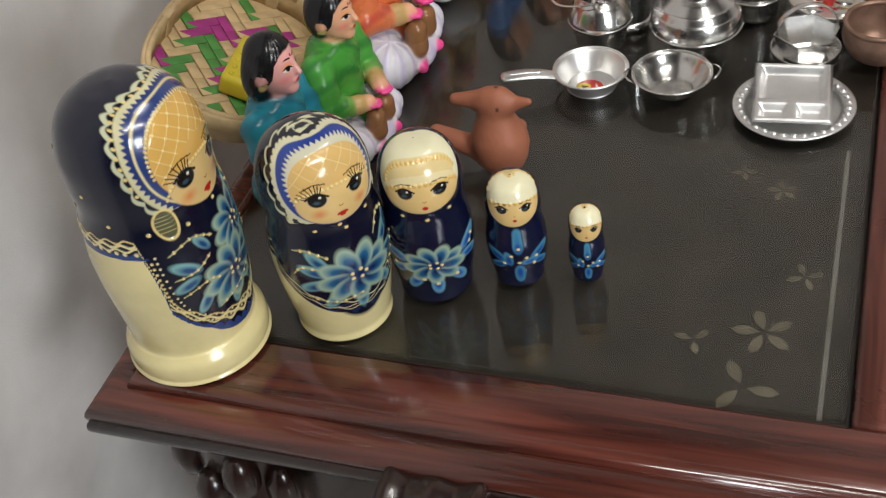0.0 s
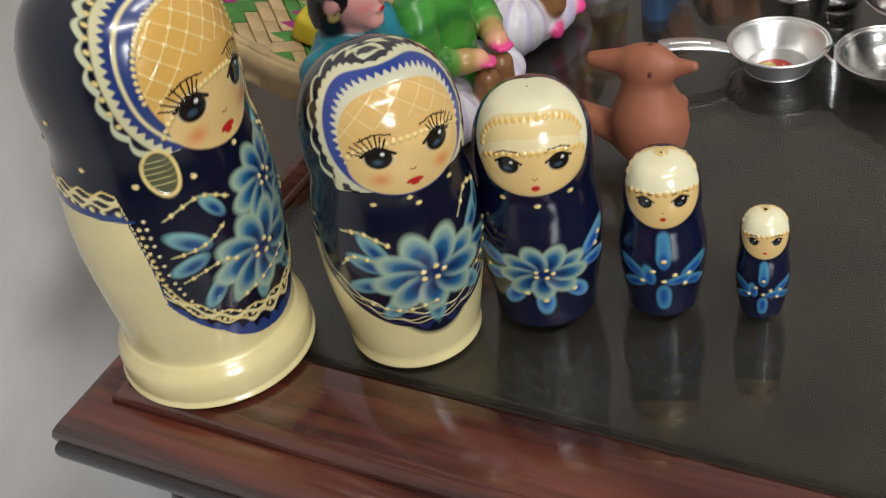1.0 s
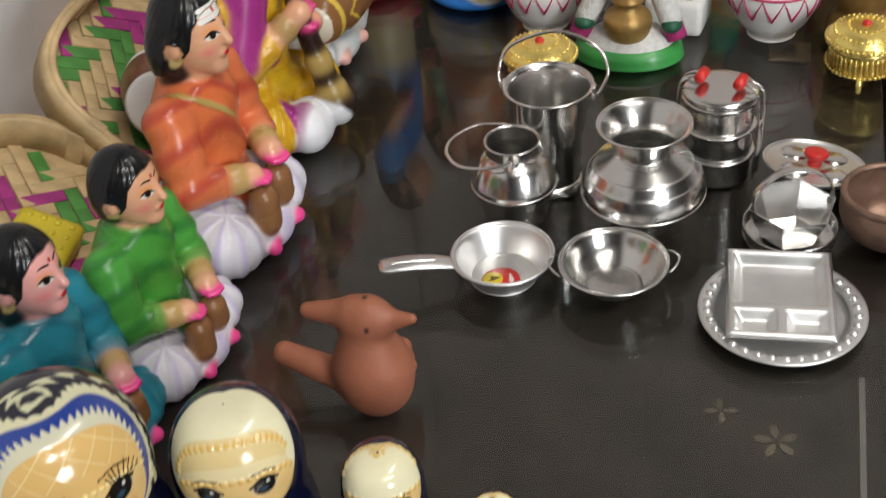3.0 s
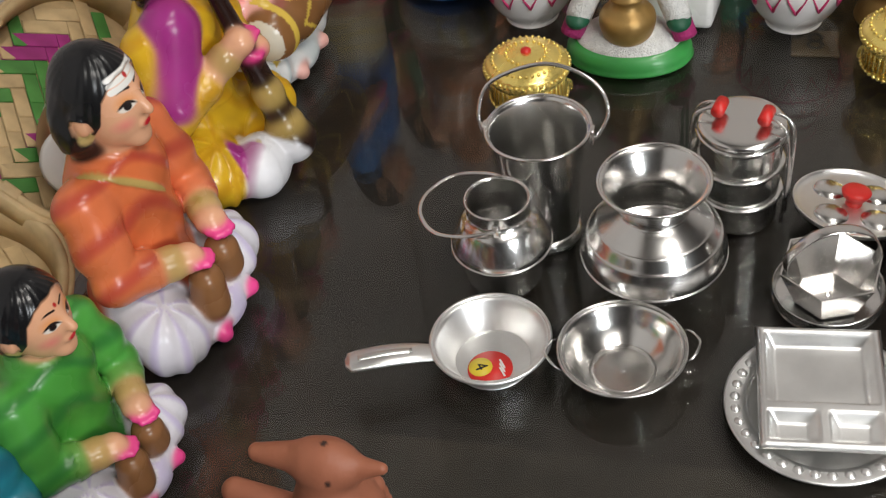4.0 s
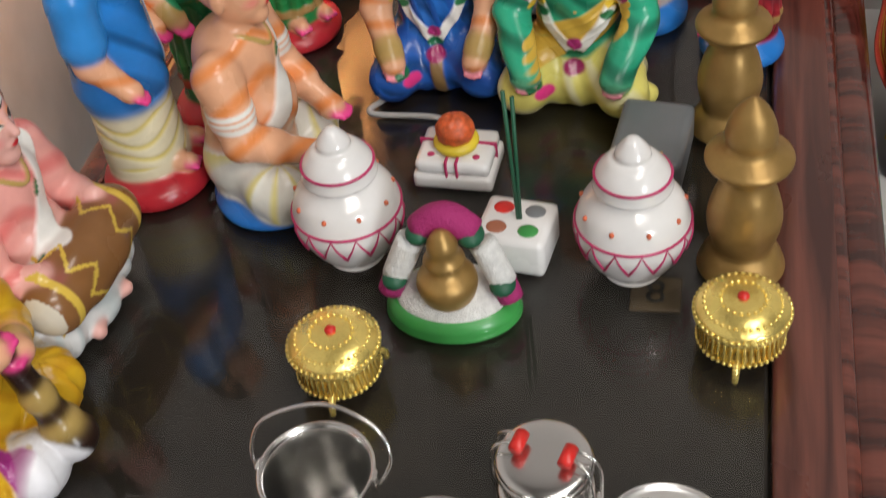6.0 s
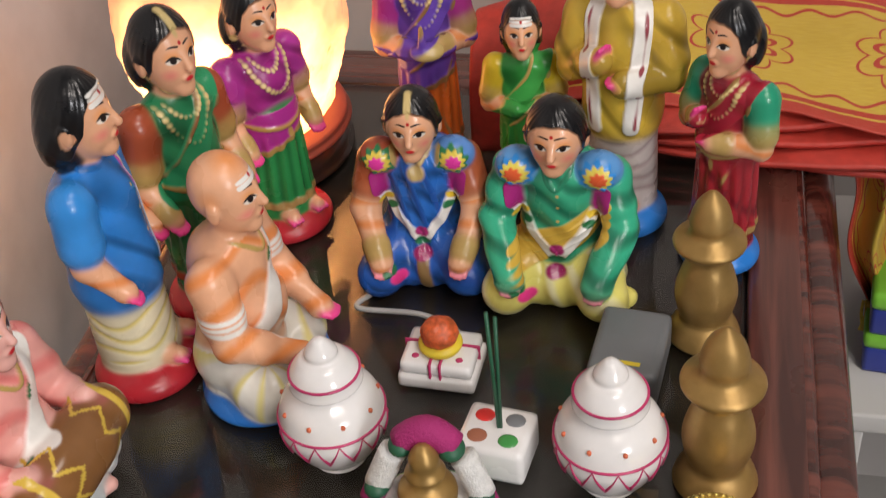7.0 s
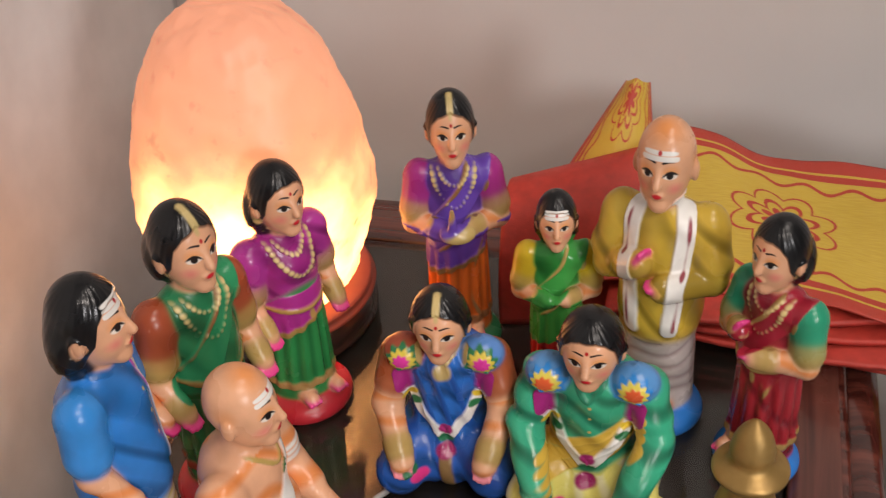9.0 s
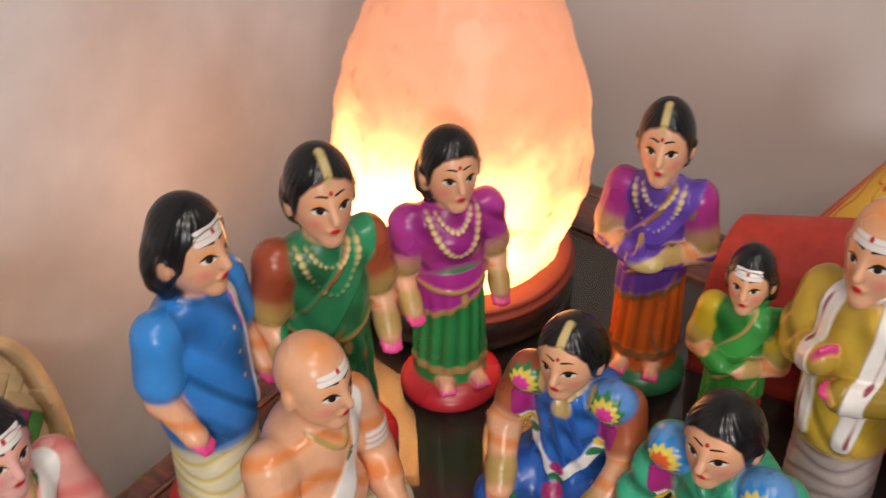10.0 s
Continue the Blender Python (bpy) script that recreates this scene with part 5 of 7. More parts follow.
            self.line([(ea - 0.22 * s, ez + 0.05 * s), (ea, ez + 0.17 * s), (ea + 0.22 * s, ez + 0.05 * s)], 0.03 * s, (0.012, 0.008, 0.006))
            brow = 0.31 if cheeks else 0.24
            self.line([(ea - 0.22 * s, ez + (brow + 0.03 * sx) * s), (ea, ez + (brow + 0.06) * s), (ea + 0.22 * s, ez + (brow - 0.03 * sx) * s)], 0.015 * s, (0.03, 0.015, 0.008))
            if cheeks:
                self.oval(a + sx * 0.44 * s, z - 0.36 * s, 0.20 * s, 0.16 * s, (0.72, 0.20, 0.06), 0, 0.9, None, 0.75)
        self.line([(a - 0.04 * s, z - 0.27 * s), (a, z - 0.30 * s), (a + 0.04 * s, z - 0.27 * s)], 0.012 * s, (0.35, 0.12, 0.04))
        if cheeks:
            for sx in (-1, 1):
                self.oval(a + sx * 0.050 * s, z - 0.485 * s, 0.085 * s, 0.045 * s, (0.50, 0.02, 0.015), sx * -18, 0.3)
            self.oval(a, z - 0.535 * s, 0.075 * s, 0.055 * s, (0.50, 0.02, 0.015), 0, 0.3)
        else:
            self.oval(a, z - 0.50 * s, 0.085 * s, 0.075 * s, (0.52, 0.02, 0.015), 0, 0.3)


def paint_large(u, r, z, H):
    p = Painter(u, r, z, H, 0.0385)
    p.z = p.z - 0.045 * np.clip((p.z - 0.10) / 0.10, 0, 1) - 0.0 * np.clip((p.z - 0.50) / 0.1, 0, 1)
    p.C[:, :3] = NAVY
    # cream skirt below a lace border that dips at the front
    edge = 0.17 + 0.05 * np.clip((np.abs(p.a) - 0.10) / 0.10, 0, 1) + np.clip((np.abs(p.a) - 0.16) / 0.30, 0, 1) * 0.30
    edge = np.where(np.abs(p.a) < 0.245, 0.125 + 1.0 * p.a ** 2 + 6.0 * np.abs(p.a) ** 3, np.clip(0.28 + (np.abs(p.a) - 0.245) * 9, 0.28, 0.50))
    p.lay((edge - p.z) / 0.004, CREAM)
    scal = np.abs(np.sin(p.a * 95))
    p.lay(((edge + 0.004 + 0.010 * scal) - p.z) / 0.003 * (p.z > edge - 0.008), (0.02, 0.05, 0.20))
    for off, w, c in ((0.022, 0.0045, CREAM), (0.036, 0.006, CREAM), (0.050, 0.0035, BEAD)):
        wave = off + 0.005 * np.sin(p.a * 110 + off * 300)
        p.lay((w - np.abs(p.z - edge - wave)) / 0.002 * (p.z < 0.60), c, 0.6)
    lace = [(-0.250, 0.49), (-0.248, 0.40), (-0.235, 0.315)] + [(a_, 0.155 + 1.0 * a_ ** 2 + 5.0 * abs(a_) ** 3) for a_ in [-0.20 + 0.04 * k for k in range(11)]] + [(0.235, 0.315), (0.248, 0.40), (0.250, 0.49)]
    p.beads(lace, 0.0125, 0.0058)
    p.beads([(a_ * 0.94, z_ + 0.018) for a_, z_ in lace], 0.018, 0.0050, CREAM)
    for sx in (-1, 1):
        p.beads([(sx * 0.255, 0.505), (sx * 0.36, 0.515), (sx * 0.50, 0.53), (sx * 0.62, 0.54)], 0.022, 0.0085, CREAM)
        p.line([(sx * 0.255, 0.488), (sx * 0.36, 0.495), (sx * 0.50, 0.508)], 0.004, (0.02, 0.05, 0.20))
    # gold dots on the shoulders
    for k, (a, zz) in enumerate([(-0.32, 0.60), (-0.22, 0.565), (-0.11, 0.555), (0.0, 0.57), (0.10, 0.56), (0.22, 0.60), (-0.45, 0.63), (-0.38, 0.70), (-0.55, 0.72), (-0.50, 0.80), (0.4, 0.66)]):
        p.oval(a, zz, 0.008, 0.007, BEAD, 0, 0.4, 1.0)
    # flowers
    for a, zz, s, t in ((-0.17, 0.42, 0.055, 150), (-0.18, 0.36, 0.05, 200), (-0.14, 0.27, 0.05, 240), (0.16, 0.46, 0.05, 30), (0.18, 0.38, 0.055, -10), (0.13, 0.24, 0.05, -60),
                        (-0.03, 0.225, 0.05, 270), (0.06, 0.22, 0.05, 300), (-0.08, 0.25, 0.045, 230), (0.10, 0.53, 0.06, 70), (0.15, 0.30, 0.05, -30), (-0.1, 0.48, 0.04, 120)):
        p.leaf(a, zz, s, t)
    p.flower(0.05, 0.455, 0.105)
    p.flower(0.14, 0.37, 0.075)
    p.flower(-0.015, 0.315, 0.120)
    for c in ([(-0.20, 0.48), (-0.12, 0.51), (-0.06, 0.48)], [(-0.21, 0.39), (-0.14, 0.40), (-0.09, 0.43)], [(-0.2, 0.32), (-0.12, 0.345), (-0.08, 0.33)], [(0.1, 0.55), (0.17, 0.5), (0.2, 0.42)], [(-0.1, 0.22), (-0.03, 0.24), (0.05, 0.27)]):
        p.line(c, 0.003, (0.45, 0.42, 0.20))
        p.beads(c, 0.02, 0.0065)
    # lace ruff of the scarf, blue band, amber cap and face
    cz = 0.775
    d = np.sqrt((p.a / 0.235) ** 2 + ((p.z - cz) / 0.225) ** 2)
    an = np.arctan2(p.z - cz, p.a)
    up = (p.z > 0.62)
    p.lay((1.0 + 0.05 * np.abs(np.sin(an * 13)) - d) / 0.02 * up, (0.60, 0.62, 0.42), 0.5)
    p.lay((0.95 + 0.05 * np.abs(np.sin(an * 13 + 0.6)) - d) / 0.02 * up, NAVY)
    p.lay((0.94 - d) / 0.02 * up, (0.66, 0.62, 0.38), 0.6)
    p.lay((0.87 + 0.02 * np.sin(an * 60) - d) / 0.02 * up, (0.02, 0.04, 0.17))
    p.lay((0.80 - d) / 0.02 * up, CREAM, 0.4)
    p.lay((0.77 - d) / 0.02, (0.02, 0.045, 0.18))
    p.lay((0.64 + 0.03 * np.sin(an * 70) - d) / 0.02, (0.66, 0.55, 0.28))
    d2 = np.sqrt((p.a / 0.155) ** 2 + ((p.z - 0.762) / 0.150) ** 2)
    p.lay((1 - d2) / 0.02, AMBER, 0.3)
    net = np.minimum(np.abs(np.sin((p.a + p.z) * 62)), np.abs(np.sin((p.a - p.z) * 62)))
    p.lay((0.16 - net) / 0.12 * (d2 < 0.97), (0.80, 0.62, 0.26), 0.6)
    dots = (np.abs(np.sin((p.a + p.z) * 62)) < 0.3) & (np.abs(np.sin((p.a - p.z) * 62)) < 0.3) & (d2 < 0.97)
    p.lay(dots * 0.8, (0.86, 0.70, 0.34), 1.0)
    fz = 0.685
    dd, _ = p.oval(0.0, fz, 0.135, 0.105, FLESH, 0, 0.04, 0.1)
    brow = (p.z - (0.735 - 1.1 * p.a ** 2)) / 0.01
    p.lay(np.clip(brow, 0, 1) * (dd < 1.02), AMBER, 0.3)
    p.beads([(0.145 * math.sin(t), 0.735 - 0.023 * 0 + (-0.10 * (1 - math.cos(t)))) for t in [-1.45 + 0.145 * k for k in range(21)]], 0.013, 0.0068)
    p.beads([(0.158 * math.cos(t), 0.762 + 0.153 * math.sin(t)) for t in [0.12 * k - 0.2 for k in range(30)]], 0.013, 0.0062)
    p.beads([(0.225 * math.cos(t), 0.775 + 0.213 * math.sin(t)) for t in [0.1 * k - 0.4 for k in range(40)]], 0.030, 0.0075)
    for sx in (-1, 1):
        p.oval(sx * 0.165, 0.585, 0.038, 0.058, BEAD, 0, 0.1, 1.0)
        p.oval(sx * 0.165, 0.585, 0.030, 0.049, (0.10, 0.10, 0.05), 0, 0.1, 0.2)
        for k in range(5):
            p.line([(sx * 0.165 - 0.026, 0.560 + 0.013 * k), (sx * 0.165 + 0.026, 0.562 + 0.013 * k)], 0.0018, (0.40, 0.36, 0.16))
    p.features(0.0, 0.695, 0.172)
    return p.C


def paint_second(u, r, z, H):
    p = Painter(u, r, z, H, 0.029)
    p.z = p.z - 0.075 * np.clip((p.z - 0.10) / 0.10, 0, 1) - 0.02 * np.clip((p.z - 0.50) / 0.1, 0, 1)
    p.C[:, :3] = NAVY
    edge = np.where(np.abs(p.a) < 0.33, 0.115 + 1.9 * p.a ** 2 + 1.5 * p.a ** 4, 0.40)
    p.lay((edge - p.z) / 0.006, CREAM)
    for off, w, c in ((0.012, 0.006, (0.01, 0.02, 0.08)), (0.022, 0.003, CREAM), (0.034, 0.003, CREAM), (0.046, 0.006, (0.01, 0.02, 0.08)), (0.06, 0.004, CREAM)):
        wave = off + 0.006 * np.sin(p.a * 75 + off * 120)
        p.lay((w - np.abs(p.z - edge - wave)) / 0.002 * (p.z < 0.62), c)
    for a, zz in ((-0.11, 0.555), (0.0, 0.535), (0.10, 0.565), (-0.02, 0.56)):
        p.oval(a, zz, 0.010, 0.008, BEAD, 0, 0.4, 1.0)
    for a, zz, s, t in ((-0.16, 0.38, 0.07, 160), (-0.17, 0.30, 0.07, 200), (-0.10, 0.22, 0.07, 235), (0.16, 0.42, 0.07, 40), (0.18, 0.33, 0.07, -10), (0.11, 0.22, 0.07, -50), (0, 0.18, 0.06, 270), (0.2, 0.45, 0.05, 70), (-0.14, 0.43, 0.06, 130)):
        p.leaf(a, zz, s, t)
    p.flower(0.0, 0.320, 0.155, petals=9)
    for c in ([(-0.22, 0.47), (-0.16, 0.47), (-0.10, 0.44)], [(-0.24, 0.36), (-0.20, 0.40), (-0.14, 0.39)], [(0.10, 0.45), (0.15, 0.50), (0.22, 0.48)], [(0.12, 0.24), (0.2, 0.28), (0.24, 0.34)], [(-0.2, 0.24), (-0.1, 0.2), (0.0, 0.21)]):
        p.line(c, 0.004, (0.45, 0.42, 0.20))
        p.beads(c, 0.028, 0.0085)
    cz = 0.765
    d = np.sqrt((p.a / 0.255) ** 2 + ((p.z - cz) / 0.245) ** 2)
    an = np.arctan2(p.z - cz, p.a)
    up = (p.z > 0.60)
    p.lay((0.98 + 0.06 * np.abs(np.sin(an * 11)) - d) / 0.02 * up, (0.64, 0.64, 0.42), 0.6)
    p.lay((0.93 + 0.06 * np.abs(np.sin(an * 11 + 0.6)) - d) / 0.02 * up, NAVY)
    p.lay((0.86 + 0.03 * np.abs(np.sin(an * 22)) - d) / 0.02 * up, (0.68, 0.66, 0.44), 0.6)
    p.lay((0.80 - d) / 0.02, (0.02, 0.05, 0.27))
    p.lay((0.68 + 0.03 * np.sin(an * 50) - d) / 0.02, (0.62, 0.60, 0.45))
    d2 = np.sqrt((p.a / 0.168) ** 2 + ((p.z - 0.745) / 0.150) ** 2)
    p.lay((1 - d2) / 0.02, (0.68, 0.44, 0.16), 0.3)
    net = np.minimum(np.abs(np.sin((p.a + p.z) * 44)), np.abs(np.sin((p.a - p.z) * 44)))
    p.lay((0.13 - net) / 0.1 * (d2 < 0.97), (0.78, 0.62, 0.30), 0.5)
    dd, _ = p.oval(0.0, 0.685, 0.160, 0.112, FLESH, 0, 0.04, 0.1)
    p.lay(np.clip((p.z - (0.748 - 0.9 * p.a ** 2)) / 0.01, 0, 1) * (dd < 1.02), (0.68, 0.44, 0.16), 0.3)
    p.beads([(0.165 * math.sin(t), 0.748 - 0.06 * (1 - math.cos(t)) * 1.0) for t in [-1.4 + 0.14 * k for k in range(21)]], 0.017, 0.0085)
    for sx in (-1, 1):
        for k in range(3):
            p.oval(sx * (0.185 + 0.002 * k), 0.655 - 0.022 * k, 0.014, 0.016, (0.68, 0.64, 0.40), 0, 0.3, 1.0)
    p.features(0.0, 0.705, 0.185)
    return p.C


def paint_third(u, r, z, H):
    p = Painter(u, r, z, H, 0.0215)
    p.z = p.z - 0.01 * np.clip((p.z - 0.10) / 0.10, 0, 1) - 0.105 * np.clip((p.z - 0.50) / 0.1, 0, 1)
    p.C[:, :3] = (0.004, 0.006, 0.026)
    for a, zz in ((-0.11, 0.54), (0.0, 0.51), (0.11, 0.545)):
        p.oval(a, zz, 0.013, 0.011, BEAD, 0, 0.4, 1.0)
    for a, zz, s, t in ((-0.2, 0.37, 0.09, 165), (-0.18, 0.27, 0.08, 205), (-0.10, 0.19, 0.08, 240), (0.2, 0.40, 0.09, 40), (0.2, 0.30, 0.08, -10), (0.11, 0.19, 0.08, -55), (0, 0.155, 0.08, 270)):
        p.leaf(a, zz, s, t, (0.012, 0.08, 0.36), (0.15, 0.38, 0.55))
    p.flower(0.0, 0.305, 0.15, petals=9)
    for a, zz in ((0.2, 0.36), (0.22, 0.4), (0.0, 0.16), (-0.06, 0.2), (0.1, 0.19), (-0.2, 0.3)):
        p.oval(a, zz, 0.013, 0.012, BEAD, 0, 0.4, 1.0)
    p.oval(0, 0.785, 0.225, 0.230, (0.78, 0.74, 0.50), 0, 0.04, 0.5)
    p.oval(0, 0.765, 0.178, 0.120, (0.74, 0.58, 0.28), 0, 0.05, 0.3)
    dd, _ = p.oval(0, 0.675, 0.19, 0.115, FLESH, 0, 0.04)
    p.lay(np.clip((p.z - (0.735 - 0.8 * p.a ** 2)) / 0.012, 0, 1) * (dd < 1.02) * (np.abs(p.a) < 0.175), (0.78, 0.66, 0.38), 0.3)
    p.beads([(0.175 * math.sin(t), 0.738 - 0.05 * (1 - math.cos(t))) for t in [-1.5 + 0.15 * k for k in range(21)]], 0.022, 0.0115, (0.74, 0.48, 0.13))
    p.beads([(0.175 * math.cos(t), 0.745 + 0.115 * math.sin(t)) for t in [0.15 * k for k in range(22)]], 0.022, 0.0115, (0.74, 0.48, 0.13))
    p.features(0.0, 0.69, 0.190, False, False, mouth=0.7)
    return p.C


def paint_small(u, r, z, H):
    p = Painter(u, r, z, H, 0.0145 if H > 0.06 else 0.0093)
    p.z = p.z - 0.045 * np.clip((p.z - 0.10) / 0.10, 0, 1) - 0.080 * np.clip((p.z - 0.50) / 0.1, 0, 1)
    p.C[:, :3] = (0.005, 0.007, 0.030)
    for a, zz, s, t in ((-0.16, 0.33, 0.10, 150), (-0.15, 0.22, 0.09, 210), (0.16, 0.33, 0.10, 30), (0.16, 0.22, 0.09, -30), (0, 0.43, 0.09, 90), (0.0, 0.15, 0.09, 270), (-0.07, 0.30, 0.08, 100), (0.08, 0.26, 0.08, 10)):
        p.leaf(a, zz, s, t, (0.010, 0.07, 0.30), (0.07, 0.27, 0.42))
    for a, zz in ((0, 0.40), (-0.05, 0.33), (0.05, 0.30), (-0.1, 0.25), (0.1, 0.22), (0.0, 0.26), (0.12, 0.29)):
        p.oval(a, zz, 0.016, 0.015, BEAD, 0, 0.4, 1.0)
    dd, _ = p.oval(0, 0.765, 0.215, 0.240, FLESH, 0, 0.04)
    p.lay(np.clip((p.z - (0.745 - 0.6 * p.a ** 2)) / 0.015, 0, 1) * (dd < 1.0), (0.82, 0.77, 0.52), 0.3)
    p.beads([(0.19 * math.sin(t), 0.745 - 0.022 * (1 - math.cos(t)) * 1.0) for t in [-1.4 + 0.14 * k for k in range(21)]], 0.033, 0.015, (0.72, 0.46, 0.12))
    p.beads([(0.212 * math.cos(t), 0.770 + 0.198 * math.sin(t)) for t in [0.16 * k for k in range(20)]], 0.035, 0.019, (0.74, 0.50, 0.14))
    p.features(0.0, 0.69, 0.195, False, False, mouth=0.7)
    return p.C


doll("large navy and cream painted wooden nesting doll with beaded scarf", (-0.363, -0.005), 89, 0.180,
     [(0.0, 0.0), (0.037, 0.0), (0.0395, 0.004), (0.0395, 0.013), (0.0365, 0.019), (0.0350, 0.022), (0.0362, 0.035), (0.0390, 0.062), (0.0398, 0.085), (0.0380, 0.108), (0.0362, 0.122), (0.0370, 0.140), (0.0362, 0.158), (0.0300, 0.176), (0.0170, 0.187), (0.0, 0.190)], 480, 420, paint_large, 1.04)
doll("navy painted nesting doll with blue headband and cream base", (-0.284, 0.030), 50, 0.134,
     [(0.0, 0.0), (0.0225, 0.0), (0.0245, 0.008), (0.0280, 0.032), (0.0296, 0.055), (0.0285, 0.073), (0.0266, 0.086), (0.0272, 0.099), (0.0264, 0.112), (0.0215, 0.125), (0.012, 0.1325), (0.0, 0.134)], 440, 340, paint_second, 1.13)
doll("mid-sized navy nesting doll with cream cap and blue flower", (-0.238, 0.064), 24, 0.105,
     [(0.0, 0.0), (0.0165, 0.0), (0.0185, 0.008), (0.0212, 0.028), (0.0218, 0.043), (0.0208, 0.056), (0.0198, 0.066), (0.0202, 0.077), (0.0193, 0.088), (0.0155, 0.098), (0.009, 0.1038), (0.0, 0.105)], 320, 240, paint_third, 1.18)
doll("small navy nesting doll with blue leaves on the glass", (-0.191, 0.079), 19, 0.073,
     [(0.0, 0.0), (0.0110, 0.0), (0.0126, 0.006), (0.0145, 0.020), (0.0148, 0.031), (0.0138, 0.040), (0.0130, 0.047), (0.0132, 0.054), (0.0124, 0.062), (0.0098, 0.069), (0.0055, 0.0722), (0.0, 0.073)], 240, 180, paint_small, 1.2)
doll("smallest navy nesting doll at the end of the row", (-0.151, 0.084), 15, 0.050,
     [(0.0, 0.0), (0.0068, 0.0), (0.0080, 0.004), (0.0092, 0.013), (0.0094, 0.021), (0.0088, 0.028), (0.0084, 0.032), (0.0086, 0.037), (0.0081, 0.043), (0.0062, 0.0475), (0.0034, 0.0496), (0.0, 0.050)], 200, 150, paint_small, 1.14)


# ---- steel and copper toy vessels ----
def thing(name, m, label, category, group=""):
    return tagged(empty(name, m), label, category, group)


G_VES = "toy kitchen vessels on the glass"


def wall_profile(outer, t=0.0008):
    """Close an outer (r, z) profile into a thin shell, inside following outside."""
    outer = smooth_profile(outer, 5)
    inner = [(max(r - t, 0.0), z + (t if i == 0 else 0)) for i, (r, z) in enumerate(outer)]
    inner[0] = (0.0, outer[0][1] + t)
    return outer + inner[::-1]


def rim(r, z, w, segs=56):
    return tube([(r * math.cos(a), r * math.sin(a), z) for a in [2 * math.pi * i / segs for i in range(segs)]], w, 8, closed=True)


# frying pan with sticker
pan = thing("toy_frying_pan", pose(-0.189, 0.270, 0.0005, 0, 0, 0), "small steel frying pan with long handle and round sticker", "pan", G_VES)
part("bowl", lathe(wall_profile([(0, 0), (0.016, 0), (0.0175, 0.0012), (0.0235, 0.0125), (0.0255, 0.0138)]), 56), M_ALU, pan)
part("rim", rim(0.0256, 0.0138, 0.0009), M_ALU, pan)
hb = bmesh.new()
d = Vector((-0.055, -0.024, 0)).normalized()
s_ = Vector((-d.y, d.x, 0))
pts = [Vector((d.x * k, d.y * k, z)) for k, z in ((0.0245, 0.0125), (0.034, 0.0155), (0.046, 0.0175), (0.057, 0.0180), (0.0625, 0.0178))]
for a, w in ((0, 1.0),):
    tube(spline(pts, 5), lambda t: 0.0048 + 0.0016 * math.sin(t * 2.9) if t < 0.93 else 0.003, 10, 0.28, hb)
tube([p + Vector((0, 0, 0.0011)) for p in spline(pts[1:4], 5)], 0.0019, 8, 0.6, hb)
part("handle", hb, M_ALU, pan)
st = part("sticker", lathe([(0, 0.0013), (0.0098, 0.0013), (0.0098, 0.00155), (0, 0.00155)], 32, Matrix.Translation((0.000, -0.0065, 0.0))), M_RED, pan, "round red and yellow sticker")
part("sticker_disc", lathe([(0, 0.0016), (0.0052, 0.0016), (0.0052, 0.0018), (0, 0.0018)], 24, Matrix.Translation((-0.0042, -0.0065, 0.0))), M_YELLOW, st)


def words(name, text, size, m, material, parent):
    cu = bpy.data.curves.new(name, "FONT")
    cu.body, cu.size, cu.align_x, cu.align_y, cu.extrude = text, size, "CENTER", "CENTER", 0.0001
    ob = new(name, cu)
    me = bpy.data.meshes.new_from_object(ob)
    bpy.data.objects.remove(ob)
    me.materials.append(material)
    ob = new(name, me)
    ob.parent = parent
    ob.matrix_local = m
    return ob


words("numeral", "4", 0.008, pose(-0.0042, -0.0065, 0.002, 0, 0, -55), M_BLACK, st)
for k in range(3):
    part("print_bar", box(0.0055, 0.0008, 0.0002, pose(0.0048 + 0.0004 * k, -0.0035 - 0.0022 * k, 0.0016, 0, 0, -55)), M_PAPER, st, smooth=False)

# wok with two loops
wok = thing("toy_wok", pose(-0.133, 0.270, 0.0005), "small round steel wok with two wire loop handles", "pan", G_VES)
part("bowl", lathe(wall_profile([(0, 0), (0.012, 0), (0.0145, 0.0012), (0.0205, 0.0068), (0.0250, 0.0140), (0.0266, 0.0150)]), 56), M_STEEL, wok)
part("rim", rim(0.0267, 0.0150, 0.0007), M_STEEL, wok)
part("base_ring", rim(0.0128, 0.0016, 0.0005), M_STEEL, wok)
for a in (12, 192):
    ca, sa = math.cos(radians(a)), math.sin(radians(a))
    pts = [(ca * 0.0258 - sa * q, sa * 0.0258 + ca * q, z) for q, z in ((-0.008, 0.0125),)] + \
          [(ca * (0.0258 + e) - sa * q, sa * (0.0258 + e) + ca * q, 0.0135 + 0.3 * e) for q, e in ((-0.007, 0.003), (0, 0.0062), (0.007, 0.003))] + \
          [(ca * 0.0258 - sa * 0.008, sa * 0.0258 + ca * 0.008, 0.0125)]
    part("loop_handle", tube(spline(pts, 5), 0.0007, 7), M_STEEL, wok)

# round water pot (lota)
lota = thing("water_pot", pose(-0.125, 0.323, 0.0005), "bulging polished steel water pot with flared neck", "pot", G_VES)
part("body", lathe(wall_profile([(0, 0), (0.013, 0), (0.0165, 0.004), (0.0205, 0.0105), (0.0270, 0.0175), (0.0298, 0.0205), (0.0296, 0.0262), (0.0278, 0.0318), (0.0268, 0.0326), (0.0240, 0.0372), (0.0228, 0.0380), (0.0180, 0.0418), (0.0154, 0.0438),
                                 (0.0142, 0.0455), (0.0160, 0.0505), (0.0205, 0.0580), (0.0222, 0.0595)]), 72), M_STEEL, lota)
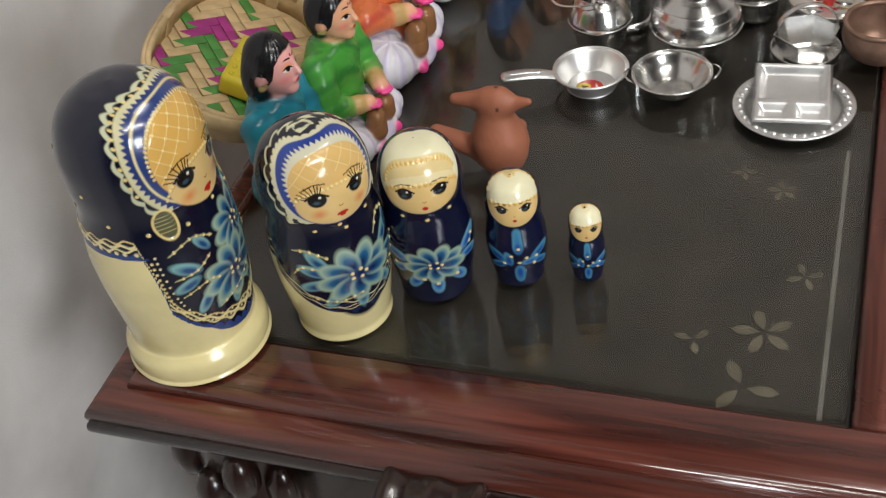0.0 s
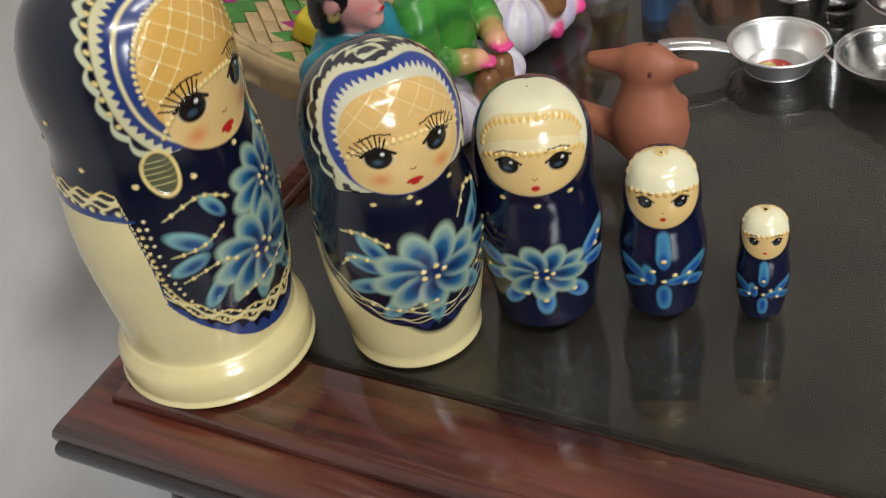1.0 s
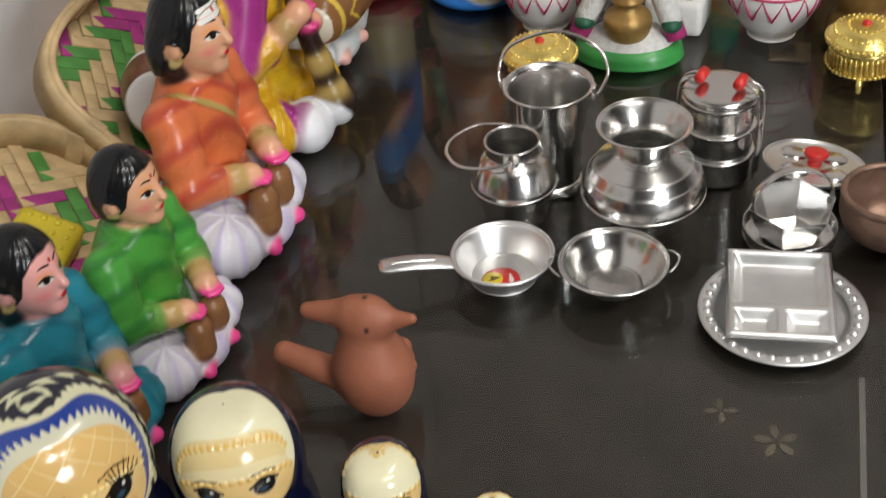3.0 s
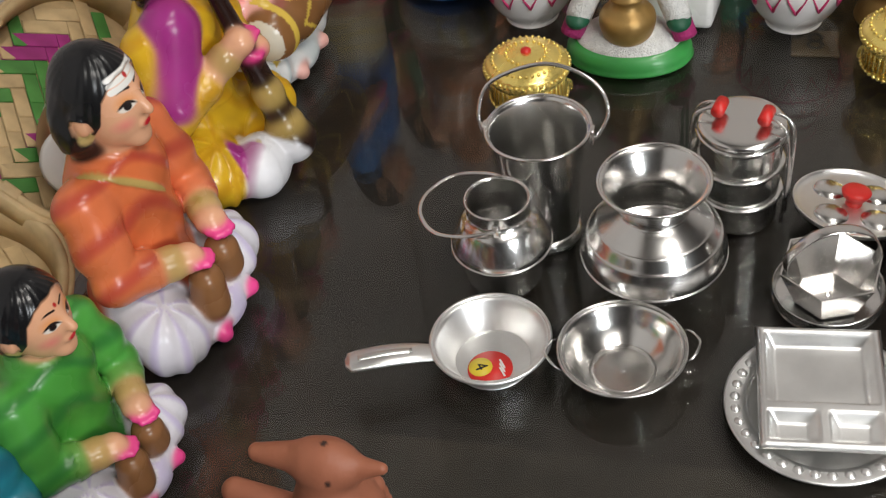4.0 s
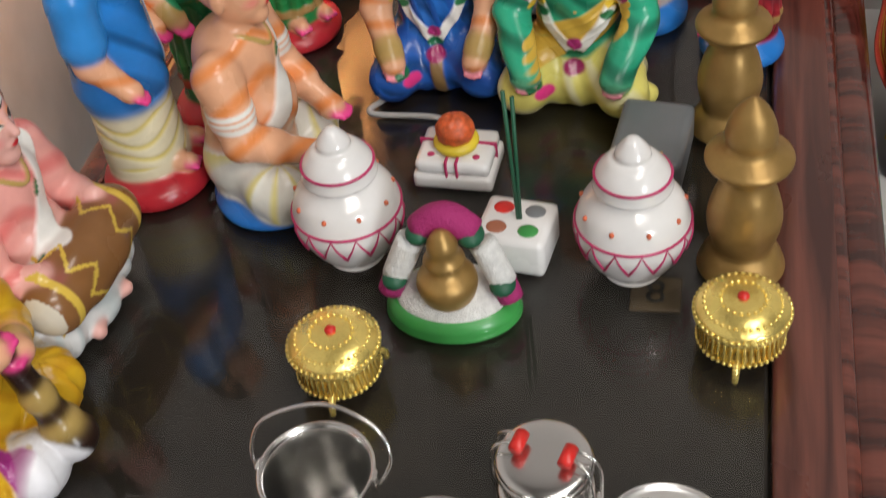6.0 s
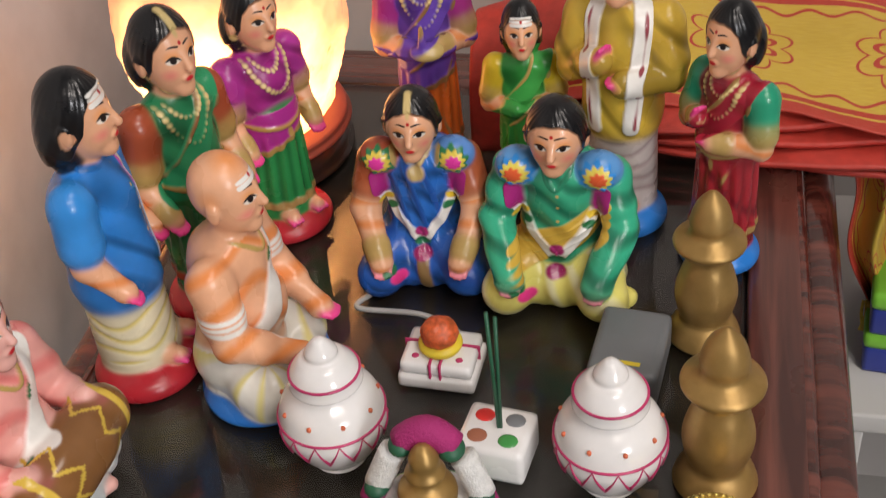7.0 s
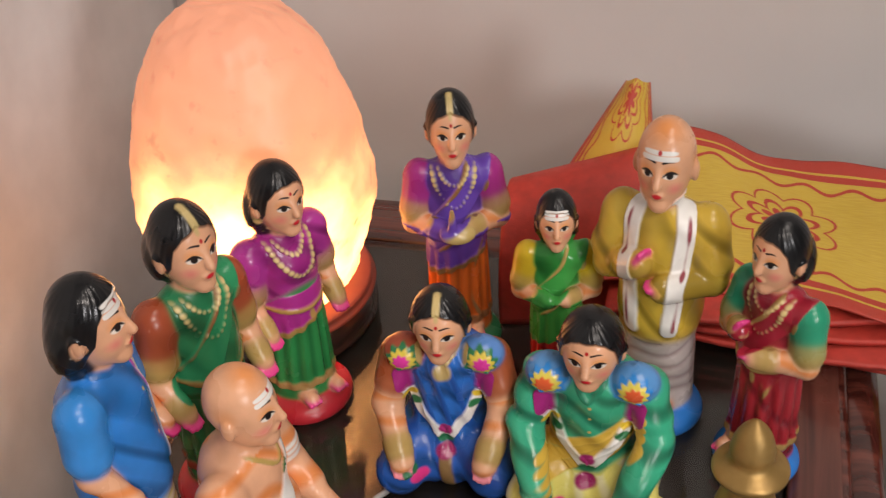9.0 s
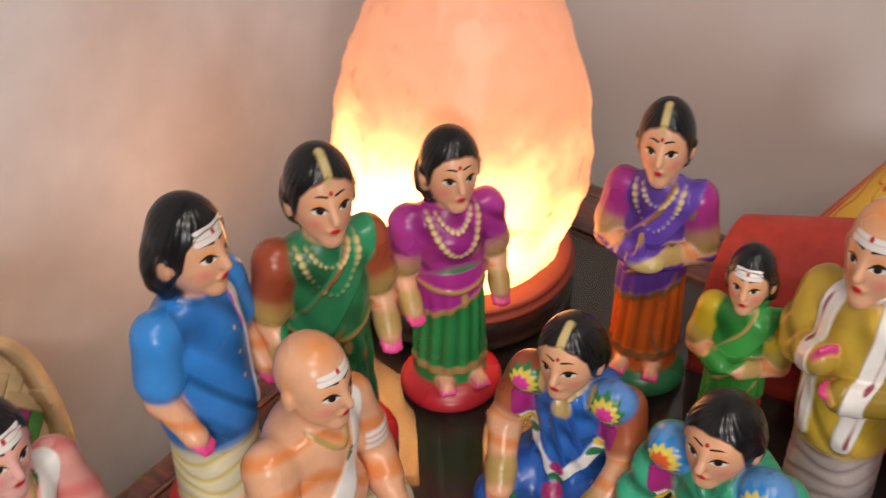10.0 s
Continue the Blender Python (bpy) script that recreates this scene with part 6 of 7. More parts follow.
part("rim", rim(0.0222, 0.0595, 0.0007), M_STEEL, lota)
part("belly_ring", rim(0.0298, 0.0205, 0.0007), M_STEEL, lota)

# small pot with bail
ket = thing("milk_pot", pose(-0.193, 0.322, 0.0005), "small steel milk pot with a wire bail laid over", "pot", G_VES)
part("body", lathe(wall_profile([(0, 0), (0.0135, 0), (0.0160, 0.003), (0.0180, 0.013), (0.0205, 0.0205), (0.0195, 0.0255), (0.0160, 0.0335), (0.0128, 0.0372), (0.0124, 0.0405), (0.0130, 0.0445)]), 56), M_STEEL, ket)
part("rim", rim(0.0130, 0.0445, 0.0006), M_STEEL, ket)
part("belly_ring", rim(0.0206, 0.0205, 0.0005), M_STEEL, ket)
for sy in (-1, 1):
    part("ear", box(0.003, 0.0022, 0.006, Matrix.Translation((0.002, sy * 0.0148, 0.037)), 0.0006), M_STEEL, ket)
part("bail", tube(spline([(0.002, 0.0155, 0.041), (-0.008, 0.0185, 0.041), (-0.022, 0.0170, 0.040), (-0.031, 0.006, 0.039), (-0.031, -0.006, 0.0385), (-0.022, -0.0170, 0.039), (-0.008, -0.0185, 0.040), (0.002, -0.0155, 0.041)], 6), 0.0010, 8, 0.6), M_STEEL, ket)

# bucket
buc = thing("toy_bucket", pose(-0.179, 0.353, 0.0005), "small tapered steel bucket with upright bail", "bucket", G_VES)
part("body", lathe(wall_profile([(0, 0.004), (0.0135, 0.004), (0.0150, 0.006), (0.0165, 0.030), (0.0200, 0.056), (0.0218, 0.0610)]), 64), M_STEEL, buc)
part("rim", rim(0.0219, 0.0610, 0.0008), M_STEEL, buc)
part("foot_ring", lathe([(0.0135, 0), (0.0165, 0), (0.0168, 0.002), (0.0150, 0.006), (0.0135, 0.006), (0.0135, 0)], 56), M_STEEL, buc)
for sx in (-1, 1):
    part("lug", box(0.0022, 0.005, 0.008, Matrix.Translation((sx * 0.0225, 0, 0.054)), 0.0006), M_STEEL, buc)
part("bail", tube(spline([(-0.0235, 0, 0.056), (-0.0255, 0.004, 0.066), (-0.020, 0.010, 0.077), (0.002, 0.014, 0.084), (0.022, 0.010, 0.079), (0.0290, 0.004, 0.068), (0.0240, 0, 0.056)], 7), 0.0009, 8), M_STEEL, buc)

# tiffin carrier
tif = thing("tiffin_carrier", pose(-0.091, 0.376, 0.0005, 0, 0, -14), "three-tier steel tiffin carrier with red-sleeved clamps", "lunch box", G_VES)
for k in range(3):
    part("tier", lathe(smooth_profile([(0, 0.0165 * k), (0.0165, 0.0165 * k), (0.0182, 0.0165 * k + 0.002), (0.0186, 0.0165 * k + 0.009), (0.0186, 0.0165 * k + 0.0145), (0.0193, 0.0165 * k + 0.0150), (0.0193, 0.0165 * k + 0.0164), (0, 0.0165 * k + 0.0164)], 2), 56), M_STEEL, tif)
part("lid", lathe(smooth_profile([(0.0194, 0.0496), (0.0198, 0.0512), (0.0185, 0.0530), (0.0130, 0.0537), (0.0, 0.0538)], 4), 56), M_STEEL, tif)
for sx in (-1, 1):
    fr = part("side_frame", tube(spline([(sx * 0.0215, -0.004, 0.002), (sx * 0.0225, -0.004, 0.030), (sx * 0.0215, -0.004, 0.052), (sx * 0.0165, -0.002, 0.0575), (sx * 0.010, 0.0, 0.0580), (sx * 0.010, 0.003, 0.0575), (sx * 0.0170, 0.004, 0.0570), (sx * 0.0225, 0.004, 0.050), (sx * 0.0225, 0.004, 0.028), (sx * 0.0215, 0.004, 0.002)], 5), 0.0008, 7), M_STEEL, tif)
    part("clamp_sleeve", tube([(sx * 0.0105, -0.0045, 0.0585), (sx * 0.0105, 0.0045, 0.0585)], 0.0030, 12), M_RED, fr, "red plastic sleeve")
    part("latch", box(0.0018, 0.006, 0.022, Matrix.Translation((sx * 0.0222, 0, 0.014)), 0.0005), M_STEEL, fr)

# dimpled lid with knob, leaning
lid = thing("idli_plate", pose(-0.0395, 0.372, 0.010, -8, 6, 0), "dimpled steel steamer plate with a red knob", "plate", G_VES)
bm = lathe(smooth_profile([(0, 0), (0.024, 0), (0.0268, 0.0012), (0.0275, 0.0026), (0.0265, 0.0026), (0.0235, 0.0012), (0, 0.0012)], 3), 60)
part("plate", bm, M_ALU, lid)
for k in range(4):
    a = radians(45 + 90 * k)
    part("dimple", ball((0.0145 * math.cos(a), 0.0145 * math.sin(a), 0.0006), (0.0082, 0.0082, 0.0030), None, 24, 10), M_STEEL, lid)
part("knob", lathe(smooth_profile([(0, 0.001), (0.0035, 0.001), (0.0040, 0.004), (0.0062, 0.0065), (0.0062, 0.009), (0, 0.0098)], 3), 28), M_RED, lid, "red plastic knob")
part("stand", lathe([(0, -0.0095), (0.012, -0.0095), (0.012, 0.0), (0, 0.0)], 30), M_STEEL, lid)

# hexagonal basket with strap handle, on a round tray
hexb = thing("strap_handled_basket", pose(-0.050, 0.322, 0.0005, 0, 0, 20), "small steel basket with flat strap handle on round tray", "basket", G_VES)
part("tray", lathe(wall_profile([(0, 0), (0.0215, 0), (0.0228, 0.002), (0.0238, 0.0075)]), 56), M_STEEL, hexb)
bm = lathe(wall_profile([(0, 0.002), (0.0135, 0.002), (0.0155, 0.003), (0.0225, 0.0200)]), 6)
part("basket", bm, M_STEEL, hexb, smooth=False)
part("strap", tube(spline([(-0.0190, 0, 0.017), (-0.0200, 0, 0.028), (-0.010, 0, 0.0385), (0.003, 0, 0.0405), (0.015, 0, 0.035), (0.0205, 0, 0.025), (0.0190, 0, 0.017)], 6), 0.0030, 8, 0.16), M_STEEL, hexb)

# copper bowl
cop = thing("copper_bowl", pose(-0.002, 0.327, 0.0005), "worn round copper bowl with dull inside", "bowl", G_VES)
part("bowl", lathe(wall_profile([(0, 0), (0.012, 0), (0.0205, 0.006), (0.0250, 0.016), (0.0245, 0.0245), (0.0240, 0.0275)], 0.0015), 60), M_COPPER, cop)
part("rim", rim(0.0238, 0.0275, 0.0018), M_COPPER, cop)

# plate and divided tray
pl = thing("beaded_plate", pose(-0.0515, 0.258, 0.0005), "round pressed steel plate with a beaded rim", "plate", G_VES)
part("plate", lathe(smooth_profile([(0, 0.001), (0.0285, 0.001), (0.0310, 0.004), (0.0385, 0.0052), (0.0392, 0.0042), (0.0380, 0.0038), (0.0310, 0.0025), (0.0285, 0.0), (0, 0)], 3), 72), M_ALU, pl)
for k in range(34):
    a = 2 * math.pi * k / 34
    part("bead", ball((0.0348 * math.cos(a), 0.0348 * math.sin(a), 0.0046), (0.0023, 0.0023, 0.0016), None, 8, 6), M_ALU, pl)
tr = thing("divided_tray", pose(-0.0530, 0.262, 0.0056, 4, 0, 4), "small square pressed steel tray with three compartments", "tray", G_VES)
nx, ny = 52, 64
W, Hh = 0.050, 0.060
vals = []
bm = bmesh.new()


def dip(x, y, x0, x1, y0, y1, depth, slope=0.0035):
    e = min(x - x0, x1 - x, y - y0, y1 - y)
    return -depth * max(0.0, min(1.0, e / slope))


rows = []
for i in range(nx + 1):
    x = -W / 2 + W * i / nx
    rows.append([])
    for j in range(ny + 1):
        y = -Hh / 2 + Hh * j / ny
        z = 0.0075 + dip(x, y, -0.0215, 0.0215, -0.0085, 0.0265, 0.006) + dip(x, y, -0.0215, -0.002, -0.0265, -0.0125, 0.005) + dip(x, y, 0.002, 0.0215, -0.0265, -0.0125, 0.005)
        e = min(x + W / 2, W / 2 - x, y + Hh / 2, Hh / 2 - y)
        z -= 0.002 * max(0, 1 - e / 0.0015)
        rows[-1].append(bm.verts.new((x, y, z)))
for i in range(nx):
    for j in range(ny):
        bm.faces.new((rows[i][j], rows[i + 1][j], rows[i + 1][j + 1], rows[i][j + 1]))
t_ = part("tray_sheet", bm, M_ALU, tr)
md = t_.modifiers.new("thick", "SOLIDIFY")
md.thickness = 0.0007

lota.scale = (1.06, 1.06, 1.04)
ket.scale = (1.10, 1.10, 1.06)
buc.scale = (1.07, 1.07, 1.03)

# ---- golden boxes ----
G_GOLD = "golden filigree boxes"


def gold_box(x, y, rz):
    g = thing("filigree_box", pose(x, y, 0.0, 0, 0, rz), "round golden filigree box on three feet with red stone", "box", G_GOLD)
    part("body", lathe(smooth_profile([(0, 0.007), (0.0175, 0.007), (0.0195, 0.009), (0.0180, 0.016), (0.0195, 0.024), (0, 0.024)], 4), 48), M_GOLD, g)
    for k in range(40):
        a = 2 * math.pi * k / 40
        c, s = math.cos(a), math.sin(a)
        part("slat", tube([(0.0200 * c, 0.0200 * s, 0.0095), (0.0192 * c, 0.0192 * s, 0.023)], 0.0008, 5), M_GOLD, g)
    l_ = part("lid", lathe(smooth_profile([(0.0, 0.0245), (0.0212, 0.0245), (0.0222, 0.027), (0.0205, 0.030), (0.013, 0.0338), (0.0, 0.0350)], 4), 48), M_GOLD, g)
    for rr, zz, n, w in ((0.0222, 0.0268, 44, 0.0013), (0.0180, 0.0316, 34, 0.0011), (0.0105, 0.0345, 20, 0.0010), (0.0205, 0.0090, 44, 0.0012)):
        bm = bmesh.new()
        for k in range(n):
            a = 2 * math.pi * k / n
            ball((rr * math.cos(a), rr * math.sin(a), zz), w, bm, 7, 5)
        part("beading", bm, M_GOLD, l_)
    part("stone", ball((0, 0, 0.0355), (0.0028, 0.0028, 0.0018)), M_RED, g, "red stone")
    for k in range(3):
        a = radians(-90 + 120 * k)
        c, s = math.cos(a), math.sin(a)
        part("foot", tube(spline([(0.017 * c, 0.017 * s, 0.010), (0.023 * c, 0.023 * s, 0.007), (0.024 * c, 0.024 * s, 0.0015)], 4), lambda t: 0.0022 - 0.0006 * t, 8), M_GOLD, g)


gold_box(-0.203, 0.450, 4)
gold_box(-0.0135, 0.488, -4)


# ---- white lidded pots ----
def white_pot(x, y, rz):
    g = thing("lidded_pot", pose(x, y, 0.0003, 0, 0, rz), "white clay pot with lid and magenta zigzag band", "pot", "white painted pots")
    prof = smooth_profile([(0, 0), (0.0145, 0), (0.0155, 0.003), (0.0225, 0.012), (0.0285, 0.026), (0.0290, 0.034), (0.0255, 0.046), (0.0175, 0.055), (0.0155, 0.058)], 6)
    b = part("body", lathe(prof + [(0, 0.058)], 64), M_WHITE, g)
    pr = np.array(prof)

    def R(z):
        return float(np.interp(z, pr[:, 1], pr[:, 0])) + 0.0002

    part("lid", lathe(smooth_profile([(0.0, 0.057), (0.0180, 0.057), (0.0190, 0.061), (0.0175, 0.067), (0.0125, 0.0735), (0.0090, 0.0755), (0.0085, 0.0785), (0.0060, 0.0825), (0.0030, 0.0860), (0.0, 0.0870)], 5), 56), M_WHITE, g)
    part("lid_line", rim(0.0186, 0.0650, 0.0008), M_PINKLINE, g)
    part("band", rim(R(0.036), 0.036, 0.0008), M_PINKLINE, g)
    n = 14
    for k in range(n):
        a0, a1 = 2 * math.pi * k / n, 2 * math.pi * (k + 0.5) / n
        for aa, ab in ((a0, a1), (a1 + 2 * math.pi * 0.5 / n, a1)):
            pts = []
            for q in range(6):
                t = q / 5
                z = 0.035 - 0.014 * t
                a = aa + (ab - aa) * t
                pts.append((R(z) * math.cos(a), R(z) * math.sin(a), z))
            part("zigzag", tube(pts, lambda t: 0.0004 + 0.0007 * t, 6, 0.6), M_PINKLINE, g)
    for k in range(9):
        a = 2 * math.pi * k / 9 + 0.2
        part("dot", ball((R(0.0455) * math.cos(a), R(0.0455) * math.sin(a), 0.0455), (0.0013, 0.0013, 0.0016)), M_ORANGE, g)


white_pot(-0.216, 0.536, 10)
white_pot(-0.0680, 0.537, 0)


# ---- golden finials ----
def finial(x, y, h):
    s = h / 0.115
    g = thing("kalasam_finial", pose(x, y, 0.0002), "turned finial in dull gold paint standing on the table", "finial", "golden finials")
    prof = [(0, 0), (0.0215, 0), (0.0225, 0.005), (0.0195, 0.012), (0.0165, 0.016), (0.0160, 0.019), (0.0190, 0.030), (0.0195, 0.040), (0.0165, 0.053), (0.0130, 0.062), (0.0125, 0.066), (0.0160, 0.068), (0.0165, 0.071), (0.0215, 0.075), (0.0218, 0.079), (0.0140, 0.084), (0.0125, 0.088), (0.0130, 0.094), (0.0095, 0.105), (0.0035, 0.1130), (0, 0.115)]
    for name, a, b in (("foot", 0, 6), ("shaft", 5, 12), ("collar", 11, 17), ("tip", 16, len(prof))):
        part(name, lathe(smooth_profile([(r * s, z * s) for r, z in prof[a:b]], 5), 56), M_GOLDP, g)


finial(-0.014, 0.543, 0.108)
finial(-0.0235, 0.654, 0.105)

# ---- pot of flowers, palette, sweet box ----
kal = thing("festive_pot_ornament", pose(-0.1555, 0.500, 0.0003), "gold pot with magenta and white flower garland on green mound", "ornament")
part("mound", lathe(smooth_profile([(0, 0), (0.0320, 0), (0.0345, 0.004), (0.0330, 0.009), (0.026, 0.0125), (0, 0.016)], 4), 48, Matrix.Diagonal((1, 0.72, 1, 1))), M_GREEN, kal)
part("petals", lathe(smooth_profile([(0.0295, 0.0105), (0.0270, 0.0140), (0.018, 0.0190), (0, 0.021)], 4), 40, Matrix.Diagonal((1, 0.72, 1, 1))), M_WFLOCK, kal, "white flocked petals")
part("pot", lathe(smooth_profile([(0, 0.016), (0.011, 0.016), (0.0150, 0.024), (0.0145, 0.031), (0.009, 0.036), (0.008, 0.040), (0.0105, 0.042), (0.008, 0.047), (0.0075, 0.053), (0.004, 0.059), (0, 0.061)], 5), 40, Matrix.Translation((0, -0.006, 0))), M_GOLDP, kal, "gold painted pot")
arch = spline([(-0.031, -0.004, 0.015), (-0.024, 0.0, 0.032), (-0.0155, 0.003, 0.049), (0, 0.005, 0.060), (0.0155, 0.003, 0.049), (0.024, 0.0, 0.032), (0.031, -0.004, 0.015)], 5)
for name, a, b, m_, r in (("garland", 3, 10, M_WFLOCK, 0.0072), ("garland", len(arch) - 10, len(arch) - 3, M_WFLOCK, 0.0072), ("crest", 11, len(arch) - 11, M_MAG, 0.0080), ("tassel", 0, 4, M_MAG, 0.0065), ("tassel", len(arch) - 4, len(arch), M_MAG, 0.0065)):
    part(name, tube(arch[a:b], r, 12), m_, kal)
for i in (3, 11, len(arch) - 12, len(arch) - 4):
    part("leaf_tie", ball(arch[i] + Vector((0, -0.002, 0)), (0.0068, 0.0080, 0.0050)), M_DGREEN, kal)

pal = thing("spice_holder", pose(-0.1285, 0.543, 0.0003, 0, 0, -8), "white square four-hollow holder with incense sticks in it", "holder")
bm = box(0.038, 0.034, 0.024, None, 0.004)
part("block", bm, M_WHITE, pal)
for k, (x, y, m_) in enumerate(((-0.0085, 0.0075, M_RED), (0.0085, 0.0075, M_GREY), (-0.0085, -0.0075, M_TERRA), (0.0085, -0.0075, M_GREEN))):
    part("powder", ball((x, y, 0.0238), (0.0056, 0.0050, 0.0012)), m_, pal)
for k in range(2):
    part("incense_stick", tube([(0.001 + 0.001 * k, 0.001, 0.02), (0.0005 + 0.003 * k, -0.004 + 0.004 * k, 0.110 - 0.006 * k)], 0.0011, 7), M_DGREEN, pal, "dark green stick")

gift = thing("sweet_box", pose(-0.1715, 0.606, 0.0003, 0, 0, -3), "small white clay sweet box with pink ribbons and laddu", "ornament")
part("base", box(0.046, 0.036, 0.010, None, 0.003), M_WHITE, gift)
part("lid", box(0.043, 0.033, 0.009, Matrix.Translation((0, 0, 0.0095)), 0.0035), M_WHITE, gift)
for dx in (-0.003, 0.003):
    part("ribbon", box(0.0014, 0.0350, 0.0195, Matrix.Translation((dx, 0, 0.0005)), 0.0005), M_PINKLINE, gift)
part("ribbon", box(0.0448, 0.0014, 0.0195, Matrix.Translation((0, 0.003, 0.0003)), 0.0005), M_PINKLINE, gift)
for sx in (-1, 1):
    part("dot", ball((sx * 0.013, -0.009, 0.0184), (0.0022, 0.0022, 0.0008)), M_PINKLINE, gift)
part("cup", lathe(smooth_profile([(0, 0.018), (0.010, 0.018), (0.0125, 0.024), (0, 0.026)], 3), 24), M_YELLOW, gift, "yellow cup")
bm = ball((0, 0, 0.030), (0.0108, 0.0108, 0.0095), None, 36, 24)
for v in bm.verts:
    v.co += (v.co - Vector((0, 0, 0.030))).normalized() * 0.0011 * noise.noise(v.co * 420)
part("laddu", bm, mat("orange_red_sweet", (0.55, 0.10, 0.03), 0.4, vary=0.4, scale=260), gift, "red and orange sweet ball")

ad = thing("power_adapter", pose(-0.0640, 0.616, 0.0002, 0, 0, -6), "grey plastic power adapter lying on the glass", "adapter")
part("housing", box(0.040, 0.056, 0.026, None, 0.005, segs=3), M_GREY, ad)
part("rating_label", box(0.012, 0.003, 0.0003, Matrix.Translation((0.003, -0.019, 0.0261)), 0.0), M_YELLOW, ad, smooth=False)
cab = part("lamp_cable", tube(spline([(-0.164, 0.628, 0.0022), (-0.172, 0.640, 0.0022), (-0.196, 0.650, 0.0024), (-0.235, 0.652, 0.0022), (-0.228, 0.668, 0.0022), (-0.215, 0.69, 0.0022)], 8), 0.0018, 8), M_CABLE)
tagged(cab, "thin pale grey lamp cable lying on the glass", "cable")

# numbered wooden tile and prints below the glass
tile = thing("number_tile", pose(-0.0555, 0.5255, -0.0088), "tan wooden tile with the figure 8 under the glass", "tile")
part("tile", box(0.026, 0.024, 0.002, None, 0.0008), M_TAN, tile)
words("figure", "8", 0.022, pose(0, 0, 0.0023), M_BLACK, tile)
# printed brown lining sheet with a pale border strip, under the front of the glass
# the lining's brown tone also paints in the brighter reflection at the front
M_LINING = mat("brown_lining_reflection_tone", (0.032, 0.025, 0.018), 0.6, vary=0.45, scale=22)
sheet = thing("lining_sheet", pose(-0.155, 0.118, -0.0090), "printed lining sheet with pale border, brown tone mimicking glass reflection", "sheet")
part("paper", box(0.300, 0.226, 0.0003, None), M_LINING, sheet, smooth=False)
part("border_strip", box(0.0026, 0.226, 0.0005, Matrix.Translation((0.1410, 0.0, 0.0001))), M_PALE, sheet, "pale border strip", False)
# faded petals printed on the lining below the glass
M_FADED = mat("faded_petal_print", (0.15, 0.13, 0.09), 0.7, vary=0.35, scale=60)
for cx, cy, n_, r_ in ((-0.048, 0.062, 5, 0.016), (-0.055, 0.020, 3, 0.018), (-0.030, 0.110, 4, 0.010), (-0.085, 0.050, 3, 0.010), (-0.050, 0.185, 5, 0.009), (-0.075, 0.200, 4, 0.007)):
    bm = bmesh.new()
    for k in range(n_):
        a = 2 * math.pi * k / n_ + cx * 40
        pts = [bm.verts.new((r_ * math.cos(a) * t + r_ * w * -math.sin(a), r_ * math.sin(a) * t + r_ * w * math.cos(a), 0)) for t, w in ((0.15, 0), (0.5, 0.2), (0.85, 0.22), (1.1, 0.05), (0.9, -0.16), (0.5, -0.18))]
        bm.faces.new(pts)
    ex = bmesh.ops.extrude_face_region(bm, geom=bm.faces[:])
    bmesh.ops.translate(bm, vec=(0, 0, 0.0004), verts=[v for v in ex["geom"] if isinstance(v, bmesh.types.BMVert)])
    ob = part("printed_flower", bm, M_FADED, smooth=False)
    ob.matrix_world = pose(cx, cy, -0.0085)
    tagged(ob, "faded pale flower printed under the table glass", "print", "printed flowers under the glass")


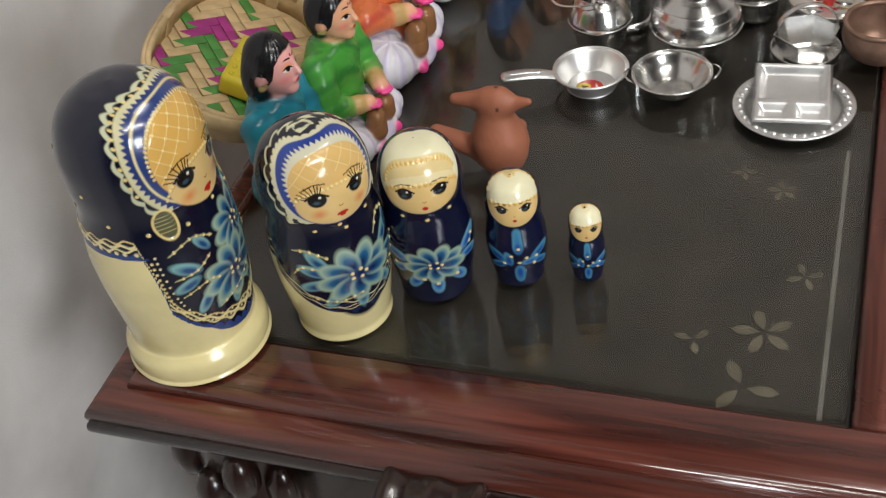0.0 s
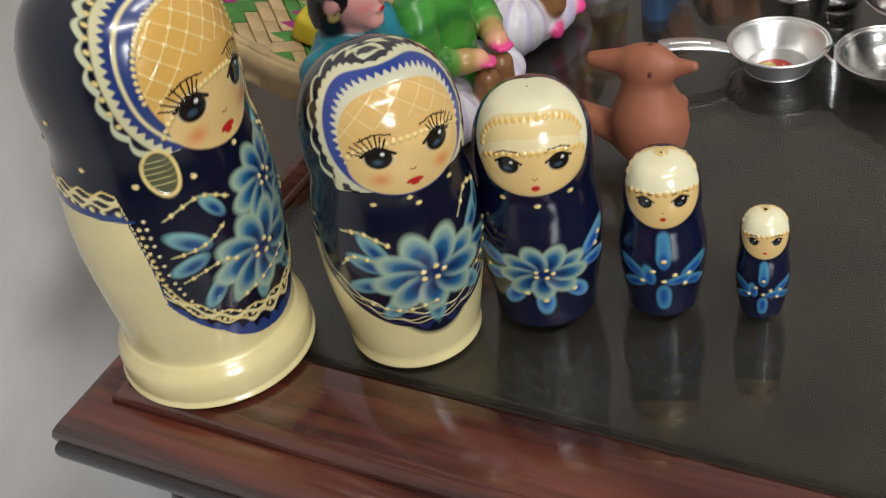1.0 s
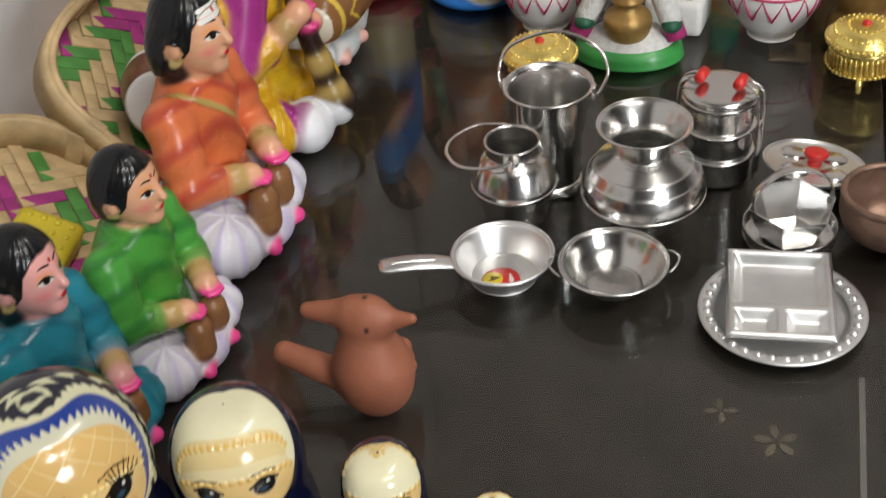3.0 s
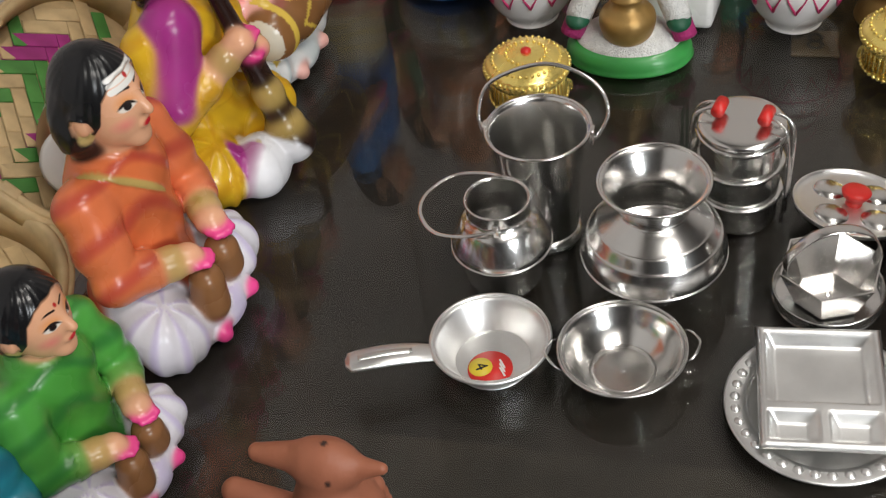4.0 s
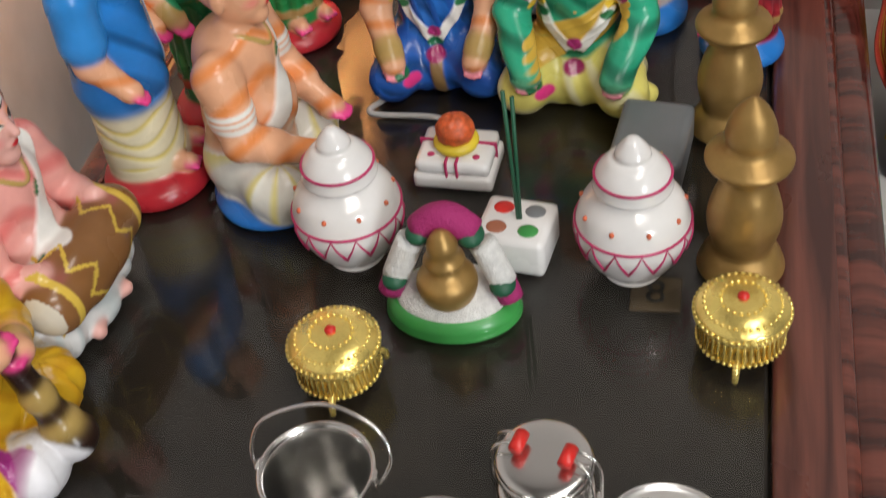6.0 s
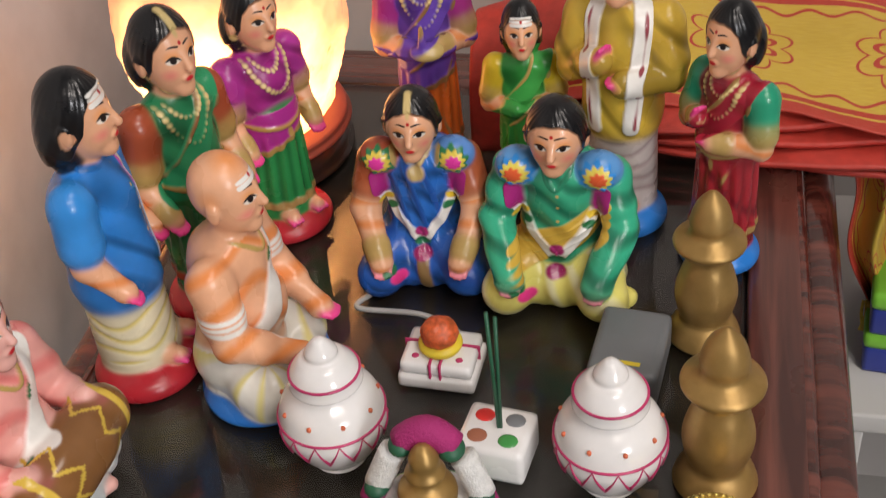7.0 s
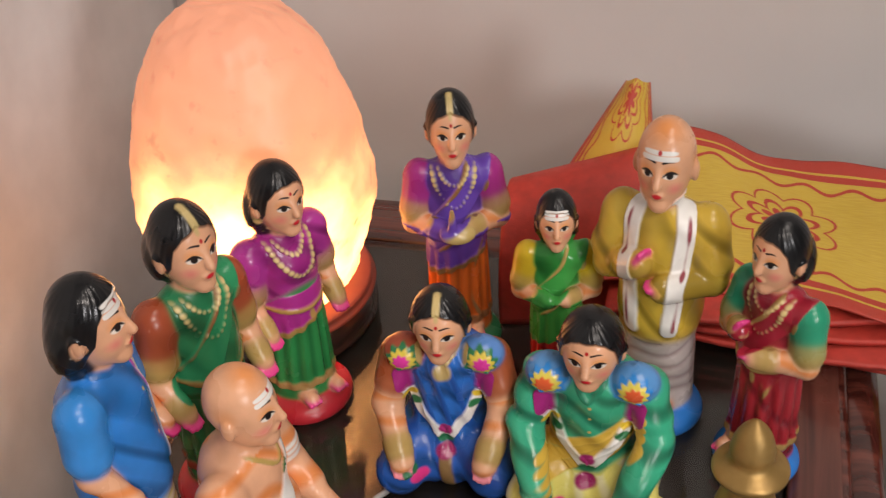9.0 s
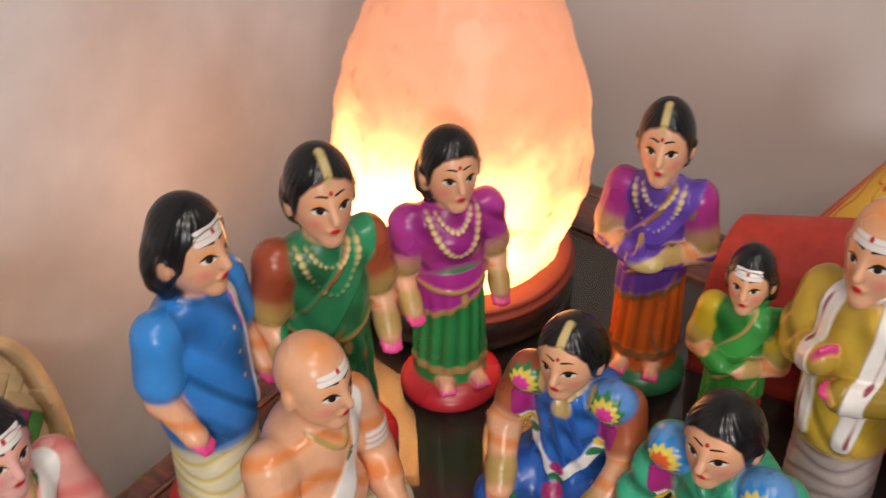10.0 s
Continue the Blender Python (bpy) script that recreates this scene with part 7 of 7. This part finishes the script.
# ---- woven winnowing trays ----
def woven_tray(x, y, z, rx, ry, rz, w, h):
    g = thing("woven_tray", pose(x, y, z, rx, ry, rz), "bamboo winnowing tray woven in green, magenta and natural strips", "tray", "woven trays against the cloth")

    def outline(t):
        c, s = math.cos(t), math.sin(t)
        return (w / 2 * abs(c) ** 0.7 * (1 if c > 0 else -1), h / 2 * abs(s) ** 0.75 * (1 if s > 0 else -1))

    n = 60
    for name, zz, hh, gr, w_ in (("rim_band", -0.002, 0.022, 1.0, 0.0022), ("outer_band", 0.009, 0.010, 1.045, 0.0020)):
        bm = bmesh.new()
        rings = []
        for i in range(n):
            ox, oy = outline(2 * math.pi * i / n)
            l_ = math.hypot(ox, oy)
            rings.append([bm.verts.new((ox * gr + ox / l_ * o, oy * gr + oy / l_ * o, z_)) for o, z_ in ((-w_, zz), (-w_, zz + hh), (0, zz + hh + 0.0012), (w_, zz + hh), (w_, zz))])
        for a, b in zip(rings, rings[1:] + rings[:1]):
            for k in range(5):
                bm.faces.new((a[k], b[k], b[(k + 1) % 5], a[(k + 1) % 5]))
        part(name, bm, M_BAMBOO, g)
    for i in range(0, n, 15):
        ox, oy = outline(2 * math.pi * i / n)
        part("binding", box(0.006, 0.010, 0.022, pose(ox * 0.995, oy * 0.995, -0.001, 0, 0, math.degrees(math.atan2(oy, ox))), 0.001), M_BAMBOO, g)
    mats = (M_BAMBOO, M_BGREEN, M_BAMBOO, M_BPINK, M_BGREEN, M_BAMBOO)
    meshes = []
    for m_ in mats:
        bm = box(0.0078, 0.0245, 0.0011, None, 0.0004, segs=1)
        bmesh.ops.transform(bm, matrix=Matrix.Rotation(radians(45), 4, "Z"), verts=bm.verts)
        me = bpy.data.meshes.new("strip")
        bm.to_mesh(me)
        bm.free()
        me.materials.append(m_)
        bm = bmesh.new()
        bm.from_mesh(me)
        bmesh.ops.transform(bm, matrix=Matrix.Rotation(radians(90), 4, "Z"), verts=bm.verts)
        me2 = bpy.data.meshes.new("strip")
        bm.to_mesh(me2)
        bm.free()
        me2.materials.append(m_)
        meshes.append((me, me2))
    bed = bmesh.new()
    vs = [bed.verts.new((outline(2 * math.pi * i / n)[0] * 0.97, outline(2 * math.pi * i / n)[1] * 0.97, 0.0)) for i in range(n)]
    bed.faces.new(vs)
    ex = bmesh.ops.extrude_face_region(bed, geom=bed.faces[:])
    bmesh.ops.translate(bed, vec=(0, 0, 0.0008), verts=[v for v in ex["geom"] if isinstance(v, bmesh.types.BMVert)])
    part("bed", bed, M_BAMBOO, g, smooth=False)
    step = 0.0084
    c45 = math.cos(math.pi / 4)
    for i in range(-14, 15):
        for j in range(-14, 15):
            u, v = i * step, j * step * 1.0
            px, py = (u - v) * c45, (u + v) * c45
            if abs(px / (w * 0.47)) ** 2.6 + abs(py / (h * 0.47)) ** 2.6 > 0.92:
                continue
            over = (i + 2 * j) % 3 == 0
            if (i + j) % 2:
                continue
            key = (i // 2 * 5 + (j // 3) * 3) % 6 if not over else (i // 3 + j // 2 * 2) % 6
            ob = new("strip", meshes[key][1 if over else 0])
            ob.parent = g
            ob.matrix_local = pose(px, py, 0.0010 + (0.0012 if over else 0.0006), 3 * (1 if over else -1), 0, 0)


woven_tray(-0.436, 0.222, 0.031, 0, 24, 3, 0.108, 0.152)
woven_tray(-0.430, 0.376, 0.040, 0, 46, -3, 0.108, 0.150)
woven_tray(-0.460, 0.500, 0.050, 0, 60, -5, 0.105, 0.110)
bm = box(0.034, 0.052, 0.016, None, 0.004)
for i in range(4):
    for j in range(6):
        ball((-0.011 + 0.0074 * i, -0.020 + 0.008 * j, 0.016), (0.0022, 0.0022, 0.0012), bm, 7, 5)
blk = part("yellow_block", bm, mat("yellow_soft_plastic", (0.62, 0.50, 0.03), 0.45, vary=0.12), smooth=True)
blk.matrix_world = pose(-0.418, 0.208, 0.0285, 0, 24, 6)
tagged(blk, "dotted yellow block resting in the woven tray", "block")
drum = thing("toy_drum", pose(-0.405, 0.345, 0.050, 75, 0, 30), "brown toy drum with white skins beside the trays", "drum")
part("barrel", lathe(smooth_profile([(0, -0.03), (0.016, -0.03), (0.021, 0.0), (0.016, 0.03), (0, 0.03)], 5), 36), mat("brown_drum_paint", (0.16, 0.06, 0.03), 0.35), drum)
for z in (-0.031, 0.029):
    part("skin", lathe(smooth_profile([(0, z), (0.0168, z), (0.0168, z + 0.003), (0, z + 0.003)], 2), 36), M_WHITE, drum)

# ---- salt lamp ----
lamp = thing("salt_lamp", pose(-0.357, 0.822, 0.0003), "glowing pink salt lamp on a dark wooden base", "lamp")
part("base", lathe(smooth_profile([(0, 0), (0.070, 0), (0.074, 0.006), (0.072, 0.016), (0.058, 0.022), (0, 0.022)], 4), 56), M_DARK, lamp, "round dark wooden base")
part("collar", lathe(smooth_profile([(0.0, 0.0221), (0.070, 0.0221), (0.074, 0.028), (0.066, 0.034), (0, 0.034)], 4), 56), mat("red_brown_clay_collar", (0.25, 0.05, 0.03), 0.5), lamp)
prof = smooth_profile([(0.0, 0.0345), (0.058, 0.0345), (0.068, 0.050), (0.077, 0.080), (0.0805, 0.112), (0.077, 0.150), (0.067, 0.190), (0.051, 0.222), (0.028, 0.241), (0.0, 0.246)], 10)
bm = lathe(prof, 96)
for v in bm.verts:
    if v.co.z > 0.036:
        n_ = v.co - Vector((0, 0, 0.14))
        v.co += n_.normalized() * (0.0045 * noise.noise(v.co * 22) + 0.0022 * noise.noise(v.co * 70) + 0.0012 * noise.noise(v.co * 160))
part("salt_block", bm, M_SALT, lamp, "rough glowing salt crystal")
lamp.scale = (0.975, 0.975, 0.975)

# ---- red and gold silk cloth ----


def silk(name, x0, x1, nx, fn, thick, parent, pattern=True):
    """A long strip of brocade laid along x; fn(s, v) gives its place, s along and v across (0..1)."""
    bm = bmesh.new()
    nv = 60
    rows_ = [[bm.verts.new(fn(i / nx, j / nv)) for j in range(nv + 1)] for i in range(nx + 1)]
    for i in range(nx):
        for j in range(nv):
            bm.faces.new((rows_[i][j], rows_[i + 1][j], rows_[i + 1][j + 1], rows_[i][j + 1]))
    me = bpy.data.meshes.new(name)
    bm.to_mesh(me)
    bm.free()
    me.shade_smooth()
    at = me.attributes.new("weave", "FLOAT_VECTOR", "POINT")
    L = x1 - x0
    at.data.foreach_set("vector", [q for i in range(nx + 1) for j in range(nv + 1) for q in (i / nx * L, j / nv * 0.17, 0.0)])
    me.materials.append(M_BROCADE if pattern else M_SILKR)
    ob = new(name, me)
    ob.parent = parent
    md = ob.modifiers.new("thick", "SOLIDIFY")
    md.thickness = thick
    return ob


M_BROCADE = mat("red_gold_brocade", (0.5, 0.3, 0.05), 0.42, vary=0.1, scale=200, bump=0.35, bump_scale=1500)
bn, bl = M_BROCADE.node_tree.nodes, M_BROCADE.node_tree.links
bb = bn["Principled BSDF"]
ba = bn.new("ShaderNodeAttribute")
ba.attribute_name = "weave"
bs = bn.new("ShaderNodeSeparateXYZ")
bl.new(ba.outputs["Vector"], bs.inputs[0])


def node(op, a, b=None, c=None):
    n_ = bn.new("ShaderNodeMath")
    n_.operation = op
    for i, v in enumerate((a, b, c)):
        if v is None:
            continue
        if isinstance(v, (int, float)):
            n_.inputs[i].default_value = v
        else:
            bl.new(v, n_.inputs[i])
    return n_.outputs[0]


su, sv = bs.outputs[0], bs.outputs[1]
vv = node("ABSOLUTE", node("SUBTRACT", sv, 0.085))
field = node("LESS_THAN", vv, 0.062)
# flower medallions: scalloped rings that repeat along the strip
pu = node("SUBTRACT", node("MODULO", node("ADD", su, 0.03), 0.115), 0.0575)
rad = node("SQRT", node("ADD", node("MULTIPLY", pu, pu), node("MULTIPLY", vv, vv)))
ang = node("ARCTAN2", node("SUBTRACT", sv, 0.085), pu)
scal = node("MULTIPLY", node("ABSOLUTE", node("SINE", node("MULTIPLY", ang, 4.0))), 0.010)
rr_ = node("SUBTRACT", rad, scal)
ringa = node("LESS_THAN", node("ABSOLUTE", node("SUBTRACT", rr_, 0.028)), 0.0011)
ringb = node("LESS_THAN", node("ABSOLUTE", node("SUBTRACT", rr_, 0.015)), 0.0022)
core = node("LESS_THAN", rr_, 0.006)
spray = node("LESS_THAN", node("ABSOLUTE", node("SUBTRACT", node("ADD", vv, node("MULTIPLY", node("SINE", node("MULTIPLY", su, 190.0)), 0.004)), 0.052)), 0.0018)
motif = node("MAXIMUM", node("MAXIMUM", ringa, ringb), node("MAXIMUM", core, spray))
edge_ = node("LESS_THAN", node("ABSOLUTE", node("SUBTRACT", vv, 0.070)), 0.0012)
gold_ = node("MAXIMUM", node("MULTIPLY", field, node("SUBTRACT", 1.0, motif)), edge_)
wn = bn.new("ShaderNodeTexNoise")
wn.inputs["Scale"].default_value = 1.0
wm = bn.new("ShaderNodeMapping")
wm.inputs["Scale"].default_value = (90, 900, 1)
bl.new(ba.outputs["Vector"], wm.inputs["Vector"])
bl.new(wm.outputs[0], wn.inputs["Vector"])
thread = bn.new("ShaderNodeMix")
thread.data_type = "RGBA"
thread.inputs["A"].default_value = (0.52, 0.30, 0.03, 1)
thread.inputs["B"].default_value = (0.70, 0.52, 0.08, 1)
bl.new(wn.outputs["Fac"], thread.inputs["Factor"])
bmix = bn.new("ShaderNodeMix")
bmix.data_type = "RGBA"
bmix.inputs["A"].default_value = (0.48, 0.05, 0.03, 1)
bl.new(thread.outputs["Result"], bmix.inputs["B"])
bl.new(gold_, bmix.inputs["Factor"])
bl.new(bmix.outputs["Result"], bb.inputs["Base Color"])

cloth = thing("silk_cloth", pose(0, 0, 0), "folded red and gold brocade silk cloth over table edge", "cloth")
CX0, CX1 = -0.150, 0.36


def top_fold(s, v):
    x = CX0 + (CX1 - CX0) * s
    drop = max(0.0, x - 0.10)
    hump = 0.050 * math.exp(-((x + 0.085) / 0.045) ** 2) + 0.012 * math.exp(-((x - 0.05) / 0.07) ** 2)
    y = 0.835 + 0.012 * math.sin(s * 9) + (0.150 - 0.02 * s) * v
    z = 0.036 + 0.020 * v + hump * (0.35 + 0.65 * v) * 0.35 - 0.25 * drop + 0.004 * math.sin(s * 23 + v * 5) + 0.003 * noise.noise((x * 30, v * 3, 1))
    return (x, y - 0.10 * hump, z)


def low_fold(dz, dy, seed):
    def fn(s, v):
        x = CX0 + 0.03 + (CX1 - CX0 - 0.03) * s
        drop = max(0.0, x - 0.10)
        return (x, 0.828 + dy + 0.010 * math.sin(s * 8 + seed) + 0.135 * v, 0.004 + dz + 0.010 * v - 0.25 * drop + 0.003 * noise.noise((x * 25, v * 4, seed)))
    return fn


silk("top_fold", CX0, CX1, 180, top_fold, 0.0015, cloth)
silk("lower_fold", CX0, CX1, 120, low_fold(0.000, 0.000, 1.0), 0.004, cloth, False)
silk("lower_fold", CX0, CX1, 120, low_fold(0.009, -0.006, 2.0), 0.004, cloth, False)
silk("lower_fold", CX0, CX1, 120, low_fold(0.018, 0.002, 3.0), 0.004, cloth, False)
silk("lower_fold", CX0, CX1, 120, low_fold(0.028, 0.000, 4.0), 0.004, cloth, False)


def peak(s, v):
    a = 2.6 * (v - 0.5)
    w = 0.062 * (1 - 0.85 * s)
    return (-0.140 + 0.026 * s + w * math.sin(a) * 0.8, 0.895 + 0.055 * s - 0.030 * math.cos(a) * (1 - 0.4 * s), 0.035 + 0.110 * s - 0.02 * abs(v - 0.5) * s)


silk("peaked_fold", 0, 0.16, 50, peak, 0.0015, cloth)


def left_roll(s, v):
    a = 2.9 * v - 0.2
    return (-0.195 + 0.105 * s, 0.880 + 0.02 * s - 0.045 * math.cos(a), 0.010 + 0.104 * math.sin(a) * (0.72 + 0.28 * s))


silk("rolled_fold", 0, 0.1, 40, left_roll, 0.0015, cloth, False)


def tail(s, v):
    return (0.085 + 0.030 * s + 0.040 * (v - 0.5) * (1 - 0.3 * s) + 0.006 * math.sin(s * 7), 0.850 + 0.010 * math.sin(v * 9) + 0.02 * s, 0.010 - 0.165 * s)


silk("hanging_end", 0, 0.17, 50, tail, 0.0015, cloth)
for k in range(16):
    x = 0.100 + 0.0018 * k
    part("fringe_tassel", tube(spline([(x, 0.868, -0.153), (x + 0.002 * math.sin(k), 0.866, -0.166), (x + 0.003 * math.cos(k * 2), 0.864, -0.180)], 3), lambda t: 0.0012 + 0.0006 * t, 6), M_SILKY, cloth)

# ---- boxes on a low white stand behind the table ----
stand = thing("low_stand", pose(0.23, 0.93, FLOOR), "low white stand with boxes beside the table", "stand")
part("top", box(0.30, 0.28, 0.02, Matrix.Translation((0, 0, 0.40)), 0.003), M_CEIL, stand)
for sx in (-1, 1):
    for sy in (-1, 1):
        part("leg", box(0.02, 0.02, 0.40, Matrix.Translation((sx * 0.135, sy * 0.125, 0)), 0.002), M_CEIL, stand)
for k in range(2):
    g = thing("tin_box", pose(0.172, 0.885 - 0.004 * k, FLOOR + 0.4205 + 0.043 * k, 0, 0, -6), "flat blue box with lime green lid on the stand", "box", "stacked blue boxes")
    part("base", box(0.13, 0.11, 0.026, None, 0.004), M_LACQBLUE, g)
    part("lid", box(0.134, 0.114, 0.016, Matrix.Translation((0, 0, 0.0262)), 0.005), M_LIME, g, "lime green lid")
    part("top_print", box(0.112, 0.092, 0.0006, Matrix.Translation((0, 0, 0.0423)), 0.0), M_LACQBLUE, g, smooth=False)
    part("label", box(0.045, 0.060, 0.0006, pose(-0.02, 0.0, 0.0431 if k else 0.0430, 0, 0, 12), 0.0), M_PAPER, g, smooth=False)
    part("print_bar", box(0.014, 0.0006, 0.010, pose(-0.02, -0.0555, 0.008)), M_PAPER, g, smooth=False)
